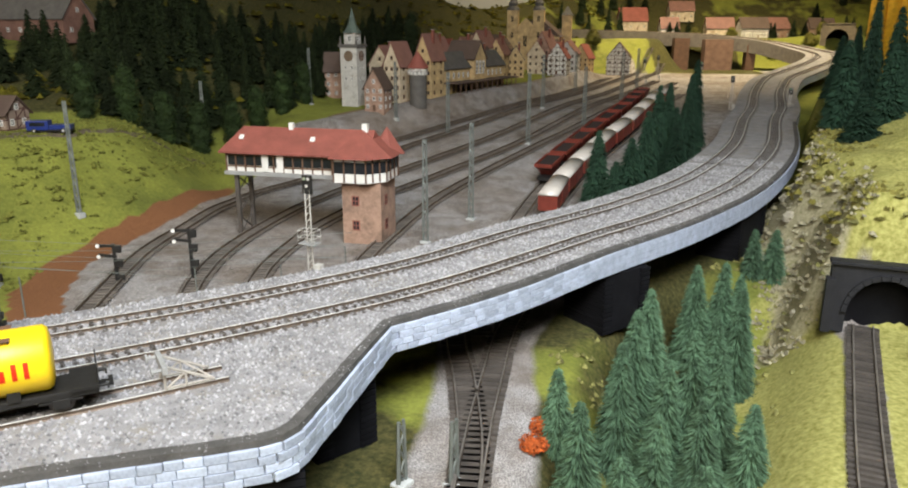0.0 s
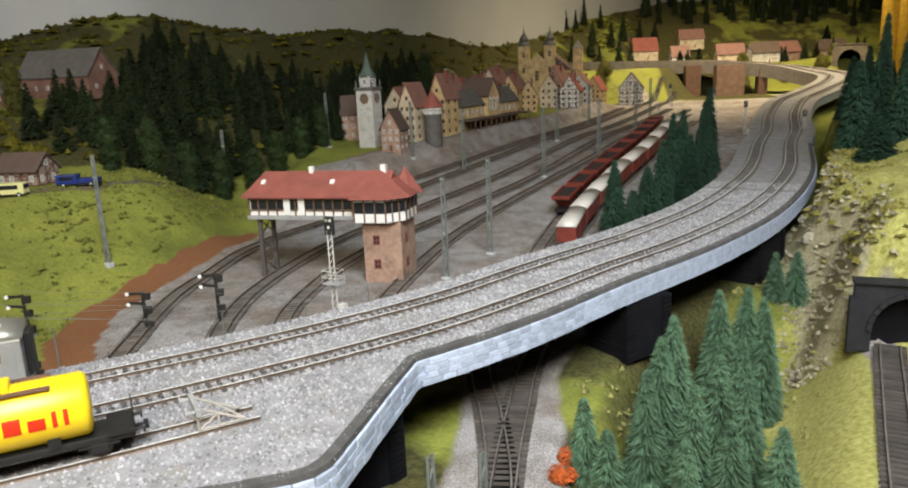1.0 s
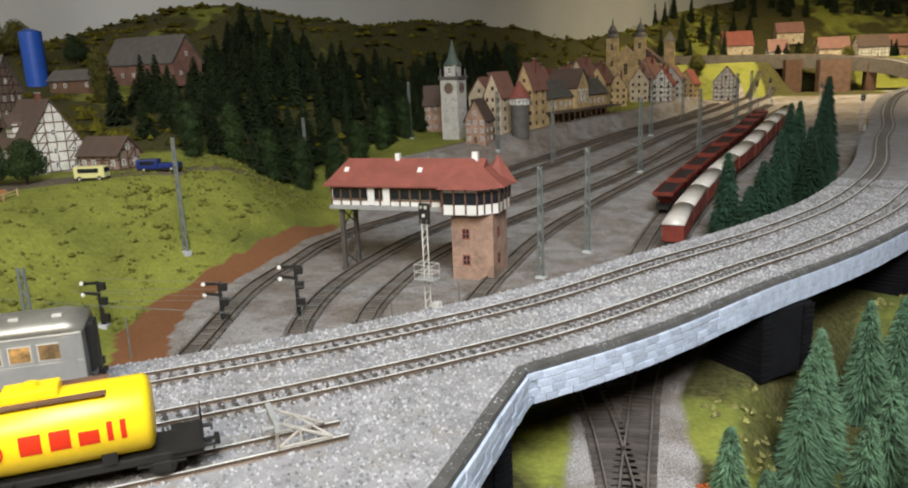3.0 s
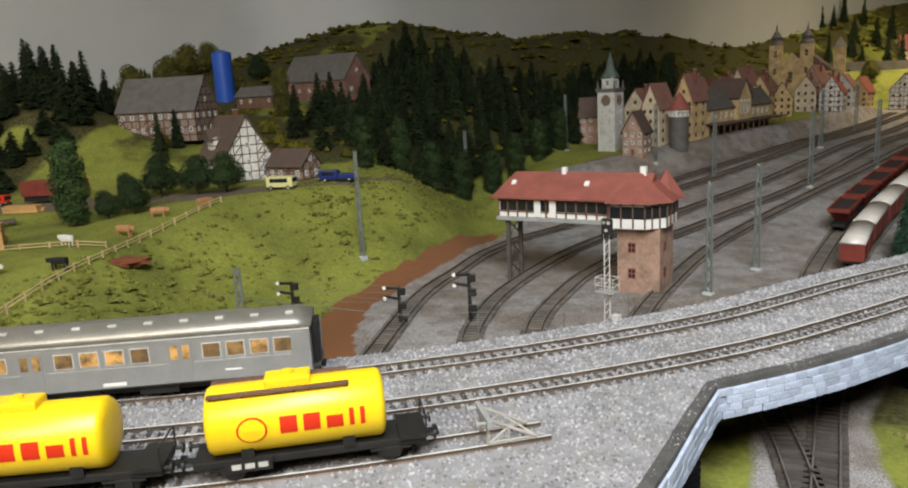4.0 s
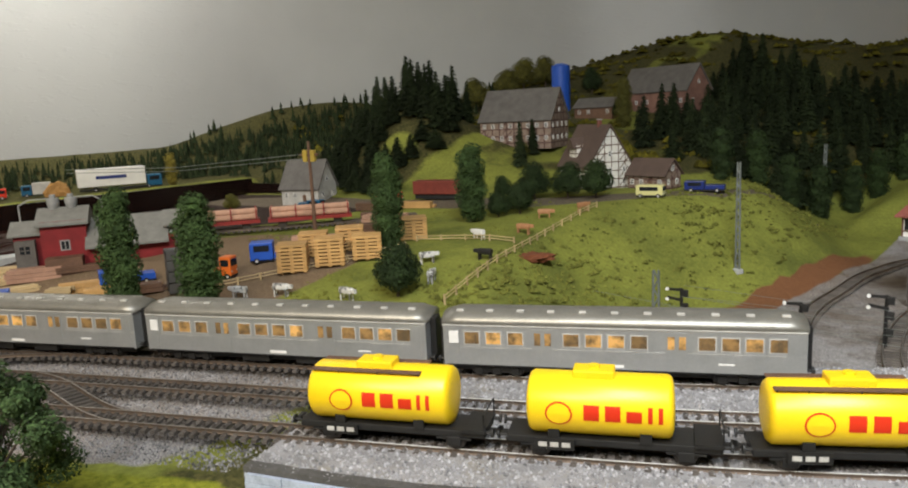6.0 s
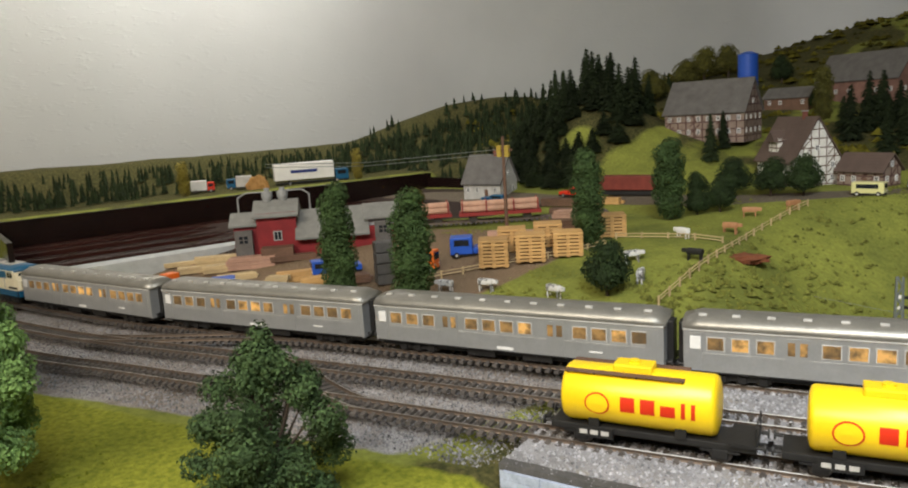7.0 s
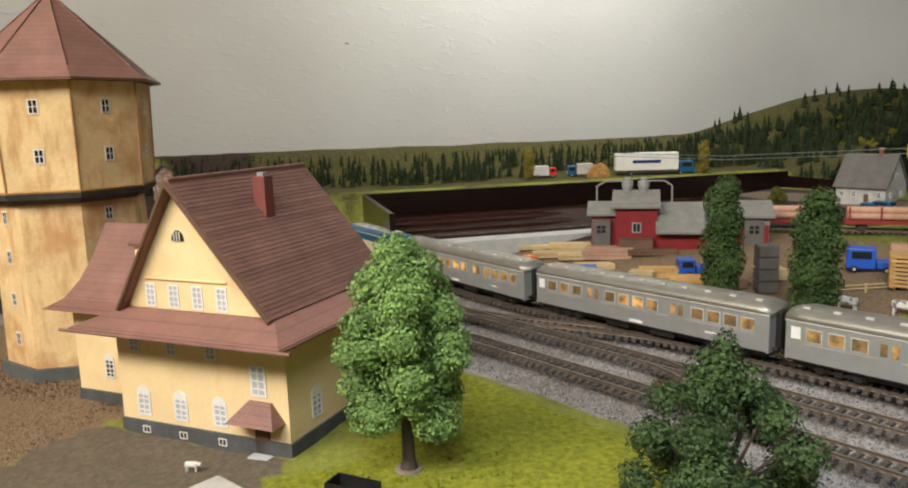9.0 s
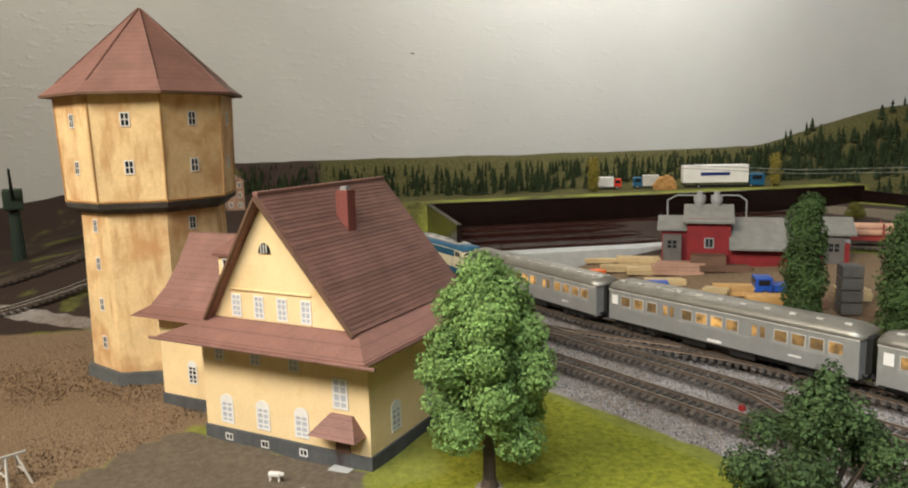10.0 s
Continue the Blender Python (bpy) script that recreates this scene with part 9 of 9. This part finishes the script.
part("cross_arm", mesh(box, -0.014, 0.014, -0.001, 0.001, 0.108, 0.111), M_WOOD_DARK, t)
for x in (-0.006, 0.006):
    part("insulator_box", mesh(box, x - 0.0032, x + 0.0032, -0.003, 0.003, 0.100, 0.116, 0.0008), mat("yellow_box_paint", (0.45, 0.32, 0.05), 0.5), t, "yellow insulator box")
for k in (0.0, 0.006):
    wire("pole_wire", "thin pale wire from the pole across the yard", [(-0.893, 0.713, H(-0.893, 0.713) + 0.105 + k), (-1.25, 0.70, 1.125 + k), (-1.5, 0.62, 1.125 + k)], 0.0005)
for x, y in ((0.056, 0.565), (0.088, 0.568), (0.470, 0.770), (0.500, 0.680)):
    catenary_mast(0.045).matrix_world = at(x, y, 60)
red_sig = thing("ground_signal", "small red and white ground signal between the tracks", "signal", at(-0.653, 0.252, 30))
part("post", mesh(rod, (0, 0, 0), (0, 0, 0.007), 0.0008, None, 6), M_BLACK, red_sig)
part("disc", mesh(rod, (0, -0.001, 0.008), (0, 0.001, 0.008), 0.0026, None, 14), M_REDPAINT, red_sig, "dark red disc")

house("tower_house", "narrow brown weathered house at the wall's woodland edge", at(-1.50, -0.187, 10), 0.032, 0.030, 0.050, 0.012, M_PLASTER_PINK, M_TILE_DARK, rows=3, cols=2, chimney=False)
house("farm_building", "low farm building with a grey roof on the far bank", at(-1.46, -0.070, 25), 0.075, 0.045, 0.018, 0.016, M_PLASTER_PALE, M_SLATE, rows=1, cols=3, chimney=False)
t = thing("yard_crane", "dark green slewing crane beyond the water tower", "crane", at(-1.35, -0.478, 20))
part("pedestal", mesh(rod, (0, 0, -0.004), (0, 0, 0.075), 0.010, 0.007, 10), M_CRANE, t)
part("machine_house", mesh(box, -0.022, 0.016, -0.013, 0.013, 0.075, 0.104, 0.002), M_CRANE, t)
part("jib", mesh(rod, (0.014, 0, 0.090), (0.075, 0, 0.135), 0.003, 0.0018, 6), M_CRANE, t)
part("tie_rod", mesh(rod, (-0.010, 0, 0.112), (0.075, 0, 0.135), 0.0008, None, 5), M_BLACK, t)
for x, y, z in ((0.1445, 0.640, 0.876), (0.137, 0.615, 0.876)):
    ob = new("orange_shrub", leaf_crown("orange_shrub", [(0, 0, 0.006, 0.009, 0.8), (0.006, 0.003, 0.004, 0.006, 0.8)], 700, 0.0012, int(x * 1e4), 0.6))
    ob.data.materials.append(M_ORANGE_LEAF)
    ob.matrix_world = at(x, y, 0)
    tagged(ob, "small orange autumn shrub under the viaduct", "shrub", "orange shrubs")
for a, b in (((-0.432, 0.880, 0.975), (-0.307, 0.902, 0.972)), ((-0.307, 0.902, 0.972), (-0.06, 0.93, 0.975)), ((-0.432, 0.880, 0.962), (-0.06, 0.93, 0.962)), ((-0.50, 0.80, 0.99), (-0.19, 0.84, 0.965)), ((-0.19, 0.84, 0.965), (-0.045, 0.80, 0.97))):
    wire("signal_wire", "thin wire strung across the yard throat", [a, b], 0.00025)
for x, y in ((-0.345, 0.80), (-0.19, 0.84), (-0.11, 0.86), (-0.06, 0.93)):
    ob = part("wire_post", mesh(rod, (0, 0, -0.002), (0, 0, 0.040), 0.0009, 0.0007, 6), M_MASTGREY)
    ob.matrix_world = at(x, y, 0)
    tagged(ob, "thin grey post carrying wires in the yard throat", "post", "wire posts")

t = thing("grey_trestle", "pale grey wooden A-frame trestle on the gravel", "trestle", pose(-0.664, -0.233, 0.997, 0, 0, 40) @ Matrix.Diagonal((0.72, 0.72, 0.72, 1)))
for k in (-1, 1):
    for e in (-1, 1):
        part("leg", mesh(rod, (e * 0.016, k * 0.010, 0), (0, k * 0.004, 0.026), 0.0012, None, 5), M_LTGREY, t)
    part("cross_bar", mesh(rod, (-0.009, k * 0.0075, 0.011), (0.009, k * 0.0075, 0.011), 0.0010, None, 5), M_LTGREY, t)
part("top_bar", mesh(rod, (0, -0.012, 0.026), (0, 0.012, 0.026), 0.0014, None, 6), M_LTGREY, t)
grazing_figure(pose(-0.630, -0.072, 0.998, 0, 0, 70) @ Matrix.Diagonal((0.42, 0.42, 0.42, 1)), M_WHITE, "small white toy grazing figure on the forecourt")
ob = part("wall_nail", mesh(rod, (0, 0, 0), (0.012, 0.005, -0.002), 0.0014, 0.0008, 6), M_BLACK)
ob.matrix_world = pose(-1.801, 0.160, 1.370)
tagged(ob, "small dark nail in the pale wall", "nail")


def gravel_point(rng):
    while True:
        x, y = rng.uniform(-1.02, -0.60), rng.uniform(-0.45, -0.06)
        if (x + 0.670) * 0.603 + (y + 0.068) * 0.798 < -0.101 and math.hypot(x + 0.905, y + 0.187) > 0.066:
            return x, y


M_GRAIN_BROWN = mat("brown_gravel_grains", (0.30, 0.20, 0.12), 0.95, vary=0.2, bump=0, per_island=0.75, spec=0.1)
grains("gravel", "loose brown gravel round the water tower", 13000, gravel_point, 77, M_GRAIN_BROWN)


# ---- pieces: sleepers and parapet stones that can be picked apart ----
for name, data, m, owner in PIECES:
    ob = new(name, data)
    ob.parent = owner
    ob.matrix_basis = m
